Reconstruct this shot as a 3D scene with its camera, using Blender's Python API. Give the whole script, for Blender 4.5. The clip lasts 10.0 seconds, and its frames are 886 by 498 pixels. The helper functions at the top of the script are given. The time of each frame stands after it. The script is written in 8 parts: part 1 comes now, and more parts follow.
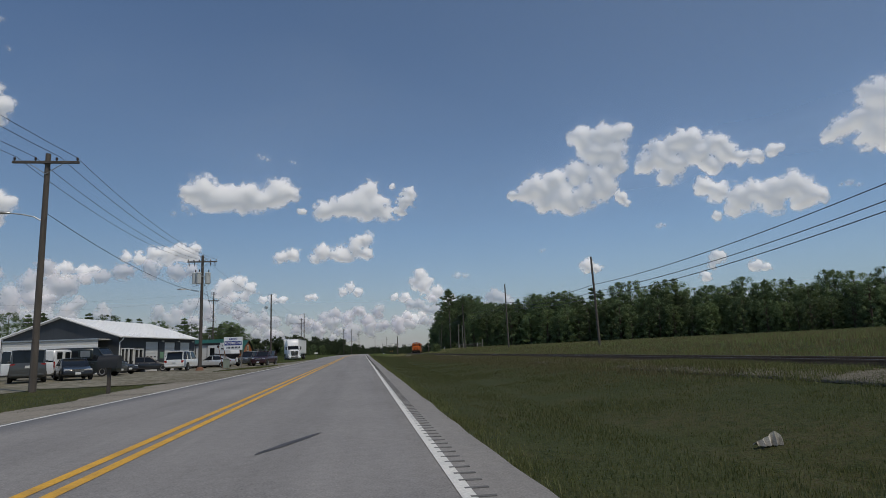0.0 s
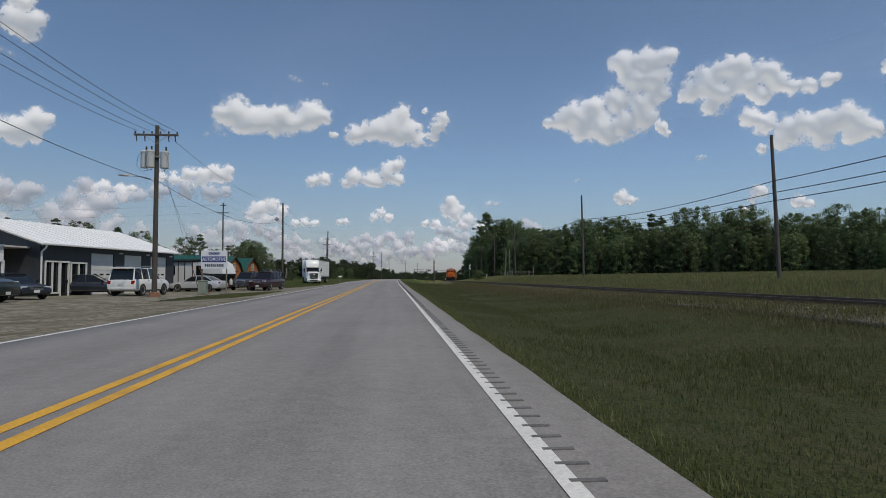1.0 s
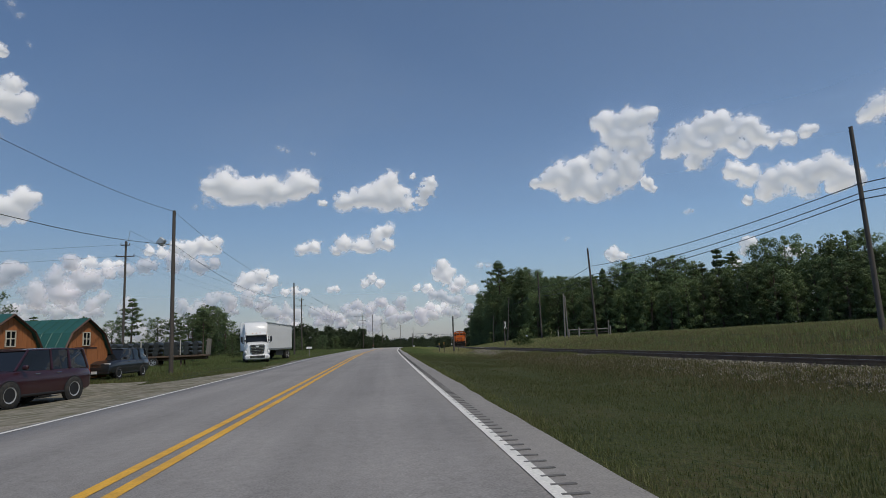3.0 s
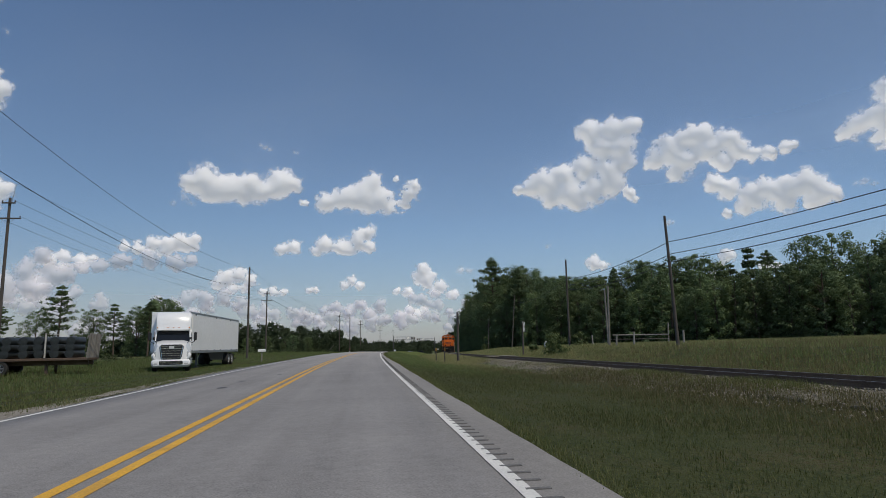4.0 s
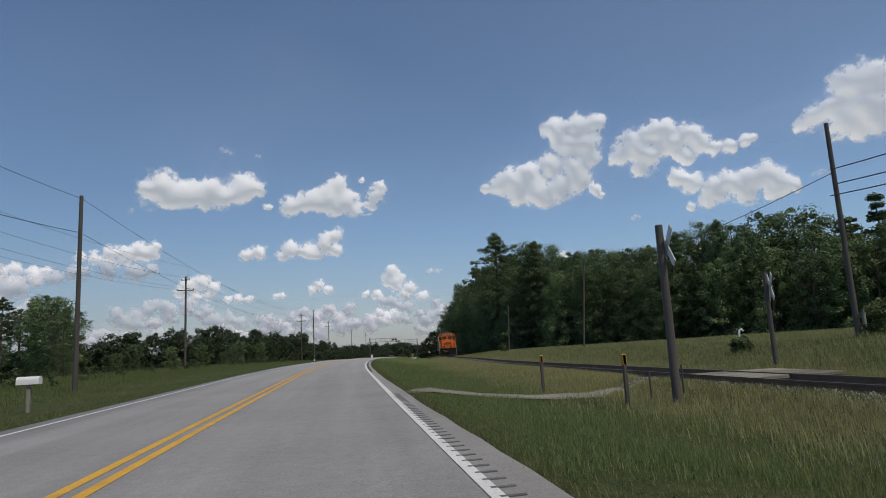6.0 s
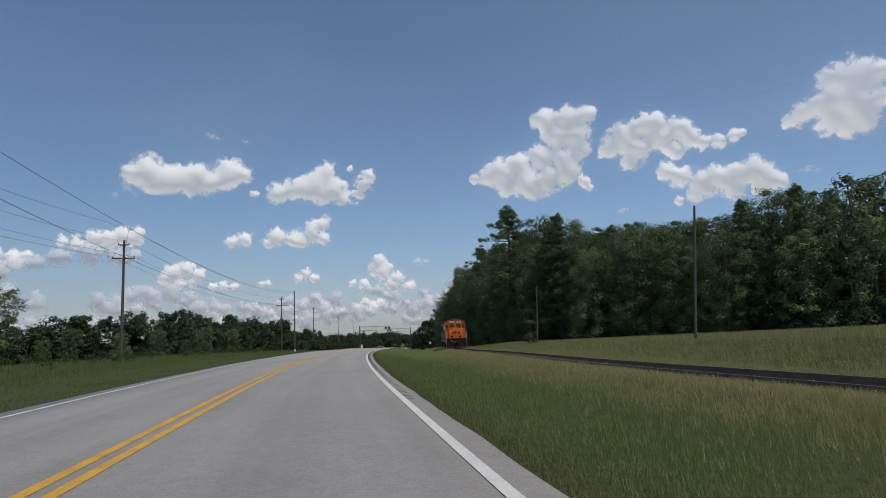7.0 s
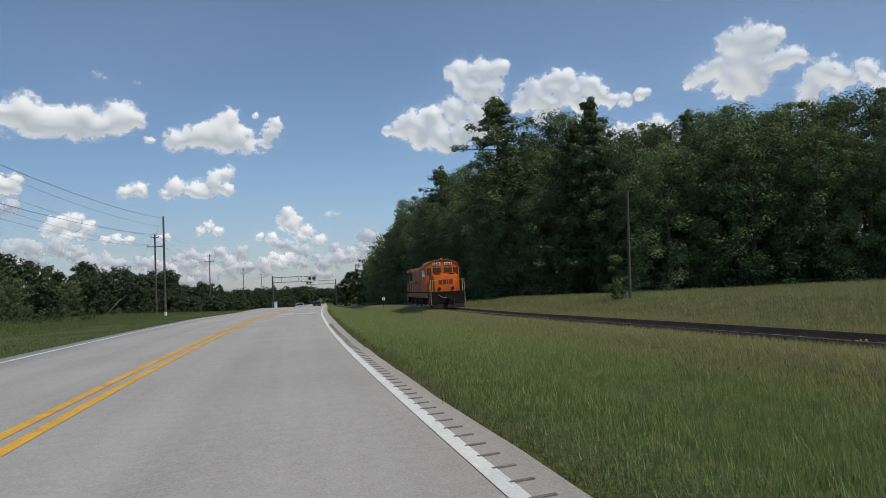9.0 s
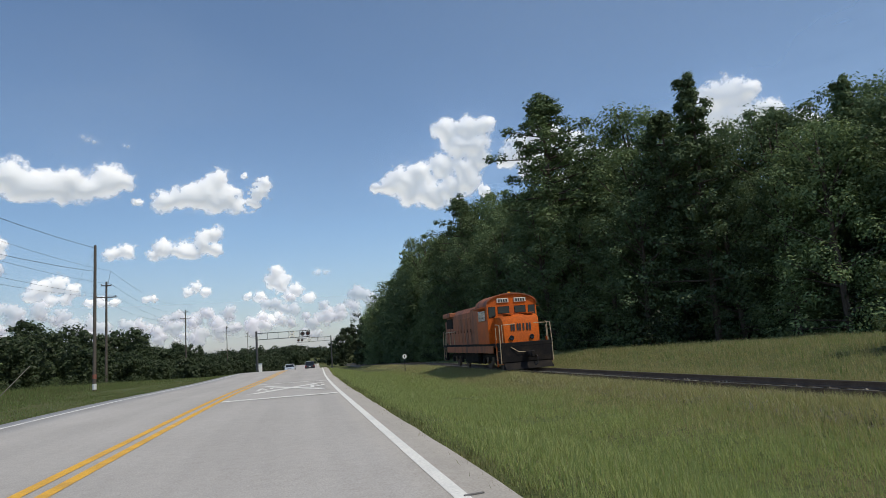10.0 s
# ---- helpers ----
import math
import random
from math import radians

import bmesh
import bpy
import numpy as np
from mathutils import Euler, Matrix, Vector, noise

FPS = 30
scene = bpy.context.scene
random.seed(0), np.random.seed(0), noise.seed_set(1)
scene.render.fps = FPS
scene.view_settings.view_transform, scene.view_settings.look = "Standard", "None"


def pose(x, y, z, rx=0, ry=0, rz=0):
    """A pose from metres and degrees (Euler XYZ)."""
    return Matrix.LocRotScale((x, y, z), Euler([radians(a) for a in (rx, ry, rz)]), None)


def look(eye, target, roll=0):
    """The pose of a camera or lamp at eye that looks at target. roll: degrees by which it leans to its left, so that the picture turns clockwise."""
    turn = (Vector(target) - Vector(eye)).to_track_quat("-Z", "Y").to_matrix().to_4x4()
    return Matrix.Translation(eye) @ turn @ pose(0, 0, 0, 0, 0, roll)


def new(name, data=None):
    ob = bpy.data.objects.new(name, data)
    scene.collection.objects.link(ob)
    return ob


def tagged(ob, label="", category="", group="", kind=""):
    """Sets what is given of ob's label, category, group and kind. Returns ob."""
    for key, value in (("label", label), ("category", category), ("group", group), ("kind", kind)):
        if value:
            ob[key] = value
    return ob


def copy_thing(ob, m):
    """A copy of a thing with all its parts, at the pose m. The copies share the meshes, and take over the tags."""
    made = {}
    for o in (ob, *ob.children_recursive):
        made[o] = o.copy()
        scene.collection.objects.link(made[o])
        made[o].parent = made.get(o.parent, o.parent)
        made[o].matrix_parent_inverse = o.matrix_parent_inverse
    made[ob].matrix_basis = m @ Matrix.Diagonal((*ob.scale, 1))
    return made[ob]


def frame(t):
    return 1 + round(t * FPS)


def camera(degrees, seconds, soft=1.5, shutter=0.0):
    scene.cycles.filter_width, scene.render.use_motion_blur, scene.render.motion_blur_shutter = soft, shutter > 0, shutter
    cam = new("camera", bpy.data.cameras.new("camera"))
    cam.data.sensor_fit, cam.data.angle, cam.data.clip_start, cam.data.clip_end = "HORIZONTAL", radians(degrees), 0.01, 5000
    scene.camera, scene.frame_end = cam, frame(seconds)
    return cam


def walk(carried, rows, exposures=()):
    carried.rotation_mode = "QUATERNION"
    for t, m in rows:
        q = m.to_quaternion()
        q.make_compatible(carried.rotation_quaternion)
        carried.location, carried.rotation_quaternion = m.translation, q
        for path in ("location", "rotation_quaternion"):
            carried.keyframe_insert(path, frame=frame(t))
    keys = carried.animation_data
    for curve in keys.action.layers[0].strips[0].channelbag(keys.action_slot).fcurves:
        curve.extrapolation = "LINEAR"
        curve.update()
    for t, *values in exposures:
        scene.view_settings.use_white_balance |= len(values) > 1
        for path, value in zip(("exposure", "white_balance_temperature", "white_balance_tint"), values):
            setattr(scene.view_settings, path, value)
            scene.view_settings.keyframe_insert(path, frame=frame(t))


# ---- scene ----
cam = camera(71.016, 10.0, soft=0.9)
PATH = [
    (0, pose(2.783, 0.000, 1.126, 99.105, 1.955, -7.518)),
    (0.1, pose(2.777, 2.083, 1.126, 98.900, 2.0, -7.35)),
    (0.2, pose(2.766, 4.167, 1.125, 96.950, 2.2, -7.05)),
    (0.3, pose(2.756, 6.250, 1.124, 96.300, 2.5, -6.1)),
    (0.5, pose(2.738, 10.417, 1.122, 96.185, 2.919, -5.460)),
    (1, pose(2.671, 20.826, 1.143, 92.494, 0.107, -4.895)),
    (1.5, pose(2.610, 31.378, 1.191, 96.023, 1.583, -5.080)),
    (2, pose(2.507, 41.663, 1.213, 97.817, -0.417, -3.632)),
    (2.5, pose(2.575, 51.567, 1.218, 99.603, 5.267, -1.727)),
    (2.7, pose(2.516, 55.579, 1.247, 98.246, 3.847, -3.909)),
    (3.8, pose(2.471, 77.705, 1.321, 98.947, 1.248, -6.568)),
    (4, pose(2.502, 81.702, 1.341, 98.736, 1.045, -7.446)),
    (4.5, pose(2.551, 91.637, 1.382, 99.273, 0.604, -8.756)),
    (5, pose(2.615, 101.597, 1.444, 99.851, 2.062, -9.013)),
    (5.5, pose(2.736, 111.569, 1.482, 99.991, 2.347, -9.664)),
    (5.7, pose(2.777, 115.539, 1.500, 99.588, 3.407, -9.747)),
    (6.8, pose(3.102, 137.315, 1.468, 97.292, 1.876, -11.595)),
    (7, pose(3.169, 141.277, 1.494, 97.839, 2.411, -11.417)),
    (7.5, pose(3.384, 151.162, 1.498, 97.122, 2.501, -12.107)),
    (8, pose(3.759, 160.988, 1.503, 96.806, 2.940, -14.744)),
    (8.5, pose(4.333, 170.822, 1.468, 95.772, 3.277, -18.748)),
    (9, pose(5.017, 180.665, 1.478, 93.250, 2.889, -19.596)),
    (9.5, pose(5.943, 190.548, 1.407, 97.533, 3.867, -17.879)),
    (10, pose(7.087, 200.222, 1.309, 98.310, 4.316, -20.427)),
]
EXPOSURES = [(0.0, -0.95, 6250, 10), (1.5, -0.8, 6250, 10), (2.5, -0.8, 6250, 10), (5.0, -0.78, 6250, 10), (7.5, -0.72, 6200, 9), (9.0, -0.55, 6250, 8), (10.0, -0.36, 6250, 8)]
walk(cam, PATH, EXPOSURES)

# ---- daylight ----
SUN_EL, SUN_AZ = 56.0, 141.0  # degrees; azimuth clockwise from the road's first heading
world = bpy.data.worlds.new("sky")
scene.world = world
world.use_nodes = True
wn = world.node_tree
wn.nodes.clear()
sky = wn.nodes.new("ShaderNodeTexSky")
sky.sky_type = "NISHITA"
sky.sun_disc = False
sky.sun_elevation = radians(SUN_EL)
sky.sun_rotation = radians(360 - SUN_AZ)
sky.air_density, sky.dust_density, sky.ozone_density = 1.0, 0.35, 3.1
back = wn.nodes.new("ShaderNodeBackground")
back.inputs["Strength"].default_value = 0.15
wout = wn.nodes.new("ShaderNodeOutputWorld")
wn.links.new(sky.outputs[0], back.inputs[0])
wn.links.new(back.outputs[0], wout.inputs[0])
sun_data = bpy.data.lights.new("sun", "SUN")
sun_data.energy, sun_data.angle, sun_data.color = 4.2, radians(0.53), (1.0, 0.895, 0.73)
sun = new("sun", sun_data)
se, sa = radians(SUN_EL), radians(SUN_AZ)
sun.matrix_world = look((0, 0, 0), (-math.cos(se) * math.sin(sa), -math.cos(se) * math.cos(sa), -math.sin(se)))

# ---- tools ----
rng = np.random.default_rng(7)


class Shape:
    """Collects vertices and faces of one mesh."""

    def __init__(self):
        self.v, self.f = [], []

    def add(self, verts, faces, m=None):
        k = len(self.v)
        self.v += [tuple(m @ Vector(p)) for p in verts] if m is not None else [tuple(p) for p in verts]
        self.f += [tuple(i + k for i in q) for q in faces]
        return self

    def box(self, c, s, bevel=0.0, m=None):
        hx, hy, hz = s[0] / 2, s[1] / 2, s[2] / 2
        b = min(bevel, hx * 0.9, hy * 0.9, hz * 0.9)
        t = Matrix.Translation(c) if m is None else m @ Matrix.Translation(c)
        if b <= 0:
            v = [(x * hx, y * hy, z * hz) for x in (-1, 1) for y in (-1, 1) for z in (-1, 1)]
            f = [(0, 1, 3, 2), (4, 6, 7, 5), (0, 4, 5, 1), (2, 3, 7, 6), (0, 2, 6, 4), (1, 5, 7, 3)]
            return self.add(v, f, t)
        v, at = [], {}
        for x in (-1, 1):
            for y in (-1, 1):
                for z in (-1, 1):
                    for ax in range(3):
                        h = [hx - b, hy - b, hz - b]
                        h[ax] += b
                        at[(x, y, z, ax)] = len(v)
                        v.append((x * h[0], y * h[1], z * h[2]))
        f = []
        for ax in range(3):
            o = [i for i in range(3) if i != ax]
            for sgn in (-1, 1):
                ring = []
                for p, q in ((-1, -1), (1, -1), (1, 1), (-1, 1)):
                    k = [0, 0, 0]
                    k[ax], k[o[0]], k[o[1]] = sgn, p, q
                    ring.append(at[(*k, ax)])
                flip = (sgn > 0) == (ax == 1)
                f.append(tuple(ring[::-1]) if flip else tuple(ring))
        for ax in range(3):
            o = [i for i in range(3) if i != ax]
            for p in (-1, 1):
                for q in (-1, 1):
                    k0, k1 = [0, 0, 0], [0, 0, 0]
                    k0[ax], k1[ax] = -1, 1
                    k0[o[0]] = k1[o[0]] = p
                    k0[o[1]] = k1[o[1]] = q
                    f.append((at[(*k0, o[0])], at[(*k1, o[0])], at[(*k1, o[1])], at[(*k0, o[1])]))
        for x in (-1, 1):
            for y in (-1, 1):
                for z in (-1, 1):
                    f.append((at[(x, y, z, 0)], at[(x, y, z, 1)], at[(x, y, z, 2)]))
        return self.add(v, f, t)

    def cyl(self, a, b, r0, r1=None, n=10, caps=True):
        r1 = r0 if r1 is None else r1
        a, b = Vector(a), Vector(b)
        q = (b - a).to_track_quat("Z", "Y").to_matrix()
        v, f = [], []
        for p, r in ((a, r0), (b, r1)):
            v += [tuple(p + q @ Vector((r * math.cos(2 * math.pi * i / n), r * math.sin(2 * math.pi * i / n), 0))) for i in range(n)]
        f = [(i, (i + 1) % n, n + (i + 1) % n, n + i) for i in range(n)]
        if caps:
            f += [tuple(range(n))[::-1], tuple(range(n, 2 * n))]
        return self.add(v, f)

    def tube(self, pts, r, n=6, r1=None):
        """One round bar swept along the points."""
        pts = [Vector(p) for p in pts]
        r1 = r if r1 is None else r1
        rings, up = [], None
        for i, p in enumerate(pts):
            d = (pts[min(i + 1, len(pts) - 1)] - pts[max(i - 1, 0)]).normalized()
            if up is None:
                up = d.orthogonal().normalized()
            up = (up - d * up.dot(d)).normalized()
            side = d.cross(up)
            k = r + (r1 - r) * i / max(1, len(pts) - 1)
            rings.append([tuple(p + up * (k * math.cos(2 * math.pi * j / n)) + side * (k * math.sin(2 * math.pi * j / n))) for j in range(n)])
        return self.loft(rings)

    def lathe(self, prof, n=20, m=None):
        """prof: (radius, height) turned about z."""
        v, f, k = [], [], len(prof)
        for i in range(n):
            c, s = math.cos(2 * math.pi * i / n), math.sin(2 * math.pi * i / n)
            v += [(r * c, r * s, h) for r, h in prof]
        for i in range(n):
            j = (i + 1) % n
            f += [(i * k + p, j * k + p, j * k + p + 1, i * k + p + 1) for p in range(k - 1)]
        return self.add(v, f, m)

    def loft(self, rings, caps=True, m=None):
        n, v, f = len(rings[0]), [], []
        for ring in rings:
            v += list(ring)
        for i in range(len(rings) - 1):
            f += [(i * n + p, i * n + (p + 1) % n, (i + 1) * n + (p + 1) % n, (i + 1) * n + p) for p in range(n)]
        if caps:
            f += [tuple(range(n))[::-1], tuple(range((len(rings) - 1) * n, len(rings) * n))]
        return self.add(v, f, m)

    def prism(self, outline, y0, y1, m=None):
        """outline in x, z, drawn out from y0 to y1."""
        return self.loft([[(x, y0, z) for x, z in outline], [(x, y1, z) for x, z in outline]], True, m)

    def mesh(self, name, smooth=False, fix=True):
        me = bpy.data.meshes.new(name)
        me.from_pydata(self.v, [], self.f)
        if fix:
            bm = bmesh.new()
            bm.from_mesh(me)
            bmesh.ops.recalc_face_normals(bm, faces=bm.faces)
            bm.to_mesh(me)
            bm.free()
        if smooth:
            me.shade_smooth()
            me.set_sharp_from_angle(angle=radians(38))
        return me


def part(name, shape, material, parent, label="", smooth=False):
    me = shape.mesh(name, smooth) if isinstance(shape, Shape) else shape
    if material and not me.materials:
        me.materials.append(material)
    ob = new(name, me)
    ob.parent = parent
    if label:
        ob["label"] = label
    return ob


def thing(name, at, label, category, group="", kind=""):
    ob = new(name)
    ob.empty_display_size = 0.2
    ob.matrix_basis = at if isinstance(at, Matrix) else Matrix.Translation(at)
    return tagged(ob, label, category, group, kind)


def arrays_mesh(name, verts, faces, material, smooth=False):
    me = bpy.data.meshes.new(name)
    verts, faces = np.asarray(verts, np.float32), np.asarray(faces, np.int32)
    n, k = faces.shape
    me.vertices.add(len(verts))
    me.vertices.foreach_set("co", verts.ravel())
    me.loops.add(n * k)
    me.loops.foreach_set("vertex_index", faces.ravel())
    me.polygons.add(n)
    me.polygons.foreach_set("loop_start", np.arange(0, n * k, k, dtype=np.int32))
    me.update(calc_edges=True)
    if smooth:
        me.shade_smooth()
    me.materials.append(material)
    return me


def knots(values, step, start):
    v = np.array(values, float)

    def curve(s):
        u = (np.asarray(s, float) - start) / step
        i = np.clip(np.floor(u).astype(int), 1, len(v) - 3)
        w = u - i
        lo, hi = np.minimum(u - 1, 0), np.maximum(u - (len(v) - 2), 0)
        w = np.clip(w, 0, 1)
        a, b, c, d = v[i - 1], v[i], v[i + 1], v[i + 2]
        y = 0.5 * (2 * b + (c - a) * w + (2 * a - 5 * b + 4 * c - d) * w**2 + (3 * b - a - 3 * c + d) * w**3)
        return y + lo * (v[2] - v[0]) / 2 + hi * (v[-1] - v[-3]) / 2
    return curve


# the road's middle line and height, and the track's, along y
road_x = knots([0, 0, 0, 0, 0.05, 0.1, 0.14, 0.27, 0.73, 1.58, 3.46, 6.56, 10.25, 14.25, 18.2, 22.1, 26.0, 29.9, 33.8], 25, -60)
road_z = knots([-0.05, -0.05, -0.03, 0.03, 0.10, 0.17, 0.26, 0.36, 0.38, 0.38, 0.28, 0.04, -0.36, -0.62, -1.3, -2.3, -3.1, -3.7, -4.0, -4.1, -4.1], 25, -60)
track_x = knots([15.0, 14.9, 14.7, 14.5, 14.3, 14.1, 13.95, 14.0, 14.9, 17.9, 21.0, 24.6, 28.4, 32.4, 36.4], 25, -60 + 25)
track_z = knots([0.6, 0.59, 0.56, 0.52, 0.46, 0.40, 0.34, 0.24, 0.11, -0.10, -0.42, -0.68, -1.0, -1.6, -2.3, -3.0, -3.5, -3.8], 25, -60 + 25)


def road_bank(y, o):
    """The road's fall towards its left edge, and its rise there in the bend."""
    tilt = np.interp(y, [40, 80, 150, 195, 225, 260, 300], [0.005, 0.015, 0.015, 0.0, -0.022, -0.022, 0.0])
    return tilt * (np.clip(o, -5.0, 3.6) - 3.6)


def ground_z(x, y):
    x, y = np.asarray(x, float), np.asarray(y, float)
    far = np.clip(y, -60, 420)
    o, zc = x - road_x(y), road_z(far)
    to, tz = track_x(far) - road_x(far), track_z(far)
    field = np.interp(y, [-50, 140, 175, 214, 240, 265, 300, 350, 400], [0.9, 0.92, 0.55, 0.0, -0.45, -0.85, -1.9, -3.2, -4.0])
    woods = np.interp(y, [-50, 120, 170, 210, 240, 265, 300, 350, 400], [2.4, 2.05, 1.15, 0.2, -0.45, -0.85, -1.9, -3.2, -4.0])
    drop = np.interp(y, [-40, 20, 60, 80, 140, 175], [0.15, 0.2, 0.2, 0.36, 0.36, 0.14])
    stops = [(-400, zc - 0.5), (-60, zc - drop), (-9, zc - drop), (-4.9, zc - 0.07), (-4.0, zc - 0.05), (4.0, zc - 0.05),
             (4.7, zc - 0.09), (7.5, np.minimum(zc - 0.38, tz - 0.42)), (to - 3.4, tz - 0.50), (to - 1.9, tz - 0.36), (to + 1.9, tz - 0.36), (to + 3.5, tz - 0.3),
             (to + 9.0, field), (to + 80, woods), (to + 400, woods)]
    z = np.array(stops[0][1]) * np.ones_like(o)
    for (a, za), (b, zb) in zip(stops[:-1], stops[1:]):
        w = np.clip((o - a) / (b - a), 0, 1)
        z = np.where(o >= a, za + (zb - za) * w, z)
    return z + road_bank(far, o)


def on_ground(x, y, lift=0.0):
    return (x, y, float(ground_z(x, y)) + lift)

# ---- materials ----
def material(name, color, rough=0.6, metal=0.0, vary=0.12, scale=6.0, fine=60.0, bump=0.0, tint=None, spread=0.0, spec=0.5, coat=0.0, coords="Object", stretch=(1, 1, 1), two_tone=None):
    """A surface with colour varied at two scales and a fine relief. tint: the colour of stains; spread: change from piece to piece."""
    ma = bpy.data.materials.new(name)
    ma.use_nodes = True
    nt = ma.node_tree
    bs = nt.nodes["Principled BSDF"]
    bs.inputs["Roughness"].default_value, bs.inputs["Metallic"].default_value = rough, metal
    bs.inputs["Specular IOR Level"].default_value = spec
    bs.inputs["Coat Weight"].default_value = coat
    bs.inputs["Coat Roughness"].default_value = 0.06
    tc = nt.nodes.new("ShaderNodeTexCoord")
    mp = nt.nodes.new("ShaderNodeMapping")
    mp.inputs["Scale"].default_value = stretch
    nt.links.new(tc.outputs[coords], mp.inputs[0])

    def noise_at(s, detail):
        n = nt.nodes.new("ShaderNodeTexNoise")
        n.inputs["Scale"].default_value, n.inputs["Detail"].default_value = s, detail
        nt.links.new(mp.outputs[0], n.inputs["Vector"])
        return n

    big, small = noise_at(scale, 4), noise_at(fine, 3)
    tint = tint or tuple(c * 0.6 for c in color)
    mix = nt.nodes.new("ShaderNodeMix")
    mix.data_type = "RGBA"
    mix.inputs[6].default_value, mix.inputs[7].default_value = (*color, 1), (*tint, 1)
    ramp = nt.nodes.new("ShaderNodeMapRange")
    ramp.inputs[1].default_value, ramp.inputs[2].default_value = 0.42, 0.72
    ramp.inputs[4].default_value = min(1.0, vary * 4)
    nt.links.new(big.outputs[0], ramp.inputs[0])
    nt.links.new(ramp.outputs[0], mix.inputs[0])
    val = nt.nodes.new("ShaderNodeMapRange")
    val.inputs[1].default_value, val.inputs[2].default_value = 0.3, 0.7
    val.inputs[3].default_value, val.inputs[4].default_value = 1 - vary, 1 + vary
    nt.links.new(small.outputs[0], val.inputs[0])
    hsv = nt.nodes.new("ShaderNodeHueSaturation")
    nt.links.new(mix.outputs[2], hsv.inputs["Color"])
    if spread:
        info = nt.nodes.new("ShaderNodeObjectInfo")
        mr = nt.nodes.new("ShaderNodeMapRange")
        mr.inputs[3].default_value, mr.inputs[4].default_value = 1 - spread, 1 + spread
        nt.links.new(info.outputs["Random"], mr.inputs[0])
        mu = nt.nodes.new("ShaderNodeMath")
        mu.operation = "MULTIPLY"
        nt.links.new(val.outputs[0], mu.inputs[0])
        nt.links.new(mr.outputs[0], mu.inputs[1])
        nt.links.new(mu.outputs[0], hsv.inputs["Value"])
    else:
        nt.links.new(val.outputs[0], hsv.inputs["Value"])
    nt.links.new(hsv.outputs[0], bs.inputs["Base Color"])
    if bump:
        bu = nt.nodes.new("ShaderNodeBump")
        bu.inputs["Strength"].default_value, bu.inputs["Distance"].default_value = bump, 0.02
        nt.links.new(small.outputs[0], bu.inputs["Height"])
        nt.links.new(bu.outputs[0], bs.inputs["Normal"])
    return ma


def leaf_material(name, color, second, trans=0.35):
    """Foliage: two greens from leaf to leaf, part of the light going through."""
    ma = bpy.data.materials.new(name)
    ma.use_nodes = True
    nt = ma.node_tree
    nt.nodes.clear()
    geo = nt.nodes.new("ShaderNodeNewGeometry")
    info = nt.nodes.new("ShaderNodeObjectInfo")
    mix = nt.nodes.new("ShaderNodeMix")
    mix.data_type = "RGBA"
    mix.inputs[6].default_value, mix.inputs[7].default_value = (*color, 1), (*second, 1)
    nt.links.new(geo.outputs["Random Per Island"], mix.inputs[0])
    hsv = nt.nodes.new("ShaderNodeHueSaturation")
    mr = nt.nodes.new("ShaderNodeMapRange")
    mr.inputs[3].default_value, mr.inputs[4].default_value = 0.72, 1.3
    nt.links.new(info.outputs["Random"], mr.inputs[0])
    nt.links.new(mr.outputs[0], hsv.inputs["Value"])
    nt.links.new(mix.outputs[2], hsv.inputs["Color"])
    di, tr, gl = (nt.nodes.new(k) for k in ("ShaderNodeBsdfDiffuse", "ShaderNodeBsdfTranslucent", "ShaderNodeBsdfGlossy"))
    gl.inputs["Roughness"].default_value = 0.6
    m1, m2 = nt.nodes.new("ShaderNodeMixShader"), nt.nodes.new("ShaderNodeMixShader")
    m1.inputs[0].default_value, m2.inputs[0].default_value = trans, 0.025
    for n in (di, tr):
        nt.links.new(hsv.outputs[0], n.inputs["Color"])
    nt.links.new(di.outputs[0], m1.inputs[1])
    nt.links.new(tr.outputs[0], m1.inputs[2])
    nt.links.new(m1.outputs[0], m2.inputs[1])
    nt.links.new(gl.outputs[0], m2.inputs[2])
    out = nt.nodes.new("ShaderNodeOutputMaterial")
    nt.links.new(m2.outputs[0], out.inputs[0])
    return ma


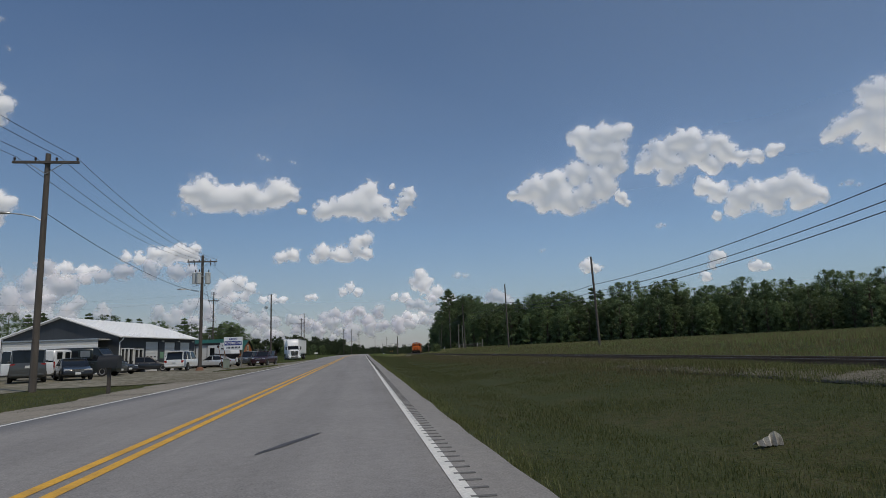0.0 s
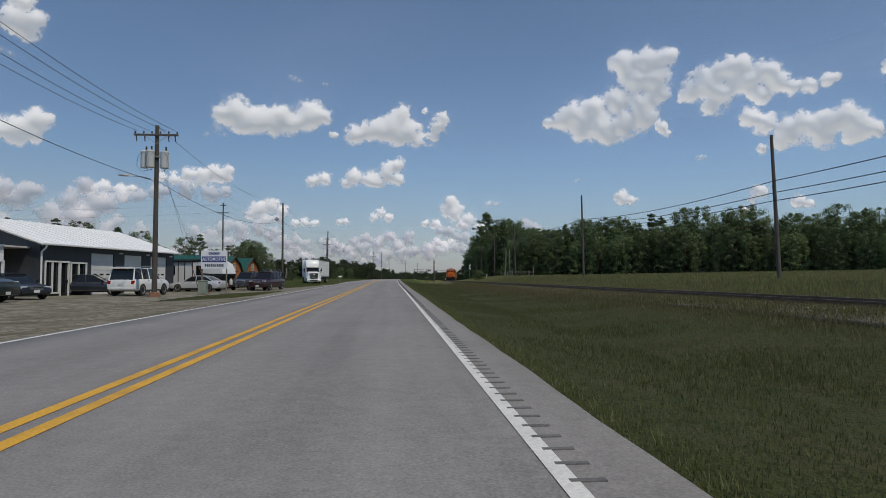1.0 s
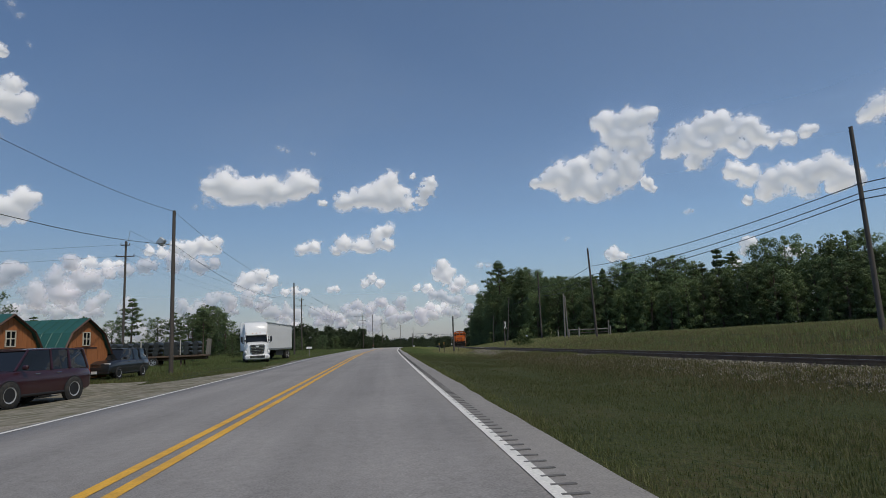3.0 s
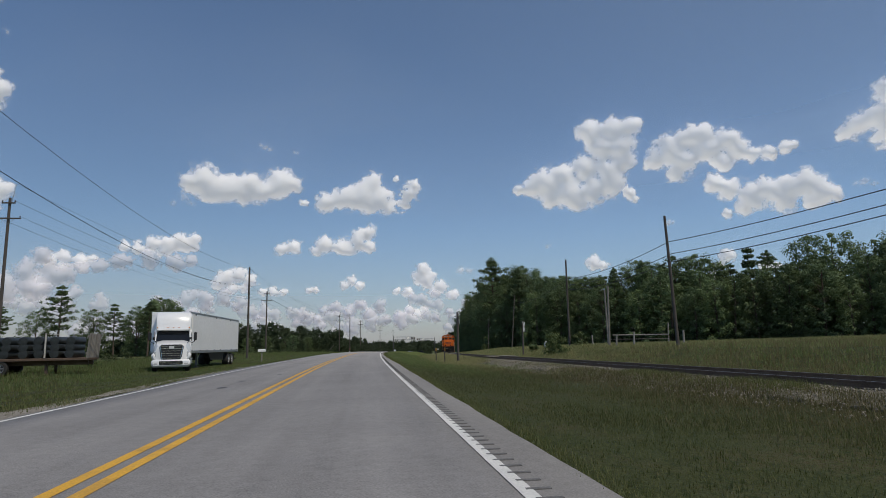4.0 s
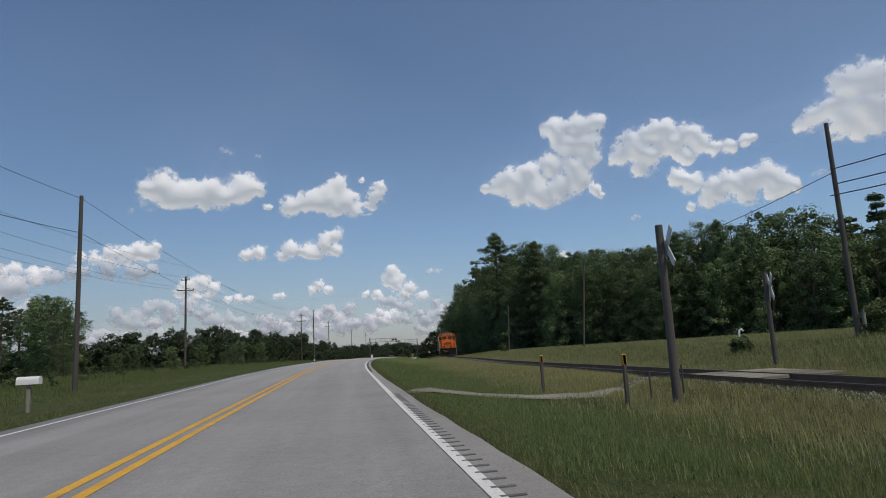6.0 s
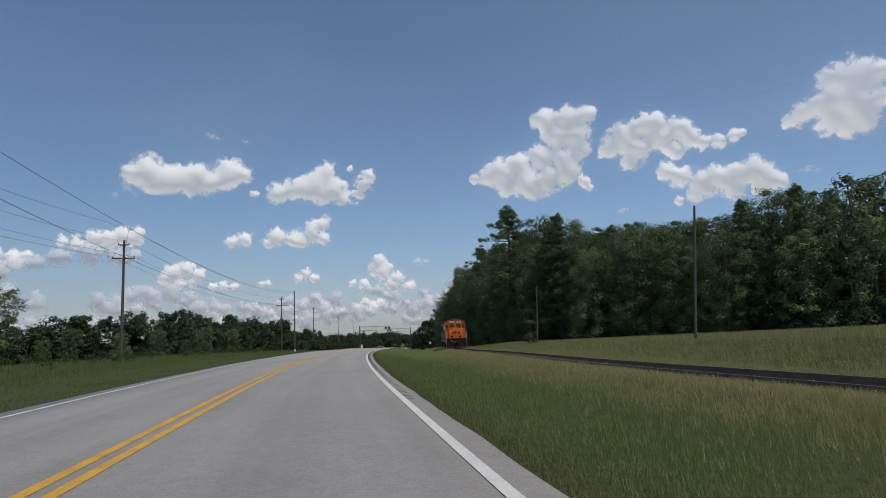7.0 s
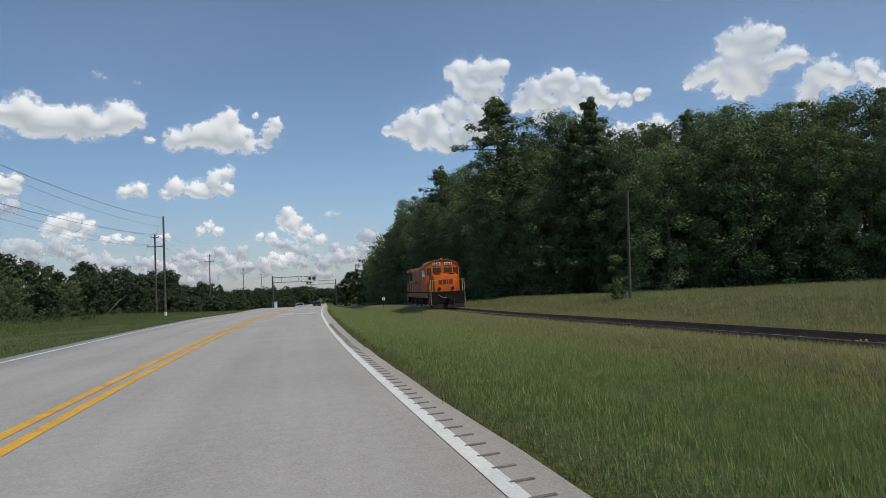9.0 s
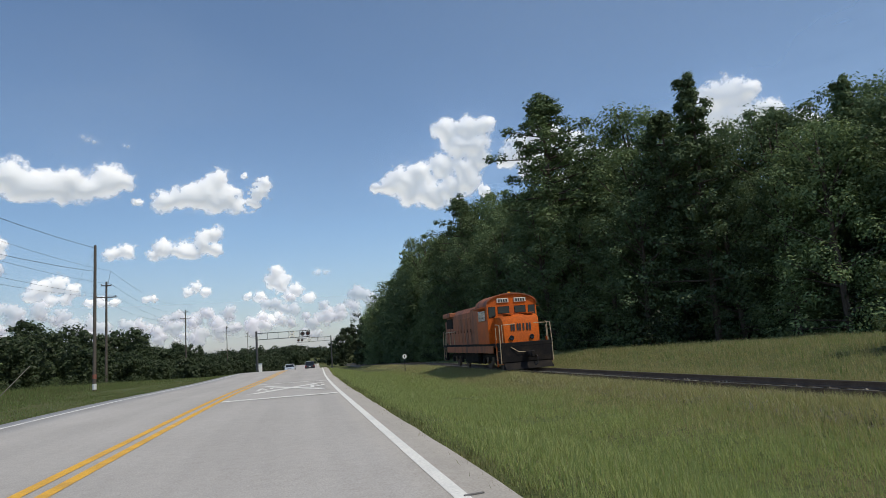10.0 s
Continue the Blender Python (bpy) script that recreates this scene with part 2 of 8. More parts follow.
def blend_material(name, colors, scales, rough=0.95, bump=0.5, coords="Object", far_gain=None):
    """Ground: colours mixed by noise at several scales. The last argument, (y0, y1, gain), ramps in a colour gain from
    y0 to y1.
    """
    ma = bpy.data.materials.new(name)
    ma.use_nodes = True
    nt = ma.node_tree
    bs = nt.nodes["Principled BSDF"]
    bs.inputs["Roughness"].default_value = rough
    bs.inputs["Specular IOR Level"].default_value = 0.2
    tc = nt.nodes.new("ShaderNodeTexCoord")
    last, fine = None, None
    for i, (c, s) in enumerate(zip(colors, [None, *scales])):
        if i == 0:
            rgb = nt.nodes.new("ShaderNodeRGB")
            rgb.outputs[0].default_value = (*c, 1)
            last = rgb.outputs[0]
            continue
        n = nt.nodes.new("ShaderNodeTexNoise")
        n.inputs["Scale"].default_value, n.inputs["Detail"].default_value = s, 5
        nt.links.new(tc.outputs[coords], n.inputs["Vector"])
        mr = nt.nodes.new("ShaderNodeMapRange")
        mr.inputs[1].default_value, mr.inputs[2].default_value = 0.44, 0.62
        nt.links.new(n.outputs[0], mr.inputs[0])
        mix = nt.nodes.new("ShaderNodeMix")
        mix.data_type = "RGBA"
        mix.inputs[7].default_value = (*c, 1)
        nt.links.new(mr.outputs[0], mix.inputs[0])
        nt.links.new(last, mix.inputs[6])
        last, fine = mix.outputs[2], n
    if far_gain:
        y0, y1, gain = far_gain
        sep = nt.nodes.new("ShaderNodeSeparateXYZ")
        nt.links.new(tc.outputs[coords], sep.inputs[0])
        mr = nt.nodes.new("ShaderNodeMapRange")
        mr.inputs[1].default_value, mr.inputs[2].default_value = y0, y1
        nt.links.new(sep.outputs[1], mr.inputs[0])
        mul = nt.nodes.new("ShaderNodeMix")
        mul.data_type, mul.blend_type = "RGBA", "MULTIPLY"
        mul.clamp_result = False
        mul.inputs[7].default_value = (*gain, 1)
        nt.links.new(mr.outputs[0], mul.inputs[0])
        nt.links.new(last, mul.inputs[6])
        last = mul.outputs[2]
    nt.links.new(last, bs.inputs["Base Color"])
    bu = nt.nodes.new("ShaderNodeBump")
    bu.inputs["Strength"].default_value, bu.inputs["Distance"].default_value = bump, 0.05
    nt.links.new(fine.outputs[0], bu.inputs["Height"])
    nt.links.new(bu.outputs[0], bs.inputs["Normal"])
    return ma


def asphalt_material():
    ma = bpy.data.materials.new("worn_asphalt")
    ma.use_nodes = True
    nt = ma.node_tree
    bs = nt.nodes["Principled BSDF"]
    bs.inputs["Roughness"].default_value = 0.82
    bs.inputs["Specular IOR Level"].default_value = 0.35
    uv = nt.nodes.new("ShaderNodeUVMap")
    uv.uv_map = "along"
    sep = nt.nodes.new("ShaderNodeSeparateXYZ")
    nt.links.new(uv.outputs[0], sep.inputs[0])
    # wheel tracks: paler bands 0.9 m either side of each lane's middle
    ab = nt.nodes.new("ShaderNodeMath")
    ab.operation = "ABSOLUTE"
    nt.links.new(sep.outputs[0], ab.inputs[0])
    wv = nt.nodes.new("ShaderNodeMath")
    wv.operation, wv.inputs[1].default_value = "MULTIPLY", 3.6
    nt.links.new(ab.outputs[0], wv.inputs[0])
    co = nt.nodes.new("ShaderNodeMath")
    co.operation = "COSINE"
    nt.links.new(wv.outputs[0], co.inputs[0])
    tc = nt.nodes.new("ShaderNodeTexCoord")

    def noise_at(s, d, stretch=None):
        n = nt.nodes.new("ShaderNodeTexNoise")
        n.inputs["Scale"].default_value, n.inputs["Detail"].default_value = s, d
        if stretch:
            mp = nt.nodes.new("ShaderNodeMapping")
            mp.inputs["Scale"].default_value = stretch
            nt.links.new(uv.outputs[0], mp.inputs[0])
            nt.links.new(mp.outputs[0], n.inputs["Vector"])
        else:
            nt.links.new(tc.outputs["Object"], n.inputs["Vector"])
        return n

    patch, streak, grit = noise_at(0.35, 4), noise_at(1.0, 3, (2.2, 0.08, 1)), noise_at(45.0, 2)
    mottle = noise_at(7.0, 3)
    vo = nt.nodes.new("ShaderNodeTexVoronoi")
    vo.inputs["Scale"].default_value = 60
    nt.links.new(tc.outputs["Object"], vo.inputs["Vector"])
    total = None
    for socket, w in ((co.outputs[0], -0.012), (patch.outputs[0], 0.10), (streak.outputs[0], 0.10), (grit.outputs[0], 0.19), (mottle.outputs[0], 0.09), (vo.outputs["Distance"], 0.07)):
        mu = nt.nodes.new("ShaderNodeMath")
        mu.operation, mu.inputs[1].default_value = "MULTIPLY", w
        nt.links.new(socket, mu.inputs[0])
        if total is None:
            total = mu.outputs[0]
        else:
            ad = nt.nodes.new("ShaderNodeMath")
            ad.operation = "ADD"
            nt.links.new(total, ad.inputs[0])
            nt.links.new(mu.outputs[0], ad.inputs[1])
            total = ad.outputs[0]
    # the pavement's colour grows paler and warmer along the road, from y 100 to 215
    pale = nt.nodes.new("ShaderNodeMapRange")
    for i, v in enumerate((100.0, 215.0, ASPHALT - 0.205, ASPHALT - 0.205 + 0.15)):
        pale.inputs[i + 1].default_value = v
    nt.links.new(sep.outputs[1], pale.inputs[0])
    cc = nt.nodes.new("ShaderNodeCombineColor")
    for i, (k, ramp_tint) in enumerate(((1.0, 1.0), (0.945, 0.91), (0.885, 0.78))):
        warm = nt.nodes.new("ShaderNodeMath")
        warm.operation, warm.inputs[1].default_value = "MULTIPLY", ramp_tint
        nt.links.new(pale.outputs[0], warm.inputs[0])
        mu = nt.nodes.new("ShaderNodeMath")
        mu.operation, mu.inputs[1].default_value = "MULTIPLY_ADD", k
        nt.links.new(total, mu.inputs[0])
        nt.links.new(warm.outputs[0], mu.inputs[2])
        nt.links.new(mu.outputs[0], cc.inputs[i])
    nt.links.new(cc.outputs[0], bs.inputs["Base Color"])
    bu = nt.nodes.new("ShaderNodeBump")
    bu.inputs["Strength"].default_value, bu.inputs["Distance"].default_value = 0.35, 0.01
    nt.links.new(vo.outputs["Distance"], bu.inputs["Height"])
    nt.links.new(bu.outputs[0], bs.inputs["Normal"])
    return ma


ASPHALT = 0.17
m_asphalt = asphalt_material()
m_yellow = material("yellow_road_paint", (0.70, 0.38, 0.03), 0.7, vary=0.16, scale=2.5, fine=40, tint=(0.42, 0.24, 0.05))
m_white_paint = material("white_road_paint", (0.72, 0.70, 0.64), 0.7, vary=0.12, scale=2.0, fine=40, tint=(0.5, 0.5, 0.48))
m_groove = material("milled_groove", (0.15, 0.145, 0.138), 0.9, vary=0.2, scale=8)
m_patch = material("dark_tar", (0.07, 0.065, 0.065), 0.6, vary=0.25, scale=3, fine=30)
m_ground = blend_material("roadside_grass_ground", [(0.044, 0.052, 0.016), (0.034, 0.046, 0.011), (0.070, 0.060, 0.026), (0.026, 0.036, 0.009), (0.062, 0.070, 0.022)], [0.07, 0.4, 5.0, 22.0], bump=1.0, far_gain=(115, 215, (1.85, 1.8, 1.9)))
m_concrete = blend_material("weathered_yard_paving", [(0.27, 0.245, 0.195), (0.17, 0.152, 0.115), (0.32, 0.29, 0.235), (0.20, 0.185, 0.14), (0.12, 0.115, 0.07)], [0.22, 0.9, 4.0, 1.7], bump=0.4)
m_gravel = blend_material("dusty_gravel", [(0.25, 0.225, 0.18), (0.15, 0.135, 0.105), (0.31, 0.28, 0.235)], [0.5, 14.0], bump=0.7)
m_cracked = blend_material("cracked_asphalt", [(0.30, 0.265, 0.21), (0.115, 0.105, 0.065), (0.22, 0.195, 0.15), (0.10, 0.095, 0.055)], [0.6, 1.6, 5.0], bump=0.6)
m_ballast = blend_material("ballast_stone_bed", [(0.145, 0.130, 0.094), (0.085, 0.078, 0.050), (0.20, 0.18, 0.137)], [1.1, 14.0], bump=1.0)
m_stone = material("ballast_stone", (0.27, 0.24, 0.18), 0.9, vary=0.45, scale=20, fine=90)
m_rust = material("rusted_rail_steel", (0.15, 0.105, 0.075), 0.7, 0.35, vary=0.2, scale=2, fine=30)
m_railtop = material("worn_rail_head", (0.30, 0.27, 0.25), 0.35, 0.9, vary=0.15, scale=3, fine=30)
m_tie = material("weathered_tie_wood", (0.14, 0.115, 0.085), 0.9, vary=0.2, scale=3, fine=50, spread=0.3, bump=0.4)
m_pole = material("weathered_pole_wood", (0.085, 0.072, 0.06), 0.85, vary=0.2, scale=2.0, fine=30, stretch=(4, 4, 0.4), bump=0.35, spread=0.18)
m_grey_wood = material("bleached_post_wood", (0.24, 0.22, 0.19), 0.9, vary=0.22, scale=3, fine=40, stretch=(4, 4, 0.5), bump=0.35, spread=0.15)
m_dusty_plank = material("dusty_plank_wood", (0.25, 0.225, 0.165), 0.95, vary=0.4, scale=1.5, fine=40, bump=0.35, spread=0.3)
m_galv = material("galvanised_steel", (0.42, 0.44, 0.45), 0.45, 0.75, vary=0.1, scale=6)
m_trans = material("grey_transformer_paint", (0.50, 0.52, 0.51), 0.45, vary=0.08, scale=4, tint=(0.36, 0.36, 0.34))
m_ceramic = material("dark_insulator_glaze", (0.06, 0.045, 0.04), 0.25, vary=0.1)
m_wire = material("dull_wire", (0.035, 0.035, 0.037), 0.6, vary=0.1)
m_black = material("black_plastic", (0.018, 0.018, 0.019), 0.55, vary=0.15, scale=5)
m_tyre = material("tyre_rubber", (0.022, 0.022, 0.022), 0.85, vary=0.2, scale=12, tint=(0.06, 0.055, 0.045))
m_alloy = material("alloy_rim", (0.50, 0.50, 0.49), 0.4, 0.35, vary=0.08)
m_chrome = material("chrome", (0.7, 0.71, 0.72), 0.12, 1.0, vary=0.04)
m_lamp = material("clear_lamp_lens", (0.62, 0.64, 0.66), 0.08, 0.2, vary=0.06, spec=0.8)
m_red_lamp = material("red_lamp_lens", (0.30, 0.015, 0.012), 0.12, vary=0.08, spec=0.7)
m_amber = material("amber_lens", (0.6, 0.22, 0.02), 0.15, vary=0.05)
m_plate = material("number_plate", (0.62, 0.63, 0.62), 0.5, vary=0.06)


def glass_material(name, color=(0.012, 0.014, 0.016)):
    ma = material(name, color, 0.04, vary=0.03, spec=0.4)
    return ma


m_glass = glass_material("tinted_glass")


def paint(name, color, dirt=0.08, rough=0.28):
    return material(name, color, rough, 0.0, vary=dirt, scale=1.4, fine=25, coat=0.5, tint=tuple(0.75 * c + 0.03 for c in color))


m_leaf = leaf_material("broad_leaves", (0.096, 0.142, 0.056), (0.178, 0.228, 0.092), 0.35)
m_leaf_dark = leaf_material("dark_leaves", (0.076, 0.119, 0.053), (0.142, 0.190, 0.080), 0.35)
# leaf greens darkened so that the woods' own shade is in their colour
m_leaf_shade = leaf_material("shade_darkened_leaves", (0.026, 0.040, 0.017), (0.046, 0.066, 0.027))
m_needle = leaf_material("pine_needles", (0.064, 0.094, 0.040), (0.115, 0.154, 0.062), 0.25)
m_brush = leaf_material("brush_leaves", (0.056, 0.086, 0.027), (0.092, 0.112, 0.04))
m_shrub = leaf_material("shrub_leaves", (0.085, 0.125, 0.04), (0.15, 0.18, 0.065))
m_blade = leaf_material("grass_blades", (0.20, 0.26, 0.068), (0.33, 0.345, 0.125), 0.5)
m_blade_mid = leaf_material("green_grass_blades", (0.115, 0.172, 0.044), (0.195, 0.222, 0.074), 0.48)
m_blade_low = leaf_material("dull_grass_blades", (0.105, 0.128, 0.036), (0.165, 0.16, 0.058), 0.45)
m_blade_straw = leaf_material("straw_grass_blades", (0.28, 0.27, 0.10), (0.42, 0.37, 0.17), 0.5)
m_blade_dry = leaf_material("dry_meadow_grass", (0.15, 0.135, 0.05), (0.235, 0.195, 0.09), 0.45)
m_bark = material("bark", (0.10, 0.075, 0.055), 0.95, vary=0.25, scale=2, fine=20, stretch=(3, 3, 0.6), bump=0.6)

# ---- ground, road, lot ----
def strip(name, o0, o1, y0, y1, lift, material, parent=None, step=2.0, uv=False, curve=road_x, height=road_z, across=1, end=None, thick=0.0, start=None):
    """A band that follows a curve, from offset o0 to o1 of it."""
    n = max(2, int(round((y1 - y0) / step)) + 1)
    ys = np.linspace(y0, y1, n)
    os_ = np.linspace(o0, o1, across + 1)
    slope = (curve(ys + 0.5) - curve(ys - 0.5))
    nx = 1 / np.sqrt(1 + slope**2)
    verts, uvs = [], []
    for j, o in enumerate(os_):
        if o == o1 and end is not None:
            o = end(ys)
        if j == 0 and start is not None:
            o = start(ys)
        h = height(ys) + lift + (road_bank(ys, o) if curve is road_x else 0)
        verts.append(np.stack([curve(ys) + o * nx, ys - o * slope * nx, h], 1))
        uvs.append(np.stack([np.full(n, o) if np.isscalar(o) else o, ys], 1))
    k = len(os_)
    v = np.stack(verts, 1).reshape(-1, 3)
    i = np.arange(n - 1)[:, None] * k + np.arange(k - 1)[None]
    f = np.stack([i, i + 1, i + 1 + k, i + k], -1).reshape(-1, 4)
    if thick:
        m = len(v)
        low = v.copy()
        low[:, 2] -= thick
        e0 = np.arange(n - 1) * k
        e1 = e0 + k - 1
        sides = np.concatenate([np.stack([e0, e0 + k, e0 + k + m, e0 + m], 1), np.stack([e1 + k, e1, e1 + m, e1 + k + m], 1)])
        ends = [[j + 1, j, j + m, j + 1 + m] for j in range(k - 1)] + [[(n - 1) * k + j, (n - 1) * k + j + 1, (n - 1) * k + j + 1 + m, (n - 1) * k + j + m] for j in range(k - 1)]
        v, f = np.concatenate([v, low]), np.concatenate([f, sides, np.array(ends)])
    me = arrays_mesh(name, v, f, material)
    if uv:
        layer = me.uv_layers.new(name="along")
        flat = np.stack(uvs, 1).reshape(-1, 2)
        flat = np.concatenate([flat, flat]) if thick else flat
        idx = np.empty(len(me.loops), np.int32)
        me.loops.foreach_get("vertex_index", idx)
        layer.data.foreach_set("uv", flat[idx].astype(np.float32).ravel())
    ob = new(name, me)
    ob.parent = parent
    return ob


def build_ground():
    near = np.concatenate([np.arange(-40, -9, 2.0), np.arange(-9, 30, 0.6), np.arange(30, 60, 2.5)])
    os_ = np.concatenate([[-3000, -1500, -800, -400, -250, -160, -110, -80, -60, -50], near, [65, 75, 90, 110, 140, 180, 240, 350, 600, 1200, 3000]])
    ys = np.concatenate([[-1500, -700, -300, -150, -90, -60], np.arange(-40, 330, 1.5), np.arange(330, 460, 5), [480, 520, 580, 660, 780, 950, 1200, 1700, 2500, 4300]])
    yy, oo = np.meshgrid(ys, os_, indexing="ij")
    xx = np.where(np.abs(oo) < 700, road_x(np.clip(yy, -200, 900)), 0) + oo
    zz = ground_z(xx, yy)
    rough = np.array([noise.noise((x * 0.35, y * 0.35, 0.0)) for x, y in zip(xx.ravel(), yy.ravel())]).reshape(xx.shape)
    off = xx - road_x(yy)
    zz = zz + 0.06 * rough * np.clip((np.abs(off) - 5) / 3, 0, 1) * np.where(np.abs(off - (track_x(yy) - road_x(yy))) < 3, 0.2, 1) * np.where((off < 0) & (yy < 100), 0.2, 1)
    k = len(os_)
    i = np.arange(len(ys) - 1)[:, None] * k + np.arange(k - 1)[None]
    f = np.stack([i, i + 1, i + 1 + k, i + k], -1).reshape(-1, 4)
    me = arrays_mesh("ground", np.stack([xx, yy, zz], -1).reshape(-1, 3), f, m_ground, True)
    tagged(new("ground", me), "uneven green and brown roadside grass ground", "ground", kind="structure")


build_ground()


def ragged(y):
    """Uneven run of a broken asphalt edge, about -1 to 1."""
    return np.array([noise.noise((float(t) * 0.16, 3.1, 0.0)) + 0.6 * noise.noise((float(t) * 0.9, 7.7, 0.0)) for t in np.atleast_1d(y)])


def road_edge(y):
    return np.interp(y, [115, 142, 190, 230], [4.22, 3.95, 3.95, 4.1]) + 0.05 * ragged(y)


road = tagged(strip("road", -3.95, 4.25, -200, 900, 0.0, m_asphalt, step=0.5, uv=True, across=8, end=lambda y: road_edge(y), thick=0.12, start=lambda y: np.interp(y, [96, 114], [-3.95, -4.35]) + 0.05 * ragged(y + 700)), "worn grey two-lane asphalt highway with faded markings", "road", kind="structure")
for o in (-0.14, 0.14):
    strip("yellow_line", o - 0.07, o + 0.07, -200, 700, 0.005, m_yellow, road)
strip("edge_line", 3.54, 3.66, -200, 700, 0.005, m_white_paint, road)
strip("edge_line", -3.86, -3.74, -200, 700, 0.005, m_white_paint, road)

# milled rumble grooves along the edge line
m_groove_pale = material("pale_milled_groove", (0.185, 0.176, 0.164), 0.9, vary=0.2, scale=8)
for y0, y1, o, wide, long, mat in ((-20, 137, 3.71, 0.2, 0.05, m_groove), (152.5, 205, 3.73, 0.16, 0.026, m_groove_pale)):
    g = Shape()
    for y in np.arange(y0, y1, 0.3):
        g.box((float(road_x(y)) + o, float(y), float(road_z(y)) + 0.003), (wide, long, 0.008))
    tagged(part("rumble_strip", g, mat, road, "milled rumble grooves"), kind="stuff")


def road_mark(name, quads, s0, mat, parent, label=""):
    """quads: corner lists in (offset, distance along) from s0."""
    sh = Shape()
    for q in quads:
        pts = [(float(road_x(s0 + s)) + o, s0 + s, float(road_z(s0 + s) + road_bank(s0 + s, o)) + 0.006) for o, s in q]
        sh.add(pts, [tuple(range(len(q)))])
    return part(name, sh, mat, parent, label)


road_mark("crossing_bar", [[(0.24, 0), (3.53, 0), (3.53, 0.5), (0.24, 0.5)]], 219.0, m_white_paint, road, "white transverse bar")
road_mark("crossing_bar", [[(0.24, 0), (3.53, 0), (3.53, 0.5), (0.24, 0.5)]], 231.2, m_white_paint, road, "white transverse bar")
road_mark("crossing_cross", [[(0.6, 0), (1.0, 0), (3.4, 6.2), (3.0, 6.2)], [(3.0, 0), (3.4, 0), (1.0, 6.2), (0.6, 6.2)]], 222.4, m_white_paint, road, "white painted X marking")
for ox in (0.75, 2.75):
    road_mark("letter_r", [[(ox, 0), (ox + 0.14, 0), (ox + 0.14, 2.4), (ox, 2.4)], [(ox, 2.2), (ox + 0.55, 2.2), (ox + 0.55, 2.4), (ox, 2.4)],
                           [(ox, 1.1), (ox + 0.55, 1.1), (ox + 0.55, 1.3), (ox, 1.3)], [(ox + 0.42, 1.2), (ox + 0.56, 1.2), (ox + 0.56, 2.3), (ox + 0.42, 2.3)],
                           [(ox + 0.4, 0), (ox + 0.56, 0), (ox + 0.3, 1.2), (ox + 0.16, 1.2)]], 224.3, m_white_paint, road, "white painted letter R")
# tar marks
for o, s, w, l, turn in ((1.9, 8.4, 0.065, 0.85, 0.38), (-1.6, 100.5, 0.13, 0.26, 0), (-1.6, 103.6, 0.11, 0.2, 0), (-0.9, 107.5, 0.1, 0.25, 0)):
    n = 14
    road_mark("tar_mark", [[(o + w * math.cos(6.283 * i / n) * (1 + 0.2 * math.sin(3 * i)) + turn * l * math.sin(6.283 * i / n), l * math.sin(6.283 * i / n)) for i in range(n)]], s, m_patch, road, "dark tar stain")


def slab(name, corners, lift, mat, label, category):
    """A flat yard surface over the ground, cut up so that it follows it."""
    sh = Shape()
    (a, b, c, d) = [np.array(p, float) for p in corners]
    nu = max(2, int(np.linalg.norm(b - a) / 1.5))
    nv = max(2, int(np.linalg.norm(d - a) / 1.5))
    v, f = [], []
    for i in range(nu + 1):
        for j in range(nv + 1):
            u, w = i / nu, j / nv
            p = (a * (1 - u) + b * u) * (1 - w) + (d * (1 - u) + c * u) * w
            e = 0.25 if 0 < i < nu and 0 < j < nv else 0.6
            p = p + np.array([noise.noise((p[0], p[1], 3.0)), noise.noise((p[0], p[1], 9.0))]) * e
            v.append((p[0], p[1], float(ground_z(p[0], p[1])) + lift))
    for i in range(nu):
        for j in range(nv):
            k = i * (nv + 1) + j
            f.append((k, k + nv + 1, k + nv + 2, k + 1))
    sh.add(v, f)
    me = sh.mesh(name)
    me.materials.append(mat)
    return tagged(new(name, me), label, category, kind="structure")


slab("lot", [(-60, 8), (-12.4, 8), (-12.4, 34), (-60, 34)], 0.02, m_concrete, "pale stained concrete parking lot beside the road", "parking lot")
slab("lot", [(-60, 33), (-9.5, 33), (-9.5, 96), (-60, 96)], 0.02, m_concrete, "pale stained concrete parking lot in front of the workshop", "parking lot")
slab("driveway_apron", [(-10, 33), (-3.6, 31), (-3.6, 56), (-10, 52)], 0.03, m_cracked, "cracked patchy asphalt driveway apron beside the road", "driveway")
slab("driveway", [(-10.5, 70), (-3.6, 72), (-3.6, 93), (-10.5, 93)], 0.03, m_concrete, "pale concrete driveway meeting the road edge", "driveway")
slab("shoulder", [(-6.3, -20), (-3.6, -20), (-3.6, 34), (-6.3, 34)], 0.025, m_gravel, "dusty gravel road shoulder", "shoulder")
slab("shoulder", [(-5.5, 54), (-3.6, 54), (-3.6, 74), (-5.5, 74)], 0.025, m_gravel, "dusty gravel road shoulder", "shoulder")
slab("shoulder", [(-8.0, 92), (-3.6, 91), (-3.6, 97), (-6.0, 96)], 0.025, m_gravel, "dusty gravel road shoulder", "shoulder")
slab("shoulder", [(-5.0, 96), (-4.1, 96), (-4.3, 124), (-4.9, 124)], 0.015, m_gravel, "dusty gravel road shoulder", "shoulder")
slab("farm_drive", [(3.9, 137.4), (15.5, 139.2), (15.5, 141.0), (3.9, 139.5)], 0.03, m_gravel, "pale gravel farm track leading to the railway", "driveway")

# ---- railway ----
LATTICE = np.random.default_rng(77).random((256, 256))


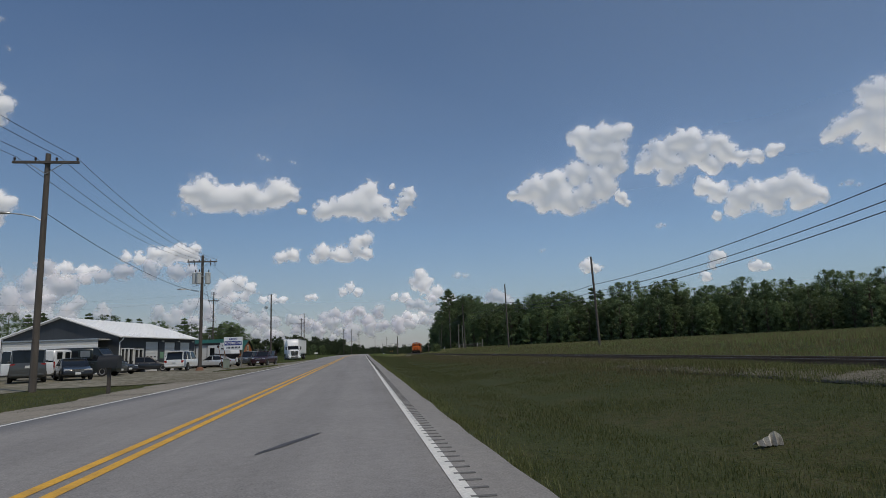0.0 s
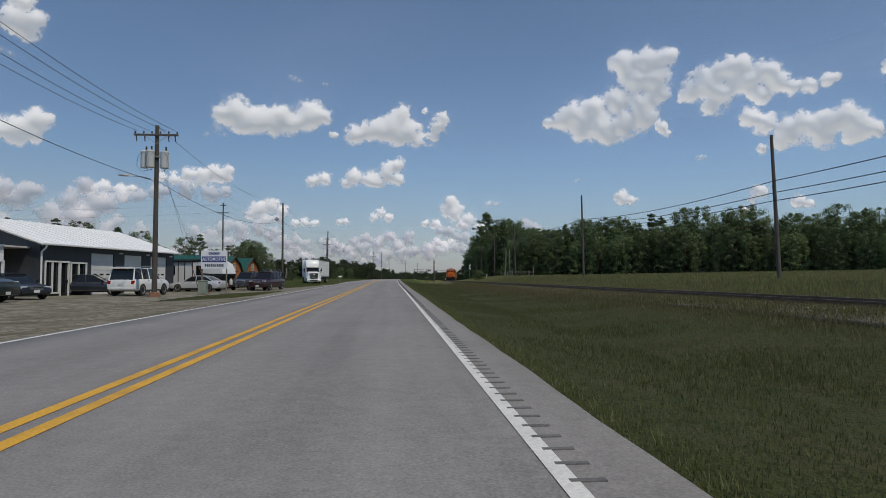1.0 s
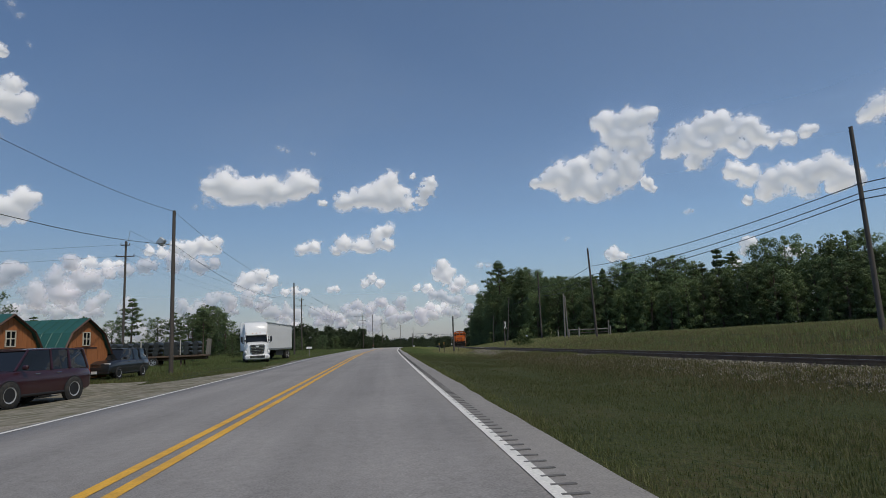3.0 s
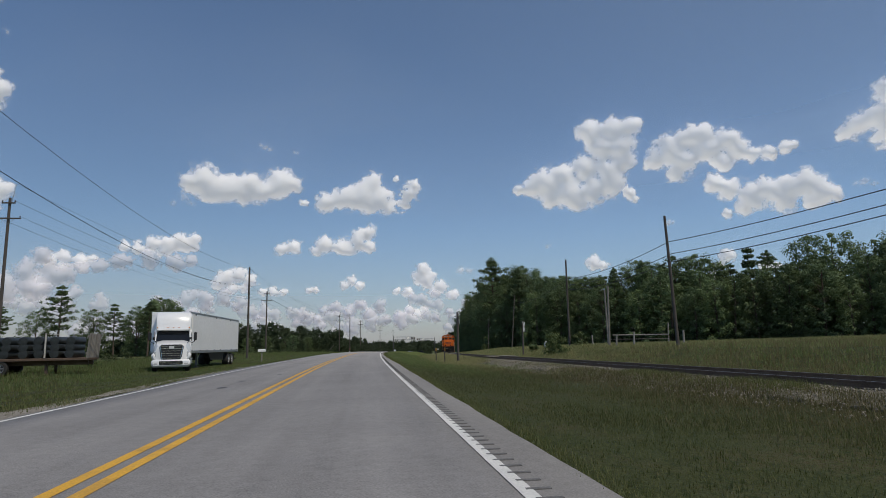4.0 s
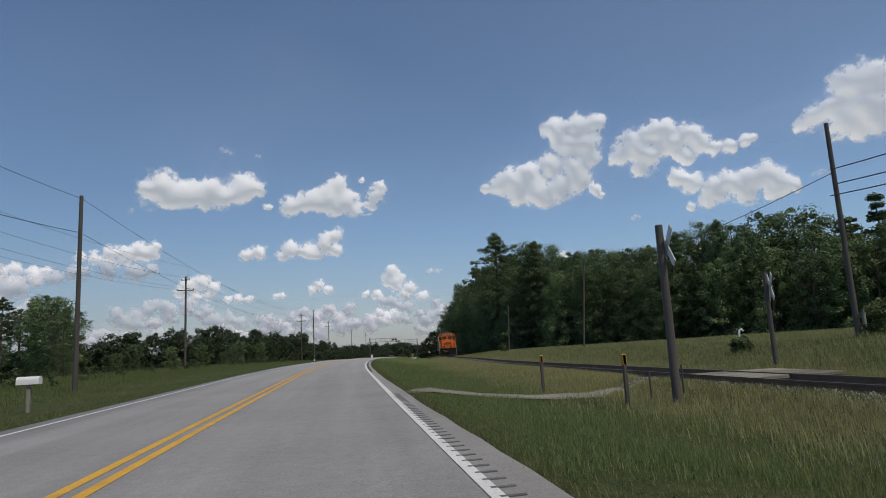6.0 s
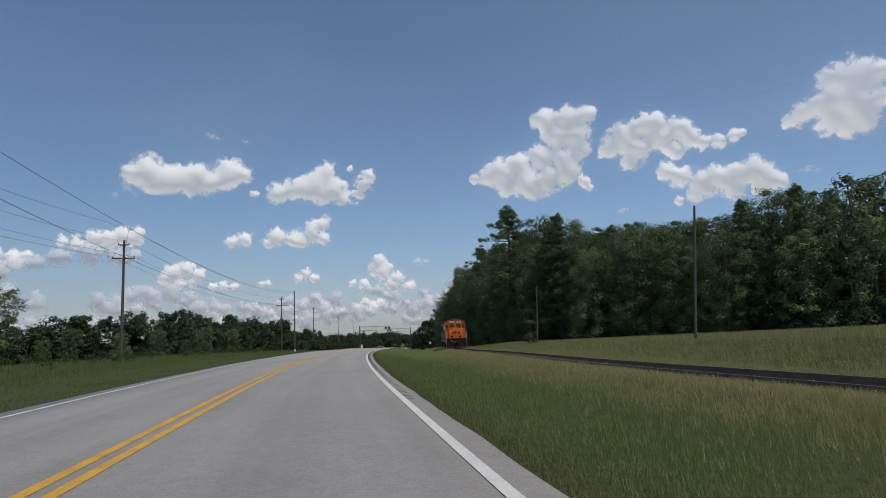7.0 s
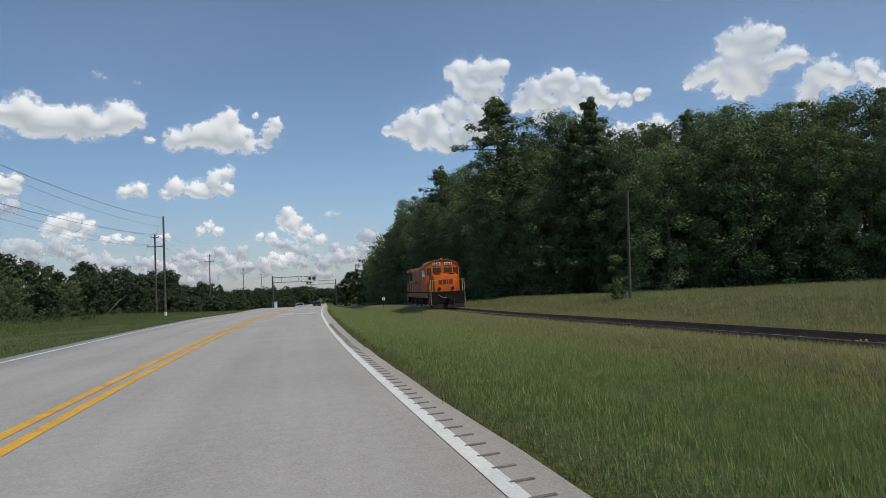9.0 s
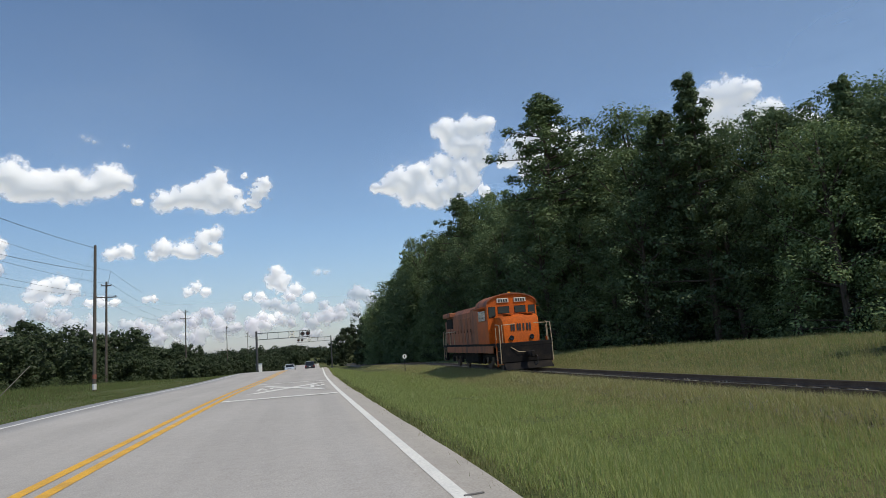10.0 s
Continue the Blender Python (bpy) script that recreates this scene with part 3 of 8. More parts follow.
def lattice_noise(x, y):
    i, j = np.floor(x).astype(int), np.floor(y).astype(int)
    u, v = x - i, y - j
    u, v = u * u * u * (u * (u * 6 - 15) + 10), v * v * v * (v * (v * 6 - 15) + 10)
    a, b = LATTICE[i % 256, j % 256], LATTICE[(i + 1) % 256, j % 256]
    c, d = LATTICE[i % 256, (j + 1) % 256], LATTICE[(i + 1) % 256, (j + 1) % 256]
    return (a * (1 - u) + b * u) * (1 - v) + (c * (1 - u) + d * u) * v


def ballast_fall(o):
    """The stone bed's drop from its crown: level with the ties outside the rails, then sloping to the grass."""
    return np.interp(o, [-2.9, -1.75, -0.85, 0.85, 1.6, 2.5], [-0.36, -0.04, 0.0, -0.02, -0.04, -0.30])


def build_track():
    y0, y1 = -60, 420
    bed = thing("railway_track", (0, 0, 0), "single railway track with rusty rails on a grey stone bed", "railway track", kind="structure")
    ob = strip("ballast_bed", -2.7, 2.1, y0, y1, -0.17, m_ballast, bed, step=1.0, curve=track_x, height=track_z, across=17, start=lambda y: -np.interp(y, [20, 48, 62, 110, 122, 131, 140, 188, 202], [1.25, 1.3, 1.9, 2.3, 2.6, 1.9, 1.5, 1.5, 1.9]))
    for v in ob.data.vertices:
        v.co.z += ballast_fall(v.co.x - float(track_x(v.co.y))) + 0.03 * noise.noise((v.co.x * 2.1, v.co.y * 2.1, 0))
    # rails: head, web and foot drawn along the curve
    prof = [(-0.07, -0.17), (0.07, -0.17), (0.07, -0.155), (0.012, -0.135), (0.012, -0.045), (0.036, -0.035), (0.036, 0.0), (-0.036, 0.0), (-0.036, -0.035), (-0.012, -0.045), (-0.012, -0.135), (-0.07, -0.155)]
    ys = np.arange(y0, y1 + 0.1, 2.0)
    for side in (-1, 1):
        rings = [[(float(track_x(y)) + side * 0.7535 + a, y, float(track_z(y)) + b) for a, b in prof] for y in ys]
        part("rail", Shape().loft(rings), m_rust, bed, "rusty steel rail", True)
        strip("rail_head", side * 0.7535 - 0.026, side * 0.7535 + 0.026, y0, y1, 0.003, m_railtop, bed, curve=track_x, height=track_z)
    tie = Shape().box((0, 0, 0), (2.55, 0.22, 0.17), 0.012).mesh("tie")
    tie.materials.append(m_tie)
    far = Shape()
    r = random.Random(3)
    for i in range(860):
        y = -50 + 0.54 * i
        ang = -math.atan(float(track_x(y + 0.5) - track_x(y - 0.5)))
        m = pose(float(track_x(y)), y, float(track_z(y)) - 0.255, 0, 0, math.degrees(ang) + r.uniform(-1.5, 1.5))
        if 60 < y < 222:
            o = new("tie", tie)
            o.parent, o.matrix_basis = bed, m
        else:
            far.box((0, 0, 0), (2.55, 0.22, 0.17), 0, m)
    tagged(part("distant_ties", far, m_tie, bed, "weathered timber ties"), kind="stuff")
    # loose stones on the shoulder nearest the road
    base = np.array([[1, 0, 0], [-1, 0, 0], [0, 1, 0], [0, -1, 0], [0, 0, 1], [0, 0, -1]], float)
    face = np.array([[0, 2, 4], [2, 1, 4], [1, 3, 4], [3, 0, 4], [2, 0, 5], [1, 2, 5], [3, 1, 5], [0, 3, 5]])
    n = 46000
    y = rng.uniform(20, 236, n)
    patch = lattice_noise(y * 0.35, np.full(n, 31.0) + rng.uniform(0, 1.2, n))
    y = y[rng.uniform(0, 1, n) < np.interp(y, [20, 34, 50, 58, 74, 82, 108, 114], [0.6, 0.5, 0.5, 1.0, 1.0, 0.5, 0.6, 1.0]) * np.clip(patch * 2.4 - 0.2, 0.15, 1)]
    n = len(y)
    o = np.where(rng.uniform(0, 1, n) < 0.85, rng.uniform(-2.3, -0.82, n), rng.uniform(-0.7, 1.8, n))
    wide = np.interp(y, [20, 48, 64, 108, 128, 142, 150, 185, 200, 236], [-0.7, -0.6, 0.4, 0.8, 0.9, 0.0, -0.3, -0.3, 0.1, 0.1])
    o = np.where(o < -1.2, -1.2 - (-1.2 - o) * (1 + wide), o) + rng.normal(0, 0.12, n) * (o < -1.2)
    x = track_x(y) + o
    h = np.maximum(track_z(y) - 0.17 + ballast_fall(o), ground_z(x, y)) + 0.015
    s = rng.uniform(0.018, 0.048, (n, 1, 1)) * rng.uniform(0.6, 1.2, (n, 1, 3))
    a = rng.uniform(0, 6.28, n)
    c, sn = np.cos(a)[:, None], np.sin(a)[:, None]
    v = base[None] * s + rng.normal(0, 0.008, (n, 6, 3))
    v = np.stack([v[..., 0] * c - v[..., 1] * sn, v[..., 0] * sn + v[..., 1] * c, v[..., 2]], -1)
    v = v + np.stack([x, y, h], 1)[:, None]
    f = (face[None] + (np.arange(n) * 6)[:, None, None]).reshape(-1, 3)
    st = new("ballast_stones", arrays_mesh("ballast_stones", v.reshape(-1, 3), f, m_stone))
    st.parent = bed
    tagged(st, "loose grey ballast stones", kind="stuff")
    # plank crossing for the farm track
    for k in range(3):
        yy = 136.6 + 0.95 * k
        for o, w in ((0, 1.3), (1.6, 1.4)):
            part("crossing_plank", Shape().box((float(track_x(yy)) + o, yy, float(track_z(yy)) - 0.07), (w, 0.9, 0.1), 0.015), m_dusty_plank, bed, "dusty weathered timber crossing plank")


build_track()

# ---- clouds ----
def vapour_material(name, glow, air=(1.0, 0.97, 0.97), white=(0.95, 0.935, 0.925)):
    """Sunlit vapour: white, scattering on both sides, thinning out with its density, with some glow added."""
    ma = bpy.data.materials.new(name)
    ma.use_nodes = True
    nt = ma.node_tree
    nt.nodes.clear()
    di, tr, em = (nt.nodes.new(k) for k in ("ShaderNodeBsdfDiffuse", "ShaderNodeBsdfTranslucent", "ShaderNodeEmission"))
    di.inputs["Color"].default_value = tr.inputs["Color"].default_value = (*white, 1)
    # faint emission stands in for the light scattered inside the vapour
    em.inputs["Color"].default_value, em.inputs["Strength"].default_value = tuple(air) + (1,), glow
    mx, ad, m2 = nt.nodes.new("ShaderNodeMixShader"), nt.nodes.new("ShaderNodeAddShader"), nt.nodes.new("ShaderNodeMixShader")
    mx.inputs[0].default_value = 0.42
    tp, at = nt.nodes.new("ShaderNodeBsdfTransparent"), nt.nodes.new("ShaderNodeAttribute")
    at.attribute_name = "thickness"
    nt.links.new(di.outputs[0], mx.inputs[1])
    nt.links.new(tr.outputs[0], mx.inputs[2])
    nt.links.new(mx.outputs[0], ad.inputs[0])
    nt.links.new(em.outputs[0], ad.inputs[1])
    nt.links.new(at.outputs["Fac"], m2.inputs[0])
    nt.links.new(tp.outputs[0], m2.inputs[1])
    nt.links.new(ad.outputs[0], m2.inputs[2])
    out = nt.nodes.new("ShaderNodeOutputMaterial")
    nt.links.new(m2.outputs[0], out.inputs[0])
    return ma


m_cloud = vapour_material("cloud_vapour", 0.33)
m_low_cloud = vapour_material("hazy_cloud_vapour", 0.14, (0.93, 0.94, 1.0), (0.82, 0.80, 0.83))
m_haze = vapour_material("haze_glow_tint", 0.08, (0.80, 0.82, 1.0), (0.60, 0.60, 0.71))
m_veil = vapour_material("ice_cloud_and_sky_glow", 0.22, (0.64, 0.79, 1.0), (0.62, 0.75, 0.97))
def fractal(x, y, freq, octaves, billow=False):
    total, amp, norm = 0.0, 1.0, 0.0
    for k in range(octaves):
        n = lattice_noise(x * freq + 17.3 * k, y * freq + 9.1 * k)
        total = total + amp * (1 - np.abs(2 * n - 1) if billow else n)
        norm, amp, freq = norm + amp, amp * 0.55, freq * 2.03
    return total / norm


def soften(h, passes, k):
    for _ in range(passes):
        for axis in (0, 1):
            h = sum(np.roll(h, s, axis) for s in range(-k, k + 1)) / (2 * k + 1)
    return h


def cloud(lobes, base_el, seed, far=4700.0, ragged=1.0, step=0.05, thin=0.0, full=1.0, group="fair weather clouds"):
    """A cumulus as a relief of rounded heaps. lobes: azimuth, elevation and radius in degrees, seen from the road; base_el: its flat underside."""
    el0 = sum(l[1] for l in lobes) / len(lobes)
    ce = math.cos(radians(el0))
    big = sum(l[2] for l in lobes) / len(lobes)
    u0, u1 = min((a * ce - 1.5 * r) for a, e, r in lobes) - 0.2, max((a * ce + 1.5 * r) for a, e, r in lobes) + 0.2
    v0, v1 = max(0.2, min(e - 1.5 * r for a, e, r in lobes) - 0.2), max(e + 1.5 * r for a, e, r in lobes) + 0.2
    us, vs = np.arange(u0, u1, step), np.arange(v0, v1, step)
    U, V = np.meshgrid(us, vs, indexing="ij")
    s, fq = seed * 13.7, 1 / max(0.4, big)
    wu, wv = fractal(U + s, V, 0.9 * fq, 4) - 0.5, fractal(U - s, V + 40, 0.9 * fq, 4) - 0.5
    total, dome = np.zeros(U.shape), np.zeros(U.shape)
    for a, e, r in lobes:
        d = np.sqrt(((U + wu * r - a * ce) / (1.04 * r)) ** 2 + ((V + wv * r - e) / r) ** 2)
        total += np.exp(np.clip(7 * (1 - d), -40, 20))
        dome += np.exp(np.clip(5 * r * np.sqrt(np.clip(1.25 - d * d, 0, 2)) / big, 0, 30)) - 1
    S = np.log(total + 1e-9) / 7
    heap = fractal(U + s, V - s, 1.0 * fq, 4, True) - 0.6
    fluff = fractal(U - s, V + s, 2.6 * fq, 4, True) - 0.6
    fray = fractal(U + 3 * s, V - 2 * s, 2.4 * fq, 6) - 0.5
    low = np.clip((base_el + 0.6 * big - V) / (1.1 * big), 0, 1)
    E = S + 0.22 + ragged * (0.22 * heap + 0.2 * fluff + (0.6 + 0.4 * low) * fray) - np.clip(base_el + 0.3 * big * wu - V, 0, 9) * 1.3 / big
    alpha = np.clip((E - thin) / (0.62 + 0.8 * low + 0.9 * (thin > 0.08)), 0, 1)
    alpha = alpha * alpha * (3 - 2 * alpha) * (1 - 0.45 * (thin > 0.08)) * full
    broad = soften(np.sqrt(np.clip(S + 0.3, 0, 1.5)), 2, max(1, int(0.4 * big / step)))
    mound = soften(0.20 * np.log(dome + 1) + 0.16 * heap * np.clip(S + 0.5, 0, 1), 2, max(1, int(0.2 * big / step)))
    H = big * (1.15 * broad + 0.5 * mound + 0.014 * fluff * np.clip(S + 0.4, 0, 1))
    el, az = np.radians(V), np.radians(U / ce)
    d = far * (1 - np.radians(H))
    P = np.stack([np.sin(az) * np.cos(el) * d + 3.0, np.cos(az) * np.cos(el) * d + 100.0, np.sin(el) * d], -1)
    keep = alpha > 0.004
    quad = keep[:-1, :-1] | keep[1:, :-1] | keep[:-1, 1:] | keep[1:, 1:]
    idx = np.arange(U.size).reshape(U.shape)
    f = np.stack([idx[:-1, :-1], idx[1:, :-1], idx[1:, 1:], idx[:-1, 1:]], -1)[quad]
    if len(f) < 8:
        return None
    used_v, inv = np.unique(f, return_inverse=True)
    me = arrays_mesh("cloud", P.reshape(-1, 3)[used_v], inv.reshape(f.shape), m_cloud if full == 1.0 else m_low_cloud, True)
    me.attributes.new("thickness", "FLOAT", "POINT").data.foreach_set("value", alpha.ravel()[used_v].astype(np.float32))
    label = "thin wispy scrap of white cloud" if thin > 0.08 else ("white cumulus cloud with a greyer flat base" if full == 1.0 else "hazy pale grey cloud low over the horizon")
    ob = tagged(new("cloud", me), label, "cloud", group, "backdrop")
    ob.visible_shadow = False
    return ob


# the drifting heaps, from the largest ones down to the scraps
cloud([(-14.93, 14.18, 0.90), (-13.81, 14.63, 1.24), (-12.63, 13.84, 1.25), (-11.46, 13.71, 1.31), (-10.29, 14.35, 1.27), (-8.97, 13.62, 1.13), (-8.10, 13.95, 0.89), (-7.28, 14.72, 1.24), (-6.18, 14.61, 0.85), (-13.53, 13.21, 0.86), (-10.50, 13.07, 0.78)], 12.66, 40)
cloud([(-3.35, 13.01, 0.91), (-2.32, 13.18, 0.87), (-1.19, 13.44, 1.22), (0.06, 13.91, 1.38), (1.23, 14.93, 0.87), (1.84, 13.59, 1.13), (2.62, 12.45, 0.83), (0.89, 12.78, 1.03)], 12.16, 41, ragged=1.3)
cloud([(4.50, 13.93, 0.93), (5.05, 14.59, 0.67), (3.95, 13.01, 0.62), (2.60, 11.63, 0.57), (3.61, 11.92, 0.47), (3.35, 15.23, 0.31)], 12.23, 42, ragged=1.5, thin=0.05)
cloud([(-7.19, 8.58, 0.75), (-6.07, 8.99, 0.75), (-3.34, 9.09, 0.87), (-1.82, 8.99, 0.87), (-0.28, 9.59, 0.93), (0.65, 10.30, 0.67), (0.74, 9.06, 0.67), (-1.06, 8.57, 0.56), (-4.09, 8.49, 0.51)], 8.28, 43, ragged=1.1)
cloud([(21.73, 18.57, 1.14), (23.67, 18.76, 1.23), (25.15, 18.74, 1.02), (26.00, 19.12, 0.44), (22.76, 17.16, 1.39), (24.40, 17.09, 1.28), (24.78, 15.65, 0.89), (23.11, 15.12, 1.35), (21.08, 15.51, 1.11), (18.96, 14.97, 1.22), (17.34, 14.37, 1.23), (16.00, 14.05, 0.82), (14.93, 13.91, 0.52), (19.48, 13.50, 1.43), (21.56, 13.58, 1.32), (23.42, 13.87, 0.96), (17.77, 12.90, 0.82), (20.34, 12.41, 0.87)], 11.74, 44)
cloud([(24.76, 13.04, 0.60), (25.26, 12.38, 0.45)], 12.21, 45, ragged=1.4)
cloud([(27.19, 15.77, 0.93), (28.71, 16.32, 1.26), (30.25, 17.22, 1.19), (31.31, 17.35, 0.95), (29.83, 15.43, 1.21), (29.00, 14.31, 0.78), (31.79, 16.03, 1.33), (33.24, 16.58, 1.13), (34.10, 15.68, 0.94), (32.73, 14.79, 0.81), (35.12, 15.14, 0.70), (36.44, 15.15, 0.64), (37.53, 15.29, 0.50), (38.19, 15.45, 0.36)], 13.63, 46)
cloud([(31.96, 13.20, 0.77), (33.03, 12.48, 0.86), (34.74, 11.78, 1.18), (36.28, 11.85, 1.21), (37.79, 12.09, 1.15), (38.87, 12.39, 1.00), (39.79, 11.60, 0.99), (40.66, 11.19, 0.67), (37.23, 10.83, 0.92), (34.20, 10.80, 0.66), (32.82, 10.49, 0.43), (39.21, 10.77, 0.68)], 9.88, 47)
cloud([(41.57, 15.70, 0.53), (42.73, 16.14, 0.96), (43.99, 16.54, 1.20), (45.52, 17.93, 1.42), (46.67, 17.86, 1.32), (48.08, 17.84, 0.90), (48.60, 18.20, 0.57), (46.12, 16.37, 1.59), (44.82, 15.13, 1.20), (46.51, 14.85, 1.27), (47.77, 16.06, 1.07), (48.88, 16.25, 0.90), (45.47, 13.99, 0.60), (49.85, 16.38, 0.72)], 13.46, 48)
cloud([(51.40, 14.85, 1.19), (50.51, 13.73, 0.95), (52.48, 14.10, 1.01), (54.16, 14.16, 0.91), (55.16, 13.26, 0.70), (50.22, 12.68, 0.78), (56.15, 12.54, 0.73)], 11.34, 49)
cloud([(-30.21, 20.69, 0.78), (-30.55, 19.34, 1.04), (-29.40, 19.51, 0.96), (-29.73, 18.41, 0.63)], 17.79, 50, ragged=1.2)
cloud([(-32.61, 22.89, 0.98), (-31.51, 23.10, 0.68), (-33.69, 22.75, 0.97), (-30.87, 22.85, 0.36), (-35.09, 22.59, 0.95)], 22.05, 51, ragged=1.4)
cloud([(-31.53, 11.07, 1.11), (-30.28, 11.47, 1.04), (-29.08, 12.07, 0.96), (-28.29, 12.36, 0.62), (-30.38, 10.45, 0.61), (-32.57, 10.80, 1.18), (-29.16, 11.09, 0.66), (-33.96, 10.80, 1.24)], 9.99, 52)
cloud([(-33.54, 26.56, 0.93), (-32.29, 27.14, 0.57), (-34.80, 26.54, 1.10)], 25.81, 53, ragged=1.5)
cloud([(-20.00, 8.47, 0.50), (-18.97, 8.33, 0.60), (-17.74, 8.79, 0.70), (-16.68, 8.83, 0.70), (-15.61, 9.10, 0.81), (-14.57, 9.33, 0.57), (-14.72, 8.65, 0.52), (-16.87, 8.21, 0.66)], 7.84, 54, ragged=1.2)
cloud([(-18.10, 7.53, 0.83), (-15.98, 7.39, 0.85), (-20.13, 7.19, 0.82), (-21.68, 6.74, 0.76), (-22.82, 6.49, 0.75), (-14.67, 7.41, 0.48)], 6.40, 55, ragged=1.4, full=0.75)
cloud([(-25.08, 7.11, 0.52), (-24.18, 7.41, 0.57), (-23.05, 7.19, 0.57), (-22.11, 7.40, 0.40), (-24.31, 6.58, 0.52), (-22.81, 6.40, 0.44)], 6.29, 56, ragged=1.3)
cloud([(-11.94, 6.10, 0.78), (-10.80, 6.29, 0.73), (-9.86, 5.80, 0.59), (-12.38, 5.61, 0.58), (-10.31, 5.12, 0.49), (-11.37, 5.13, 0.58)], 4.74, 57, ragged=1.2)
cloud([(-8.66, 4.81, 0.39), (-7.81, 4.85, 0.49), (-6.95, 4.84, 0.35)], 4.55, 58, ragged=1.3)
cloud([(-1.58, 5.46, 0.46), (-0.82, 5.96, 0.46), (-0.11, 5.43, 0.46)], 4.99, 59, ragged=1.3)
cloud([(-4.61, 5.01, 0.40), (-4.07, 5.15, 0.30)], 4.75, 60, ragged=1.3)
cloud([(5.65, 6.89, 0.73), (6.09, 5.94, 0.83), (5.16, 6.13, 0.47), (7.32, 5.28, 0.62), (6.63, 4.79, 0.57), (4.30, 4.81, 0.52), (3.27, 4.94, 0.36), (8.34, 4.42, 0.57)], 4.19, 61, ragged=1.1)
cloud([(9.31, 6.72, 0.47), (10.15, 6.69, 0.36)], 6.34, 62, ragged=1.5, thin=0.12)
cloud([(5.03, 2.83, 0.67), (4.26, 3.16, 0.46), (5.81, 3.22, 0.36)], 2.17, 63, ragged=1.2)
cloud([(-5.76, 2.29, 0.45), (-4.79, 2.51, 0.65), (-3.33, 3.17, 0.60), (-2.33, 3.45, 0.61), (-1.08, 3.11, 0.71), (-0.22, 3.65, 0.56), (0.68, 2.91, 0.61), (1.70, 3.29, 0.46)], 1.78, 64, ragged=1.3, full=0.85)
cloud([(-14.51, 2.96, 0.52), (-13.21, 3.37, 0.57), (-11.88, 4.07, 0.43), (-10.87, 3.62, 0.53), (-9.09, 2.66, 0.59)], 2.25, 65, ragged=1.4, full=0.85)
cloud([(2.20, 2.36, 0.46), (3.33, 2.68, 0.46), (6.82, 2.46, 0.56), (8.13, 2.93, 0.46)], 1.55, 66, ragged=1.4, full=0.85)
cloud([(21.39, 7.07, 0.66), (22.26, 6.76, 0.50)], 6.18, 67, ragged=1.2)
cloud([(32.51, 7.03, 0.62), (31.33, 5.32, 0.53), (32.00, 6.36, 0.43)], 4.71, 68, ragged=1.4, thin=0.05)
cloud([(35.27, 6.07, 0.51), (36.06, 5.76, 0.46)], 5.43, 69, ragged=1.4, thin=0.05)
cloud([(28.03, 10.13, 0.34), (28.41, 10.15, 0.24)], 9.77, 70, ragged=1.5, thin=0.1)
cloud([(17.29, 8.71, 0.31), (17.60, 8.74, 0.21)], 8.39, 71, ragged=1.5, thin=0.1)
cloud([(9.22, 6.76, 0.42), (9.85, 6.73, 0.31)], 6.43, 72, ragged=1.5, thin=0.1)
cloud([(42.71, 11.75, 0.39), (42.18, 11.75, 0.26), (43.36, 11.50, 0.30)], 11.43, 73, ragged=1.5, thin=0.1)
cloud([(-8.81, 17.71, 0.39), (-8.41, 17.53, 0.29), (-9.21, 17.88, 0.24)], 17.32, 74, ragged=1.6, thin=0.1)
cloud([(-5.91, 17.36, 0.25), (-6.21, 17.45, 0.20)], 17.11, 75, ragged=1.6, thin=0.15)
cloud([(-5.37, 12.93, 0.35), (-5.01, 12.88, 0.25)], 12.68, 76, ragged=1.4, thin=0.05)
cloud([(28.14, 10.20, 0.35), (27.75, 10.14, 0.25)], 9.97, 77, ragged=1.6, thin=0.1)
cloud([(-15.54, 12.90, 0.66), (-16.40, 12.38, 0.42), (-14.86, 12.37, 0.43)], 12.14, 78, ragged=1.6, thin=0.2)
cloud([(-31.50, 16.94, 0.42), (-30.85, 16.82, 0.34)], 16.59, 79, ragged=1.6, thin=0.15)
cloud([(-30.67, 26.43, 0.54), (-30.02, 25.80, 0.39), (-29.23, 23.76, 0.32)], 23.41, 80, ragged=1.7, thin=0.15)

# long banks low over the horizon
bank_rng = np.random.default_rng(5)
for i in range(11):
    az = -50 + i * 2.6
    lobes = [(az + bank_rng.uniform(-2.0, 2.0), 6.2 + bank_rng.uniform(-2.0, 1.4), bank_rng.uniform(0.55, 1.0)) for _ in range(6)]
    cloud(lobes, 3.6, 120 + i, 4300.0 + 25 * i, ragged=1.3, full=0.8, group="low clouds over the horizon")
for i in range(36):
    az = -48 + i * 1.75 + bank_rng.uniform(-0.8, 0.8)
    lift = bank_rng.choice((0.0, 0.6, 1.4, 2.2))
    lobes = [(az + bank_rng.uniform(-1.5, 1.5), lift + bank_rng.uniform(1.2, 2.6), bank_rng.uniform(0.35, 0.7)) for _ in range(6)]
    cloud(lobes, 0.9 + lift, 150 + i, 4420.0 + 8 * i, ragged=1.3, full=0.68, group="low clouds over the horizon")
for i in range(10):
    az = 15 + i * 4.6 + bank_rng.uniform(-1.5, 1.5)
    cloud([(az, 3.2, 0.7), (az + 1.2, 3.0, 0.6), (az + 2.4, 2.2, 0.7)], 1.6, 190 + i, 4300.0 + 25 * i, ragged=1.3, full=0.6, group="low clouds over the horizon")


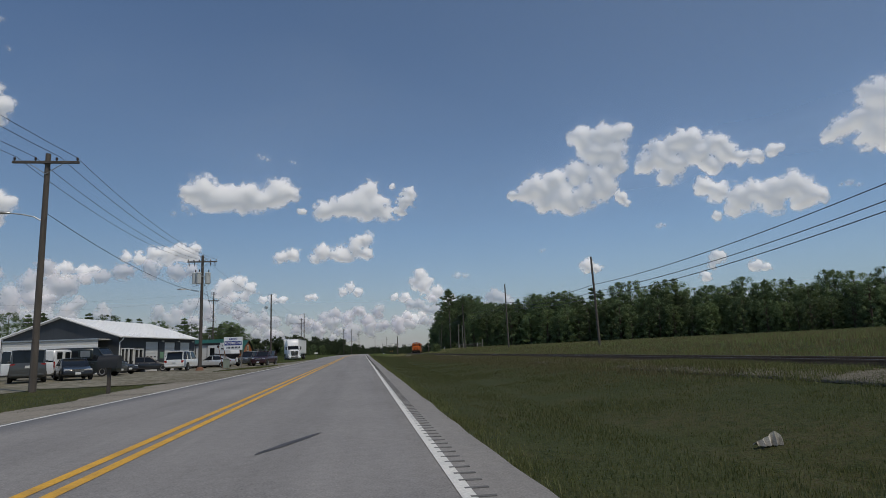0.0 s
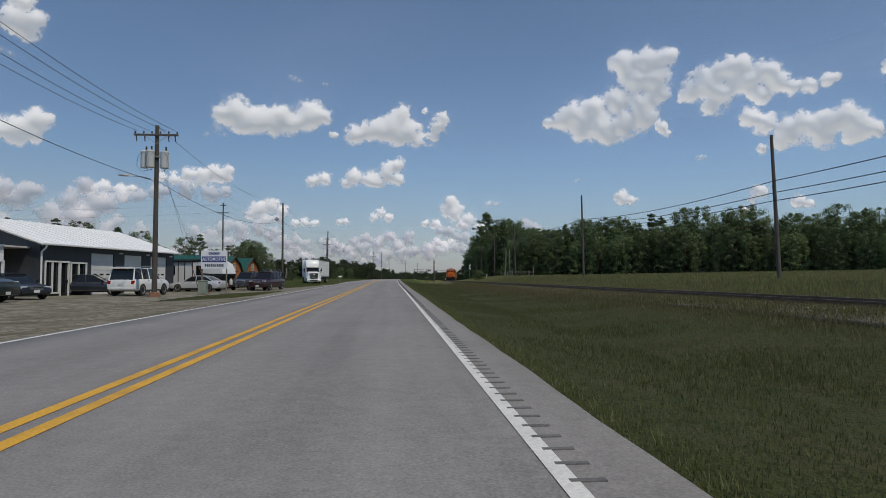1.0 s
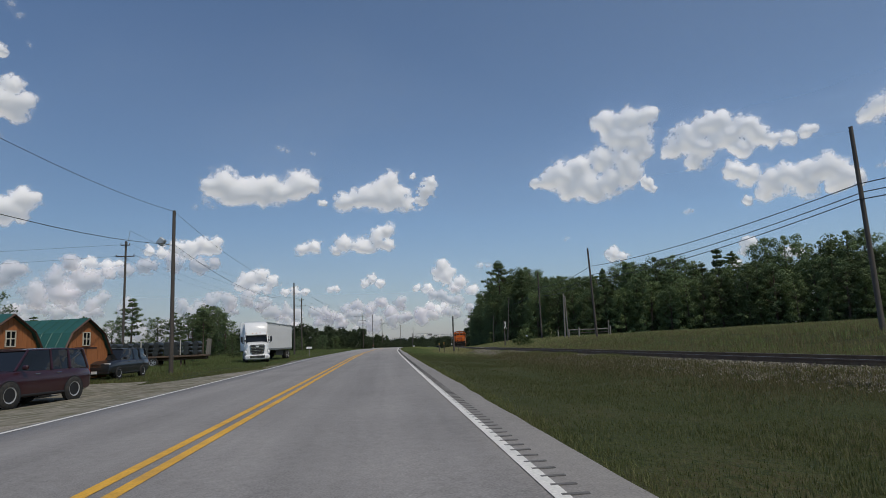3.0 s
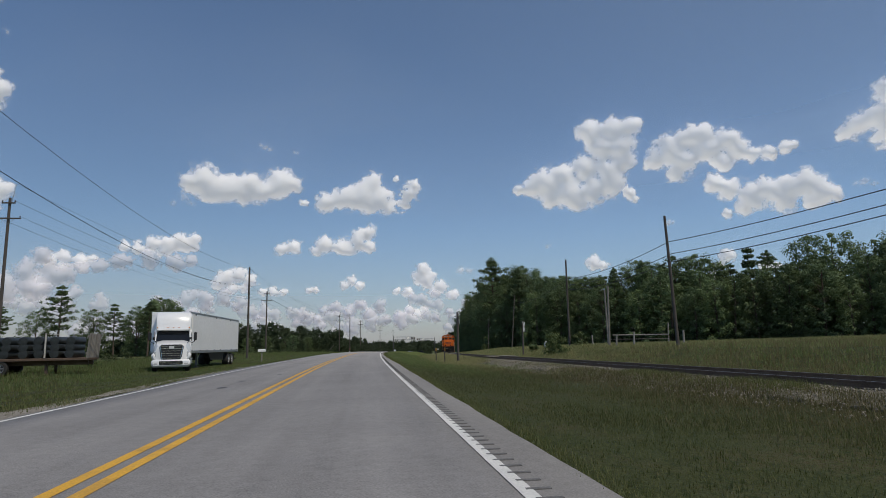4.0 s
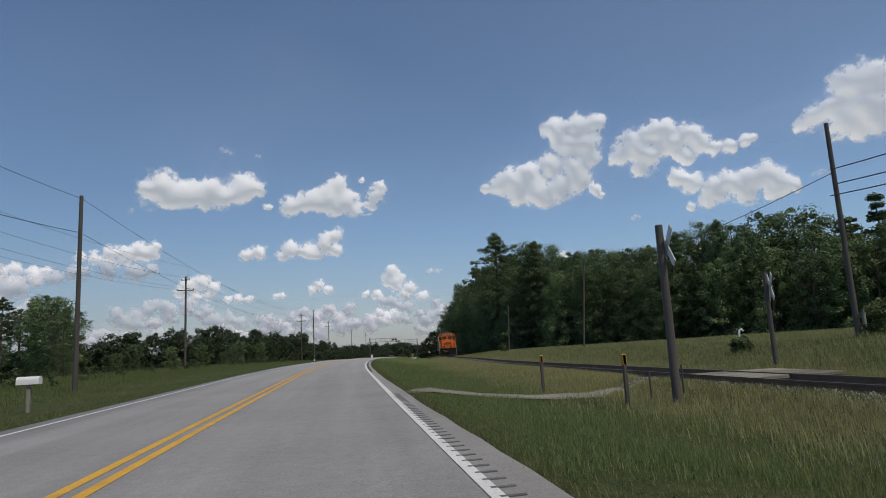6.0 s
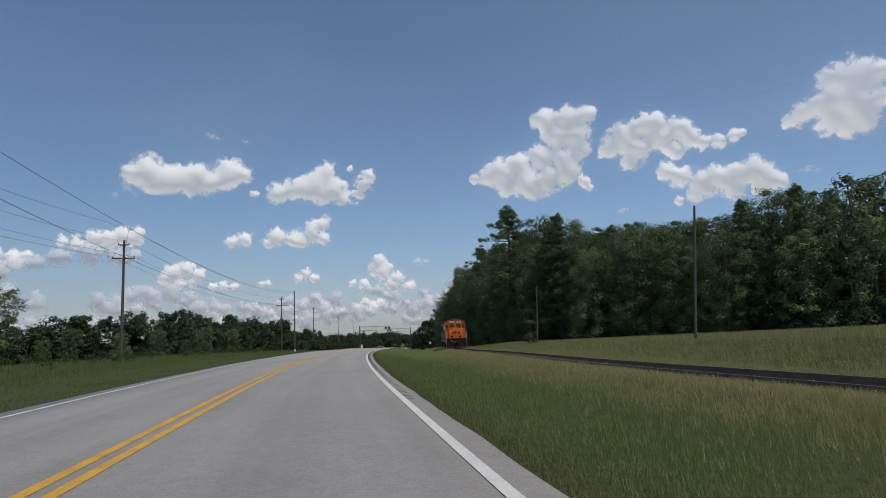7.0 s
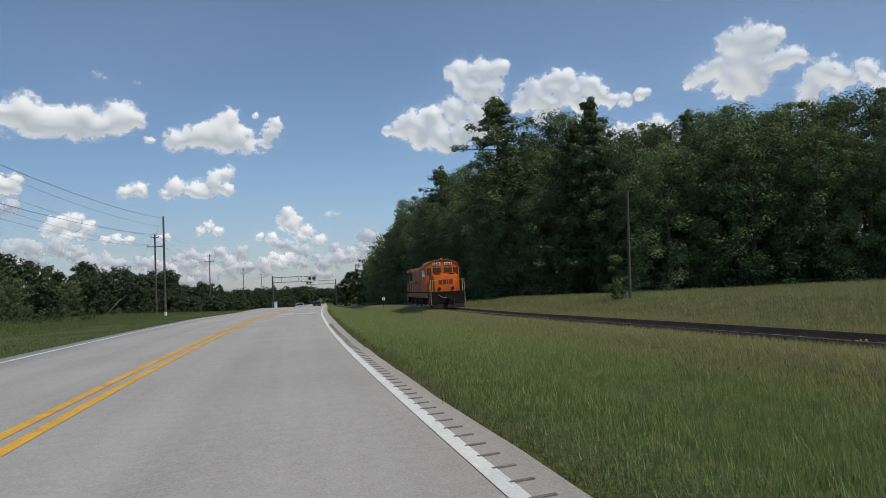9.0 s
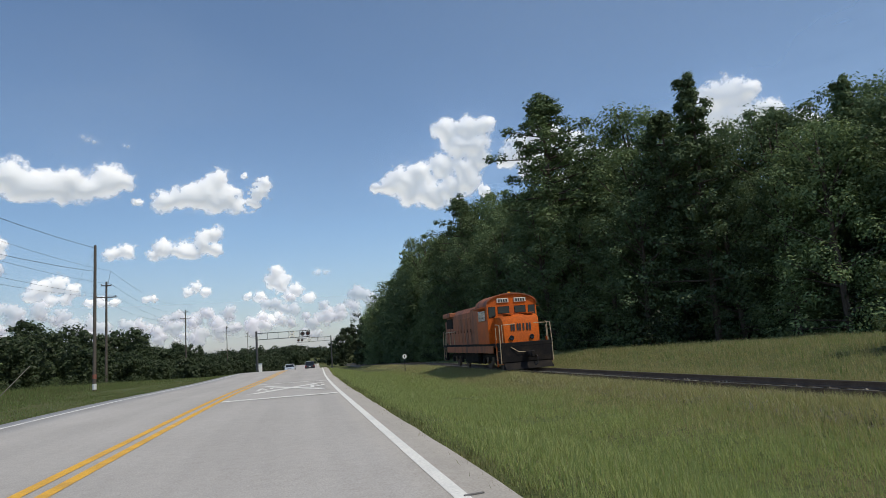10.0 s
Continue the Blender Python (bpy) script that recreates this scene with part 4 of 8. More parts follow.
def cirrus_veil():
    """Thin high ice cloud, drawn out into faint streaks, over a bluish film that brightens the sky."""
    az, el = np.radians(np.arange(-75, 90, 0.75)), np.radians(np.arange(7, 62, 0.75))
    A, E = np.meshgrid(az, el, indexing="ij")
    P = np.stack([np.sin(A) * np.cos(E), np.cos(A) * np.cos(E), np.sin(E)], -1) * 4820.0 + np.array([3.0, 100.0, 0.0])
    idx = np.arange(A.size).reshape(A.shape)
    f = np.stack([idx[:-1, :-1], idx[1:, :-1], idx[1:, 1:], idx[:-1, 1:]], -1).reshape(-1, 4)
    me = arrays_mesh("cirrus_veil", P.reshape(-1, 3), f, m_veil, True)
    a, e = np.degrees(A) + 200, np.degrees(E) + 100
    streak = fractal(a * 0.5 + e * 0.25, e * 1.6 - a * 0.12, 0.09, 5)
    patch = fractal(a, e, 0.045, 3)
    edge_fade = np.clip((np.degrees(E) - 7) / 9, 0, 1) * np.clip((62 - np.degrees(E)) / 12, 0, 1) * np.clip((75 - np.degrees(A)) / 15, 0, 1) * np.clip((np.degrees(A) + 75) / 15, 0, 1)
    # bluish film, thicker to the right, painted in as brighter skylight there
    side = np.clip((np.degrees(A) + 30) / 60, 0.0, 1.0)
    th = (0.03 + 0.25 * side + 0.55 * np.clip(streak - 0.45, 0, 1) * np.clip(patch * 2 - 0.5, 0, 1)) * edge_fade
    me.attributes.new("thickness", "FLOAT", "POINT").data.foreach_set("value", np.clip(th, 0, 0.4).ravel().astype(np.float32))
    ob = tagged(new("cirrus_veil", me), "faint streaky veil of high thin cloud with an added bluish sky glow", "cloud", kind="structure")
    ob.visible_shadow = False


cirrus_veil()


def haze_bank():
    """A faintly glowing shell that paints pale haze into the sky low over the horizon."""
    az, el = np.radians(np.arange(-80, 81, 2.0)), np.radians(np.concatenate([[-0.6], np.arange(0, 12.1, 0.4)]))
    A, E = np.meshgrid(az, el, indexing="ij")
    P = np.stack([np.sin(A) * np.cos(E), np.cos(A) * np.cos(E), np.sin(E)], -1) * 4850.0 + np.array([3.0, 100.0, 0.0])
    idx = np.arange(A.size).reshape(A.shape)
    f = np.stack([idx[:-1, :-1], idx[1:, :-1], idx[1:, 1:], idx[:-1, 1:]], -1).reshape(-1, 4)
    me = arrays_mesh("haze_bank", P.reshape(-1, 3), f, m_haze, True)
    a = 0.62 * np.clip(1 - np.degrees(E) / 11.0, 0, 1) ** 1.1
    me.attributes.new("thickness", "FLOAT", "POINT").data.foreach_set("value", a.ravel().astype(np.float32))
    ob = tagged(new("haze_bank", me), "pale haze painted on a faintly glowing shell low over the horizon", "haze", kind="structure")
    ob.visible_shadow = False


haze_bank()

# ---- trees ----
def leaf_quads(centres, radii, count, size, r, flat=0.5, loose=0.42):
    """Small bent leaves scattered round the given centres."""
    n = len(centres) * count
    d = r.normal(0, 1, (n, 3))
    d /= np.linalg.norm(d, axis=1, keepdims=True)
    rad = np.repeat(np.asarray(radii), count)[:, None] * r.uniform(0.35, 1.05, (n, 1))
    c = np.repeat(np.asarray(centres), count, axis=0) + d * rad * np.array([1, 1, 0.75])
    nrm = d * 1.1 + r.normal(0, loose, (n, 3)) + np.array([0, 0, flat])
    nrm /= np.linalg.norm(nrm, axis=1, keepdims=True)
    u = np.cross(nrm, r.normal(0, 1, (n, 3)))
    u /= np.linalg.norm(u, axis=1, keepdims=True)
    w = np.cross(nrm, u)
    s = size * r.uniform(0.6, 1.35, (n, 1))
    q = np.stack([c - u * s, c + w * s * 0.55 + nrm * s * 0.15, c + u * s, c - w * s * 0.55 + nrm * s * 0.15], 1)
    return q.reshape(-1, 3), np.arange(n * 4).reshape(-1, 4)


def broadleaf(h, w, seed, clumps=88, leaves=200, size=0.125, mat=None, label="leafy broad-crowned tree at the edge of the wood"):
    r = np.random.default_rng(seed)
    tree = thing("tree", (0, 0, 0), label, "tree")
    trunk = Shape()
    lean = r.normal(0, 0.25, 2)
    trunk.cyl((0, 0, -0.2), (lean[0], lean[1], h * 0.55), h * 0.016, h * 0.010, 8)
    trunk.cyl((lean[0], lean[1], h * 0.55), (lean[0] * 1.6, lean[1] * 1.6, h * 0.93), h * 0.010, h * 0.003, 6)
    cs, rs = [], []
    turn = r.uniform(0, 6.283)
    for i in range(clumps):
        u = (i + r.uniform(0, 1)) / clumps
        z = h * (0.02 + 0.93 * u)
        prof = math.sin(math.pi * min(0.96, 0.18 + 0.74 * u)) ** 0.5 * (0.88 + 0.18 * math.sin(6 * u + seed))
        a = turn + i * 2.399 + r.uniform(-0.5, 0.5)
        q = w / 2 * prof * math.sqrt(r.uniform(0.25, 1.0)) * r.uniform(0.8, 1.12)
        cs.append((q * math.cos(a) + lean[0] * u, q * math.sin(a) + lean[1] * u, z + r.normal(0, 0.2)))
        rs.append(w * r.uniform(0.09, 0.165) * (0.6 + 0.4 * min(1.0, prof * 1.3)))
        if i % 3 == 0:
            trunk.cyl((lean[0] * u * 0.8, lean[1] * u * 0.8, z * 0.75), cs[-1], h * 0.005, h * 0.0015, 5, False)
    cs.append((lean[0] * 1.5, lean[1] * 1.5, h * 0.965))
    rs.append(w * 0.05)
    part("trunk", trunk, m_bark, tree, "", True)
    v, f = leaf_quads(cs, rs, leaves, size, r, 0.7)
    part("crown", arrays_mesh("crown", v, f, mat or m_leaf), None, tree)
    return tree


def pine(h, w, seed, bare=0.35, whorls=15, size=0.12, leaves=84, label="tall pine with tufted dark green branches", cone=False, mat=None):
    r = np.random.default_rng(seed)
    tree = thing("tree", (0, 0, 0), label, "tree")
    trunk = Shape()
    bend = r.normal(0, 0.3, 2)
    trunk.cyl((0, 0, -0.2), (bend[0], bend[1], h * 0.48), h * 0.014, h * 0.009, 8)
    trunk.cyl((bend[0], bend[1], h * 0.48), (bend[0] * 1.3, bend[1] * 1.3, h * 0.98), h * 0.009, h * 0.002, 6)
    cs, rs = [], []
    for i in range(whorls):
        u = (i + r.uniform(0.2, 0.8)) / whorls
        z = h * (bare + (0.95 - bare) * u)
        reach = w / 2 * (max(0.1, (1 - u) ** 0.8) if cone else max(0.16, 1 - u ** 2.4) * (0.55 + 0.45 * min(1, u * 3))) * r.uniform(0.7, 1.15)
        turn = r.uniform(0, 6.283)
        count = int(r.integers(4, 6))
        for b in range(count):
            a = turn + 6.283 * b / count + r.uniform(-0.5, 0.5)
            l = max(0.5, reach * r.uniform(0.6, 1.1))
            root = Vector((bend[0] * u, bend[1] * u, z))
            tip = root + Vector((math.cos(a) * l, math.sin(a) * l, r.uniform(-0.05, 0.4) * l))
            trunk.cyl(root, tip, h * 0.0035, h * 0.0012, 4, False)
            for k in (0.45, 0.75, 1.0):
                p = root.lerp(tip, k)
                cs.append((p.x + r.normal(0, 0.2), p.y + r.normal(0, 0.2), p.z + r.uniform(0, 0.3)))
                rs.append(w * r.uniform(0.05, 0.1) * (0.6 + 0.4 * min(1.0, 2 * reach / w)))
    cs.append((bend[0] * 1.3, bend[1] * 1.3, h * 0.965))
    rs.append(w * 0.05)
    part("trunk", trunk, m_bark, tree, "", True)
    v, f = leaf_quads(cs, rs, leaves, size, r, 0.9)
    part("crown", arrays_mesh("crown", v, f, mat or m_needle), None, tree)
    return tree


def place(ob, x, y, height_ratio, r, wide=1.0):
    m = Matrix.Translation(on_ground(x, y, -0.1)) @ pose(0, 0, 0, 0, 0, r.uniform(0, 360)) @ Matrix.Diagonal((height_ratio * wide, height_ratio * wide, height_ratio, 1))
    return m


tr = random.Random(11)
# finely leaved trees for the near end of the wood, coarser ones for its far end and the yard
kinds = [broadleaf(18, 11.0, 1), broadleaf(18, 10.0, 2), broadleaf(18, 10.5, 3, mat=m_leaf_dark), pine(18, 8.5, 4, 0.1, 19, 0.125, 80, "slender pointed tree at the edge of the wood", True, m_leaf_dark), pine(20, 9.5, 5, 0.30), pine(20, 8.0, 6, 0.42),
         broadleaf(18, 11.0, 8, 62, 96, 0.225), broadleaf(18, 10.0, 9, 60, 96, 0.22, m_leaf_dark), pine(18, 8.5, 10, 0.1, 16, 0.22, 26, "slender pointed tree at the edge of the wood", True, m_leaf_dark), pine(20, 8.5, 11, 0.36, 13, 0.21, 27), pine(20, 7.5, 12, 0.45, 12, 0.21, 27)]
tall = [18, 18, 18, 18, 20, 20, 18, 18, 18, 20, 20]
used = [False] * len(kinds)


def plant(kind, x, y, s, wide=1.0, group="woodland trees"):
    m = place(kinds[kind], x, y, s, tr, wide)
    if not used[kind]:
        used[kind] = True
        kinds[kind].matrix_basis = m
        kinds[kind]["group"] = group
        return kinds[kind]
    ob = copy_thing(kinds[kind], m)
    ob.matrix_basis = m
    ob["group"] = group
    return ob


# the wood's edge beyond the railway, three rows deep, rising towards the bend
edge = [(150, 90), (116, 128), (76, 180), (44, 230), (38.5, 246), (41, 300), (48, 360)]


def wood_height(y):
    return float(np.interp(y, [90, 139, 155, 173, 184, 199, 217, 231, 240, 250, 266, 279, 298, 322, 360], [13.6, 14.6, 15.4, 16.8, 17.6, 18.6, 18.4, 19.0, 19.4, 21.5, 21.5, 23, 22.8, 22.4, 20]))


for row, (depth, gap, lo, hi) in enumerate(((0, 3.8, 0.5, 0.78), (4.0, 3.8, 0.7, 0.9), (8.2, 3.6, 0.85, 1.06))):
    for (x0, y0), (x1, y1) in zip(edge[:-1], edge[1:]):
        dx, dy = x1 - x0, y1 - y0
        l = math.hypot(dx, dy)
        nx, ny = -dy / l, dx / l
        if nx < 0:
            nx, ny = -nx, -ny
        n = max(1, int(l / gap))
        for i in range(n):
            s = (i + tr.uniform(0.1, 0.9)) / n
            d = depth + tr.uniform(-1.2, 1.2)
            x, y = x0 + dx * s + nx * d, y0 + dy * s + ny * d
            near = 205 < y0 + dy * s < 300 
            pool = (0, 1, 2, 2) if row == 0 else (0, 1, 2, 2, 0, 1, 4, 5)
            k = tr.choice(pool) if near else tr.choice((6, 7, 7, 6) if row == 0 else (6, 7, 7, 6, 6, 7, 9, 10, 8))
            top = 1.06 * wood_height(y0 + dy * s) * tr.uniform(lo, hi) * (0.94 if k in (4, 5, 9, 10) else 1.0)
            plant(k, x, y, top / tall[k], tr.uniform(0.95, 1.2))
# the tall ones that stand out over the track
for x, y, k, top, wide in ((39.4, 252, 4, 26.8, 1.25), (42.3, 236.5, 3, 21.6, 0.95), (43.5, 241, 5, 20, 1.1), (47.5, 228, 3, 17.8, 0.85), (40.8, 281, 4, 24, 1.0), (57.5, 211, 3, 17.8, 0.9), (61.5, 206, 3, 18.6, 0.9), (42, 300, 1, 22, 1.0)):
    plant(k, x, y, top / tall[k], wide)
# scattered trees behind the yard, and low ones along the other verge
for x, y, k, top in ((-46, 104, 9, 9.2), (-42, 110, 7, 8.6), (-51, 98, 10, 9), (-38, 118, 9, 8.8), (-55, 118, 9, 10), (-62, 84, 10, 9.6), (-70, 78, 9, 10.5), (-36, 112, 7, 8), (-44, 84, 10, 7.8), (-48, 82, 9, 8.4), (-53, 79, 7, 7.8), (-58, 90, 10, 8.4),
                     (-50, 92, 9, 9.6), (-54, 96, 6, 8.6), (-64, 98, 9, 10.8), (-80, 80, 10, 12), (-66, 92, 7, 10), (-41, 99, 7, 8), (-52, 140, 9, 9), (-60, 130, 10, 9.4),
                     (-36.5, 97, 9, 8.5), (-34.3, 98, 7, 8.2), (-29.5, 97, 9, 7.5), (-26.7, 97.5, 7, 7.0), (-24.2, 106, 7, 6.8), (-43.4, 90, 7, 8.3), (-46.5, 88, 7, 8.2), (-39.5, 91, 10, 7.9)):
    plant(k, x, y, top / tall[k], 1.1, "roadside trees")
for x, y, k, top in ((-51, 201, 9, 13.4), (-45.5, 212, 9, 10.8), (-48.5, 210, 6, 9.4), (-38.5, 210, 10, 11), (-56, 204, 7, 8.8), (-60, 200, 10, 9.8), (-64, 203, 6, 9), (-69, 198, 9, 10), (-74, 202, 7, 9.6), (-80, 206, 10, 10.5), (-42, 214, 7, 9),
                     (-43, 236, 6, 13.6), (-46, 241, 7, 14.6), (-49, 246, 9, 14.2), (-40, 230, 7, 12), (-47, 252, 6, 12.5), (-53, 248, 7, 13), (-37, 224, 7, 9)):
    plant(k, x, y, top / tall[k], 1.25, "roadside trees")
for x, y, k, top in ((-22, 250, 6, 4.9), (-16, 258, 7, 5.2), (-19, 266, 7, 4.9), (-26, 245, 6, 4.5), (-13, 270, 6, 5.2), (-30, 236, 7, 4.9)):
    plant(k, x, y, top / tall[k], 1.25, "roadside trees")
tagged(kinds[0], "leafy broad-crowned tree at the edge of the wood", "tree")


def far_woods(name, line, h, label, seed, gap=1.7, leaf=1.0, deep=3.0, clump=2.2, leaves=13, mat=None):
    """A distant belt of trees as one mass of leaf clumps."""
    r = np.random.default_rng(seed)
    cs, rs = [], []
    for (x0, y0), (x1, y1) in zip(line[:-1], line[1:]):
        n = int(math.hypot(x1 - x0, y1 - y0) / gap)
        for i in range(n):
            s = (i + r.uniform()) / n
            x, y = x0 + (x1 - x0) * s + r.normal(0, deep), y0 + (y1 - y0) * s + r.normal(0, deep)
            th = (h(y) if callable(h) else h) * r.uniform(0.7, 1.05) * (0.85 + 0.3 * float(lattice_noise(np.array(x * 0.05), np.array(y * 0.05))))
            for k in range(13):
                u = r.uniform(0.0, 1.0)
                cs.append((x + r.normal(0, clump * 0.7), y + r.normal(0, clump * 0.7), float(ground_z(x, y)) + th * u - 0.5))
                rs.append(clump)
    v, f = leaf_quads(cs, rs, leaves, leaf, r)
    tagged(new(name, arrays_mesh(name, v, f, mat or m_leaf_dark)), label, "woods", kind="stuff")


def domed_woods(name, line, h, label, seed, gap, crown, leaf, leaves, mat, deep=2.0):
    """A thick belt of round-topped trees: leafy clumps set over each crown, one mass in all."""
    r = np.random.default_rng(seed)
    cs, rs = [], []
    for (x0, y0), (x1, y1) in zip(line[:-1], line[1:]):
        n = max(1, int(math.hypot(x1 - x0, y1 - y0) / gap))
        for i in range(n):
            s = (i + r.uniform()) / n
            x, y = x0 + (x1 - x0) * s + r.normal(0, deep), y0 + (y1 - y0) * s + r.normal(0, deep)
            th = (h(y) if callable(h) else h) * r.uniform(0.72, 1.08)
            wide = crown * r.uniform(0.75, 1.3)
            base = float(ground_z(x, y))
            for k in range(30):
                a, u = r.uniform(0, 6.283), r.uniform(0, 1)
                q = wide * math.sqrt(max(0.05, 1 - max(0.0, u * 2 - 1) ** 2)) * r.uniform(0.55, 1.0)
                cs.append((x + q * math.cos(a), y + q * math.sin(a), base + th * (0.06 + 0.86 * u)))
                rs.append(wide * r.uniform(0.26, 0.46))
    v, f = leaf_quads(cs, rs, leaves, leaf, r, 0.6, 0.1)
    tagged(new(name, arrays_mesh(name, v, f, mat)), label, "woods", kind="stuff")


domed_woods("verge_wood", [(-110, 220), (-66, 246), (-46, 262), (-29, 282), (-20, 305), (-10, 334), (-3, 366), (2, 402)], lambda y: float(np.interp(y, [240, 258, 268, 285, 300, 345, 355, 364, 374], [4.4, 5.8, 9.4, 11.2, 11.4, 11.6, 10.8, 10.0, 9.6])), "dense dark wood behind the roadside weeds", 26, 1.5, 2.6, 0.27, 40, m_leaf_shade)
domed_woods("verge_wood", [(-26, 262), (-14, 277), (-9, 296), (-4, 320), (1, 348)], lambda y: float(np.interp(y, [240, 270, 330, 380], [7.0, 6.8, 5.0, 4.2])), "dense dark wood behind the roadside weeds", 27, 1.5, 1.9, 0.2, 40, m_leaf_shade, 1.5)
domed_woods("verge_wood", [(4, 310), (12, 338), (19, 366), (29, 408)], 3.6, "dense dark wood behind the roadside weeds", 28, 1.6, 1.4, 0.2, 34, m_leaf_shade, 1.2)
domed_woods("verge_wood", [(-8, 446), (20, 448), (58, 452)], 5.6, "dense dark wood beyond the crossing", 29, 1.8, 2.2, 0.3, 30, m_leaf_shade, 2.0)
domed_woods("verge_wood", [(45, 398), (50, 402), (56, 408), (64, 414)], lambda y: float(np.interp(y, [397, 402, 408], [11.0, 14.5, 18.0])), "dense dark wood beyond the railway", 30, 1.6, 2.6, 0.3, 40, m_leaf_shade, 1.2)
for i in range(20):
    u = (i + tr.uniform(-0.45, 0.45)) / 19
    x, y = float(np.interp(u, [0, 0.3, 0.5, 0.75, 1], [-50, -24, -11, -4, 14])), float(np.interp(u, [0, 0.3, 0.5, 0.75, 1], [190, 232, 268, 300, 368]))
    plant(tr.choice((0, 1, 2)), x + tr.uniform(-8, -1), y + tr.uniform(-3, 3), tr.choice((0.11, 0.14, 0.19, 0.27)) * tr.uniform(0.9, 1.1) * float(np.interp(y, [250, 285, 320, 370], [1.0, 0.9, 0.6, 0.45])), 1.35, "roadside trees")
far_woods("far_woods", [(-330, 150), (-240, 270), (-150, 370), (-60, 440), (0, 520), (60, 620), (140, 700), (300, 760)], lambda y: float(np.interp(y, [370, 440], [13, 8.5])), "distant dark green belt of woods", 21, 1.6, 0.58, 3.0, 2.0, 24, m_leaf_shade)
far_woods("far_woods", [(-340, 180), (-250, 300), (-150, 400), (-60, 470), (0, 550), (60, 650)], lambda y: float(np.interp(y, [400, 470], [14, 9])), "distant dark green belt of woods", 22, 2.4, 0.62, 3.0, 2.2, 20, m_leaf_shade)
far_woods("far_woods", [(53, 362), (66, 425), (95, 540), (140, 660), (220, 760)], 13, "distant dark green belt of woods", 23, 1.4, 0.6, 3.0, 2.0, 26, m_leaf_shade)
far_woods("far_woods", [(-400, -100), (-260, 40), (-200, 130), (-260, 240)], 13, "distant dark green belt of woods", 24, 4.0)
far_woods("deep_woods", [(168, 100), (132, 140), (92, 192), (60, 240), (55, 255), (57, 300), (62, 360)], lambda y: 0.82 * wood_height(y), "dark interior of the wood behind its edge", 25, 1.0, 0.6, 2.0, 2.2, 22)

# ---- poles and wires ----
def utility_pole(x, y, top, label, base=None, r=0.15, lean=(0, 0), group="utility poles"):
    z0 = float(ground_z(x, y)) if base is None else base
    ob = thing("utility_pole", (x, y, z0), label, "utility pole", group)
    h = top - z0
    sh = Shape().tube([(lean[0] * max(0, k) , lean[1] * max(0, k), h * k) for k in (-0.03, 0.0, 0.25, 0.5, 0.75, 1.0)], r, 12, r * 0.66)
    part("shaft", sh, m_pole, ob, "", True)
    return ob, h


def crossarm(ob, z, w, along_x=True, pins=4, name="crossarm", braces=True, yaw=0.0):
    c, s = math.cos(radians(yaw)), math.sin(radians(yaw))
    m = pose(0, 0, z, 0, 0, yaw)
    part(name, Shape().box((0, -0.16, 0), (w, 0.1, 0.12), 0.01, m), m_pole, ob)
    if braces:
        for sx in (-1, 1):
            p0, p1 = m @ Vector((sx * w * 0.27, -0.16, -0.04)), m @ Vector((0, -0.14, -0.55))
            part("brace", Shape().cyl(p0, p1, 0.018, None, 5), m_galv, ob)
    for i in range(pins):
        k = -0.5 + (i + 0.5 if pins > 2 else i * 1.0) / (pins if pins > 2 else 1)
        k = (-0.47 + 0.94 * i / max(1, pins - 1))
        p = m @ Vector((k * w, -0.16, 0.06))
        prof = [(0.0, 0.0), (0.03, 0.0), (0.03, 0.05), (0.065, 0.06), (0.04, 0.1), (0.065, 0.115), (0.035, 0.17), (0, 0.18)]
        part("insulator", Shape().lathe(prof, 8, Matrix.Translation(p)), m_ceramic, ob, "", True)


def street_light(ob, z, reach, yaw, label="grey cobra-head street light"):
    m = pose(0, 0, z, 0, 0, yaw)
    arm = Shape().tube([m @ Vector(p) for p in ((0, 0, -0.25), (0.4, 0, -0.02), (0.9, 0, 0.08), (reach - 0.5, 0, 0.12))], 0.03, 7)
    lamp = part("street_light", arm, m_galv, ob, label)
    rings = []
    for k, w, t in ((0, 0.06, 0.05), (0.1, 0.10, 0.08), (0.35, 0.15, 0.10), (0.62, 0.13, 0.08), (0.72, 0.05, 0.03)):
        rings.append([tuple(m @ Vector((reach - 0.55 + k, w * math.cos(a), 0.12 + t * math.sin(a) * (1 if math.sin(a) > 0 else 0.55)))) for a in np.linspace(0, 2 * math.pi, 10, endpoint=False)])
    part("lamp_head", Shape().loft(rings), m_galv, lamp, "", True)


def transformer(ob, x, y, z):
    prof = [(0, 0), (0.22, 0.0), (0.25, 0.03), (0.25, 0.95), (0.27, 0.96), (0.27, 1.02), (0.2, 1.1), (0, 1.12)]
    t = part("transformer", Shape().lathe(prof, 16, Matrix.Translation((x, y, z))), m_trans, ob, "grey cylindrical pole transformer", True)
    part("bushing", Shape().lathe([(0, 0), (0.05, 0), (0.07, 0.06), (0.04, 0.1), (0.07, 0.16), (0.04, 0.2), (0.06, 0.26), (0, 0.3)], 8, Matrix.Translation((x + 0.08, y, z + 1.08))), m_ceramic, t, "", True)
    part("bracket", Shape().box((x * 0.55, y * 0.55, z + 0.75), (abs(x) * 0.9 + 0.06, abs(y) * 0.9 + 0.06, 0.08)), m_galv, t)
    part("lead", Shape().tube([(x, y - 0.2, z + 1.0), (x * 1.5, y - 0.3, z + 0.7), (x * 1.6, y - 0.3, z + 0.1), (x * 1.1, y - 0.3, z - 0.25), (x * 0.2, y - 0.2, z - 0.1)], 0.012, 5), m_wire, t)
    return t


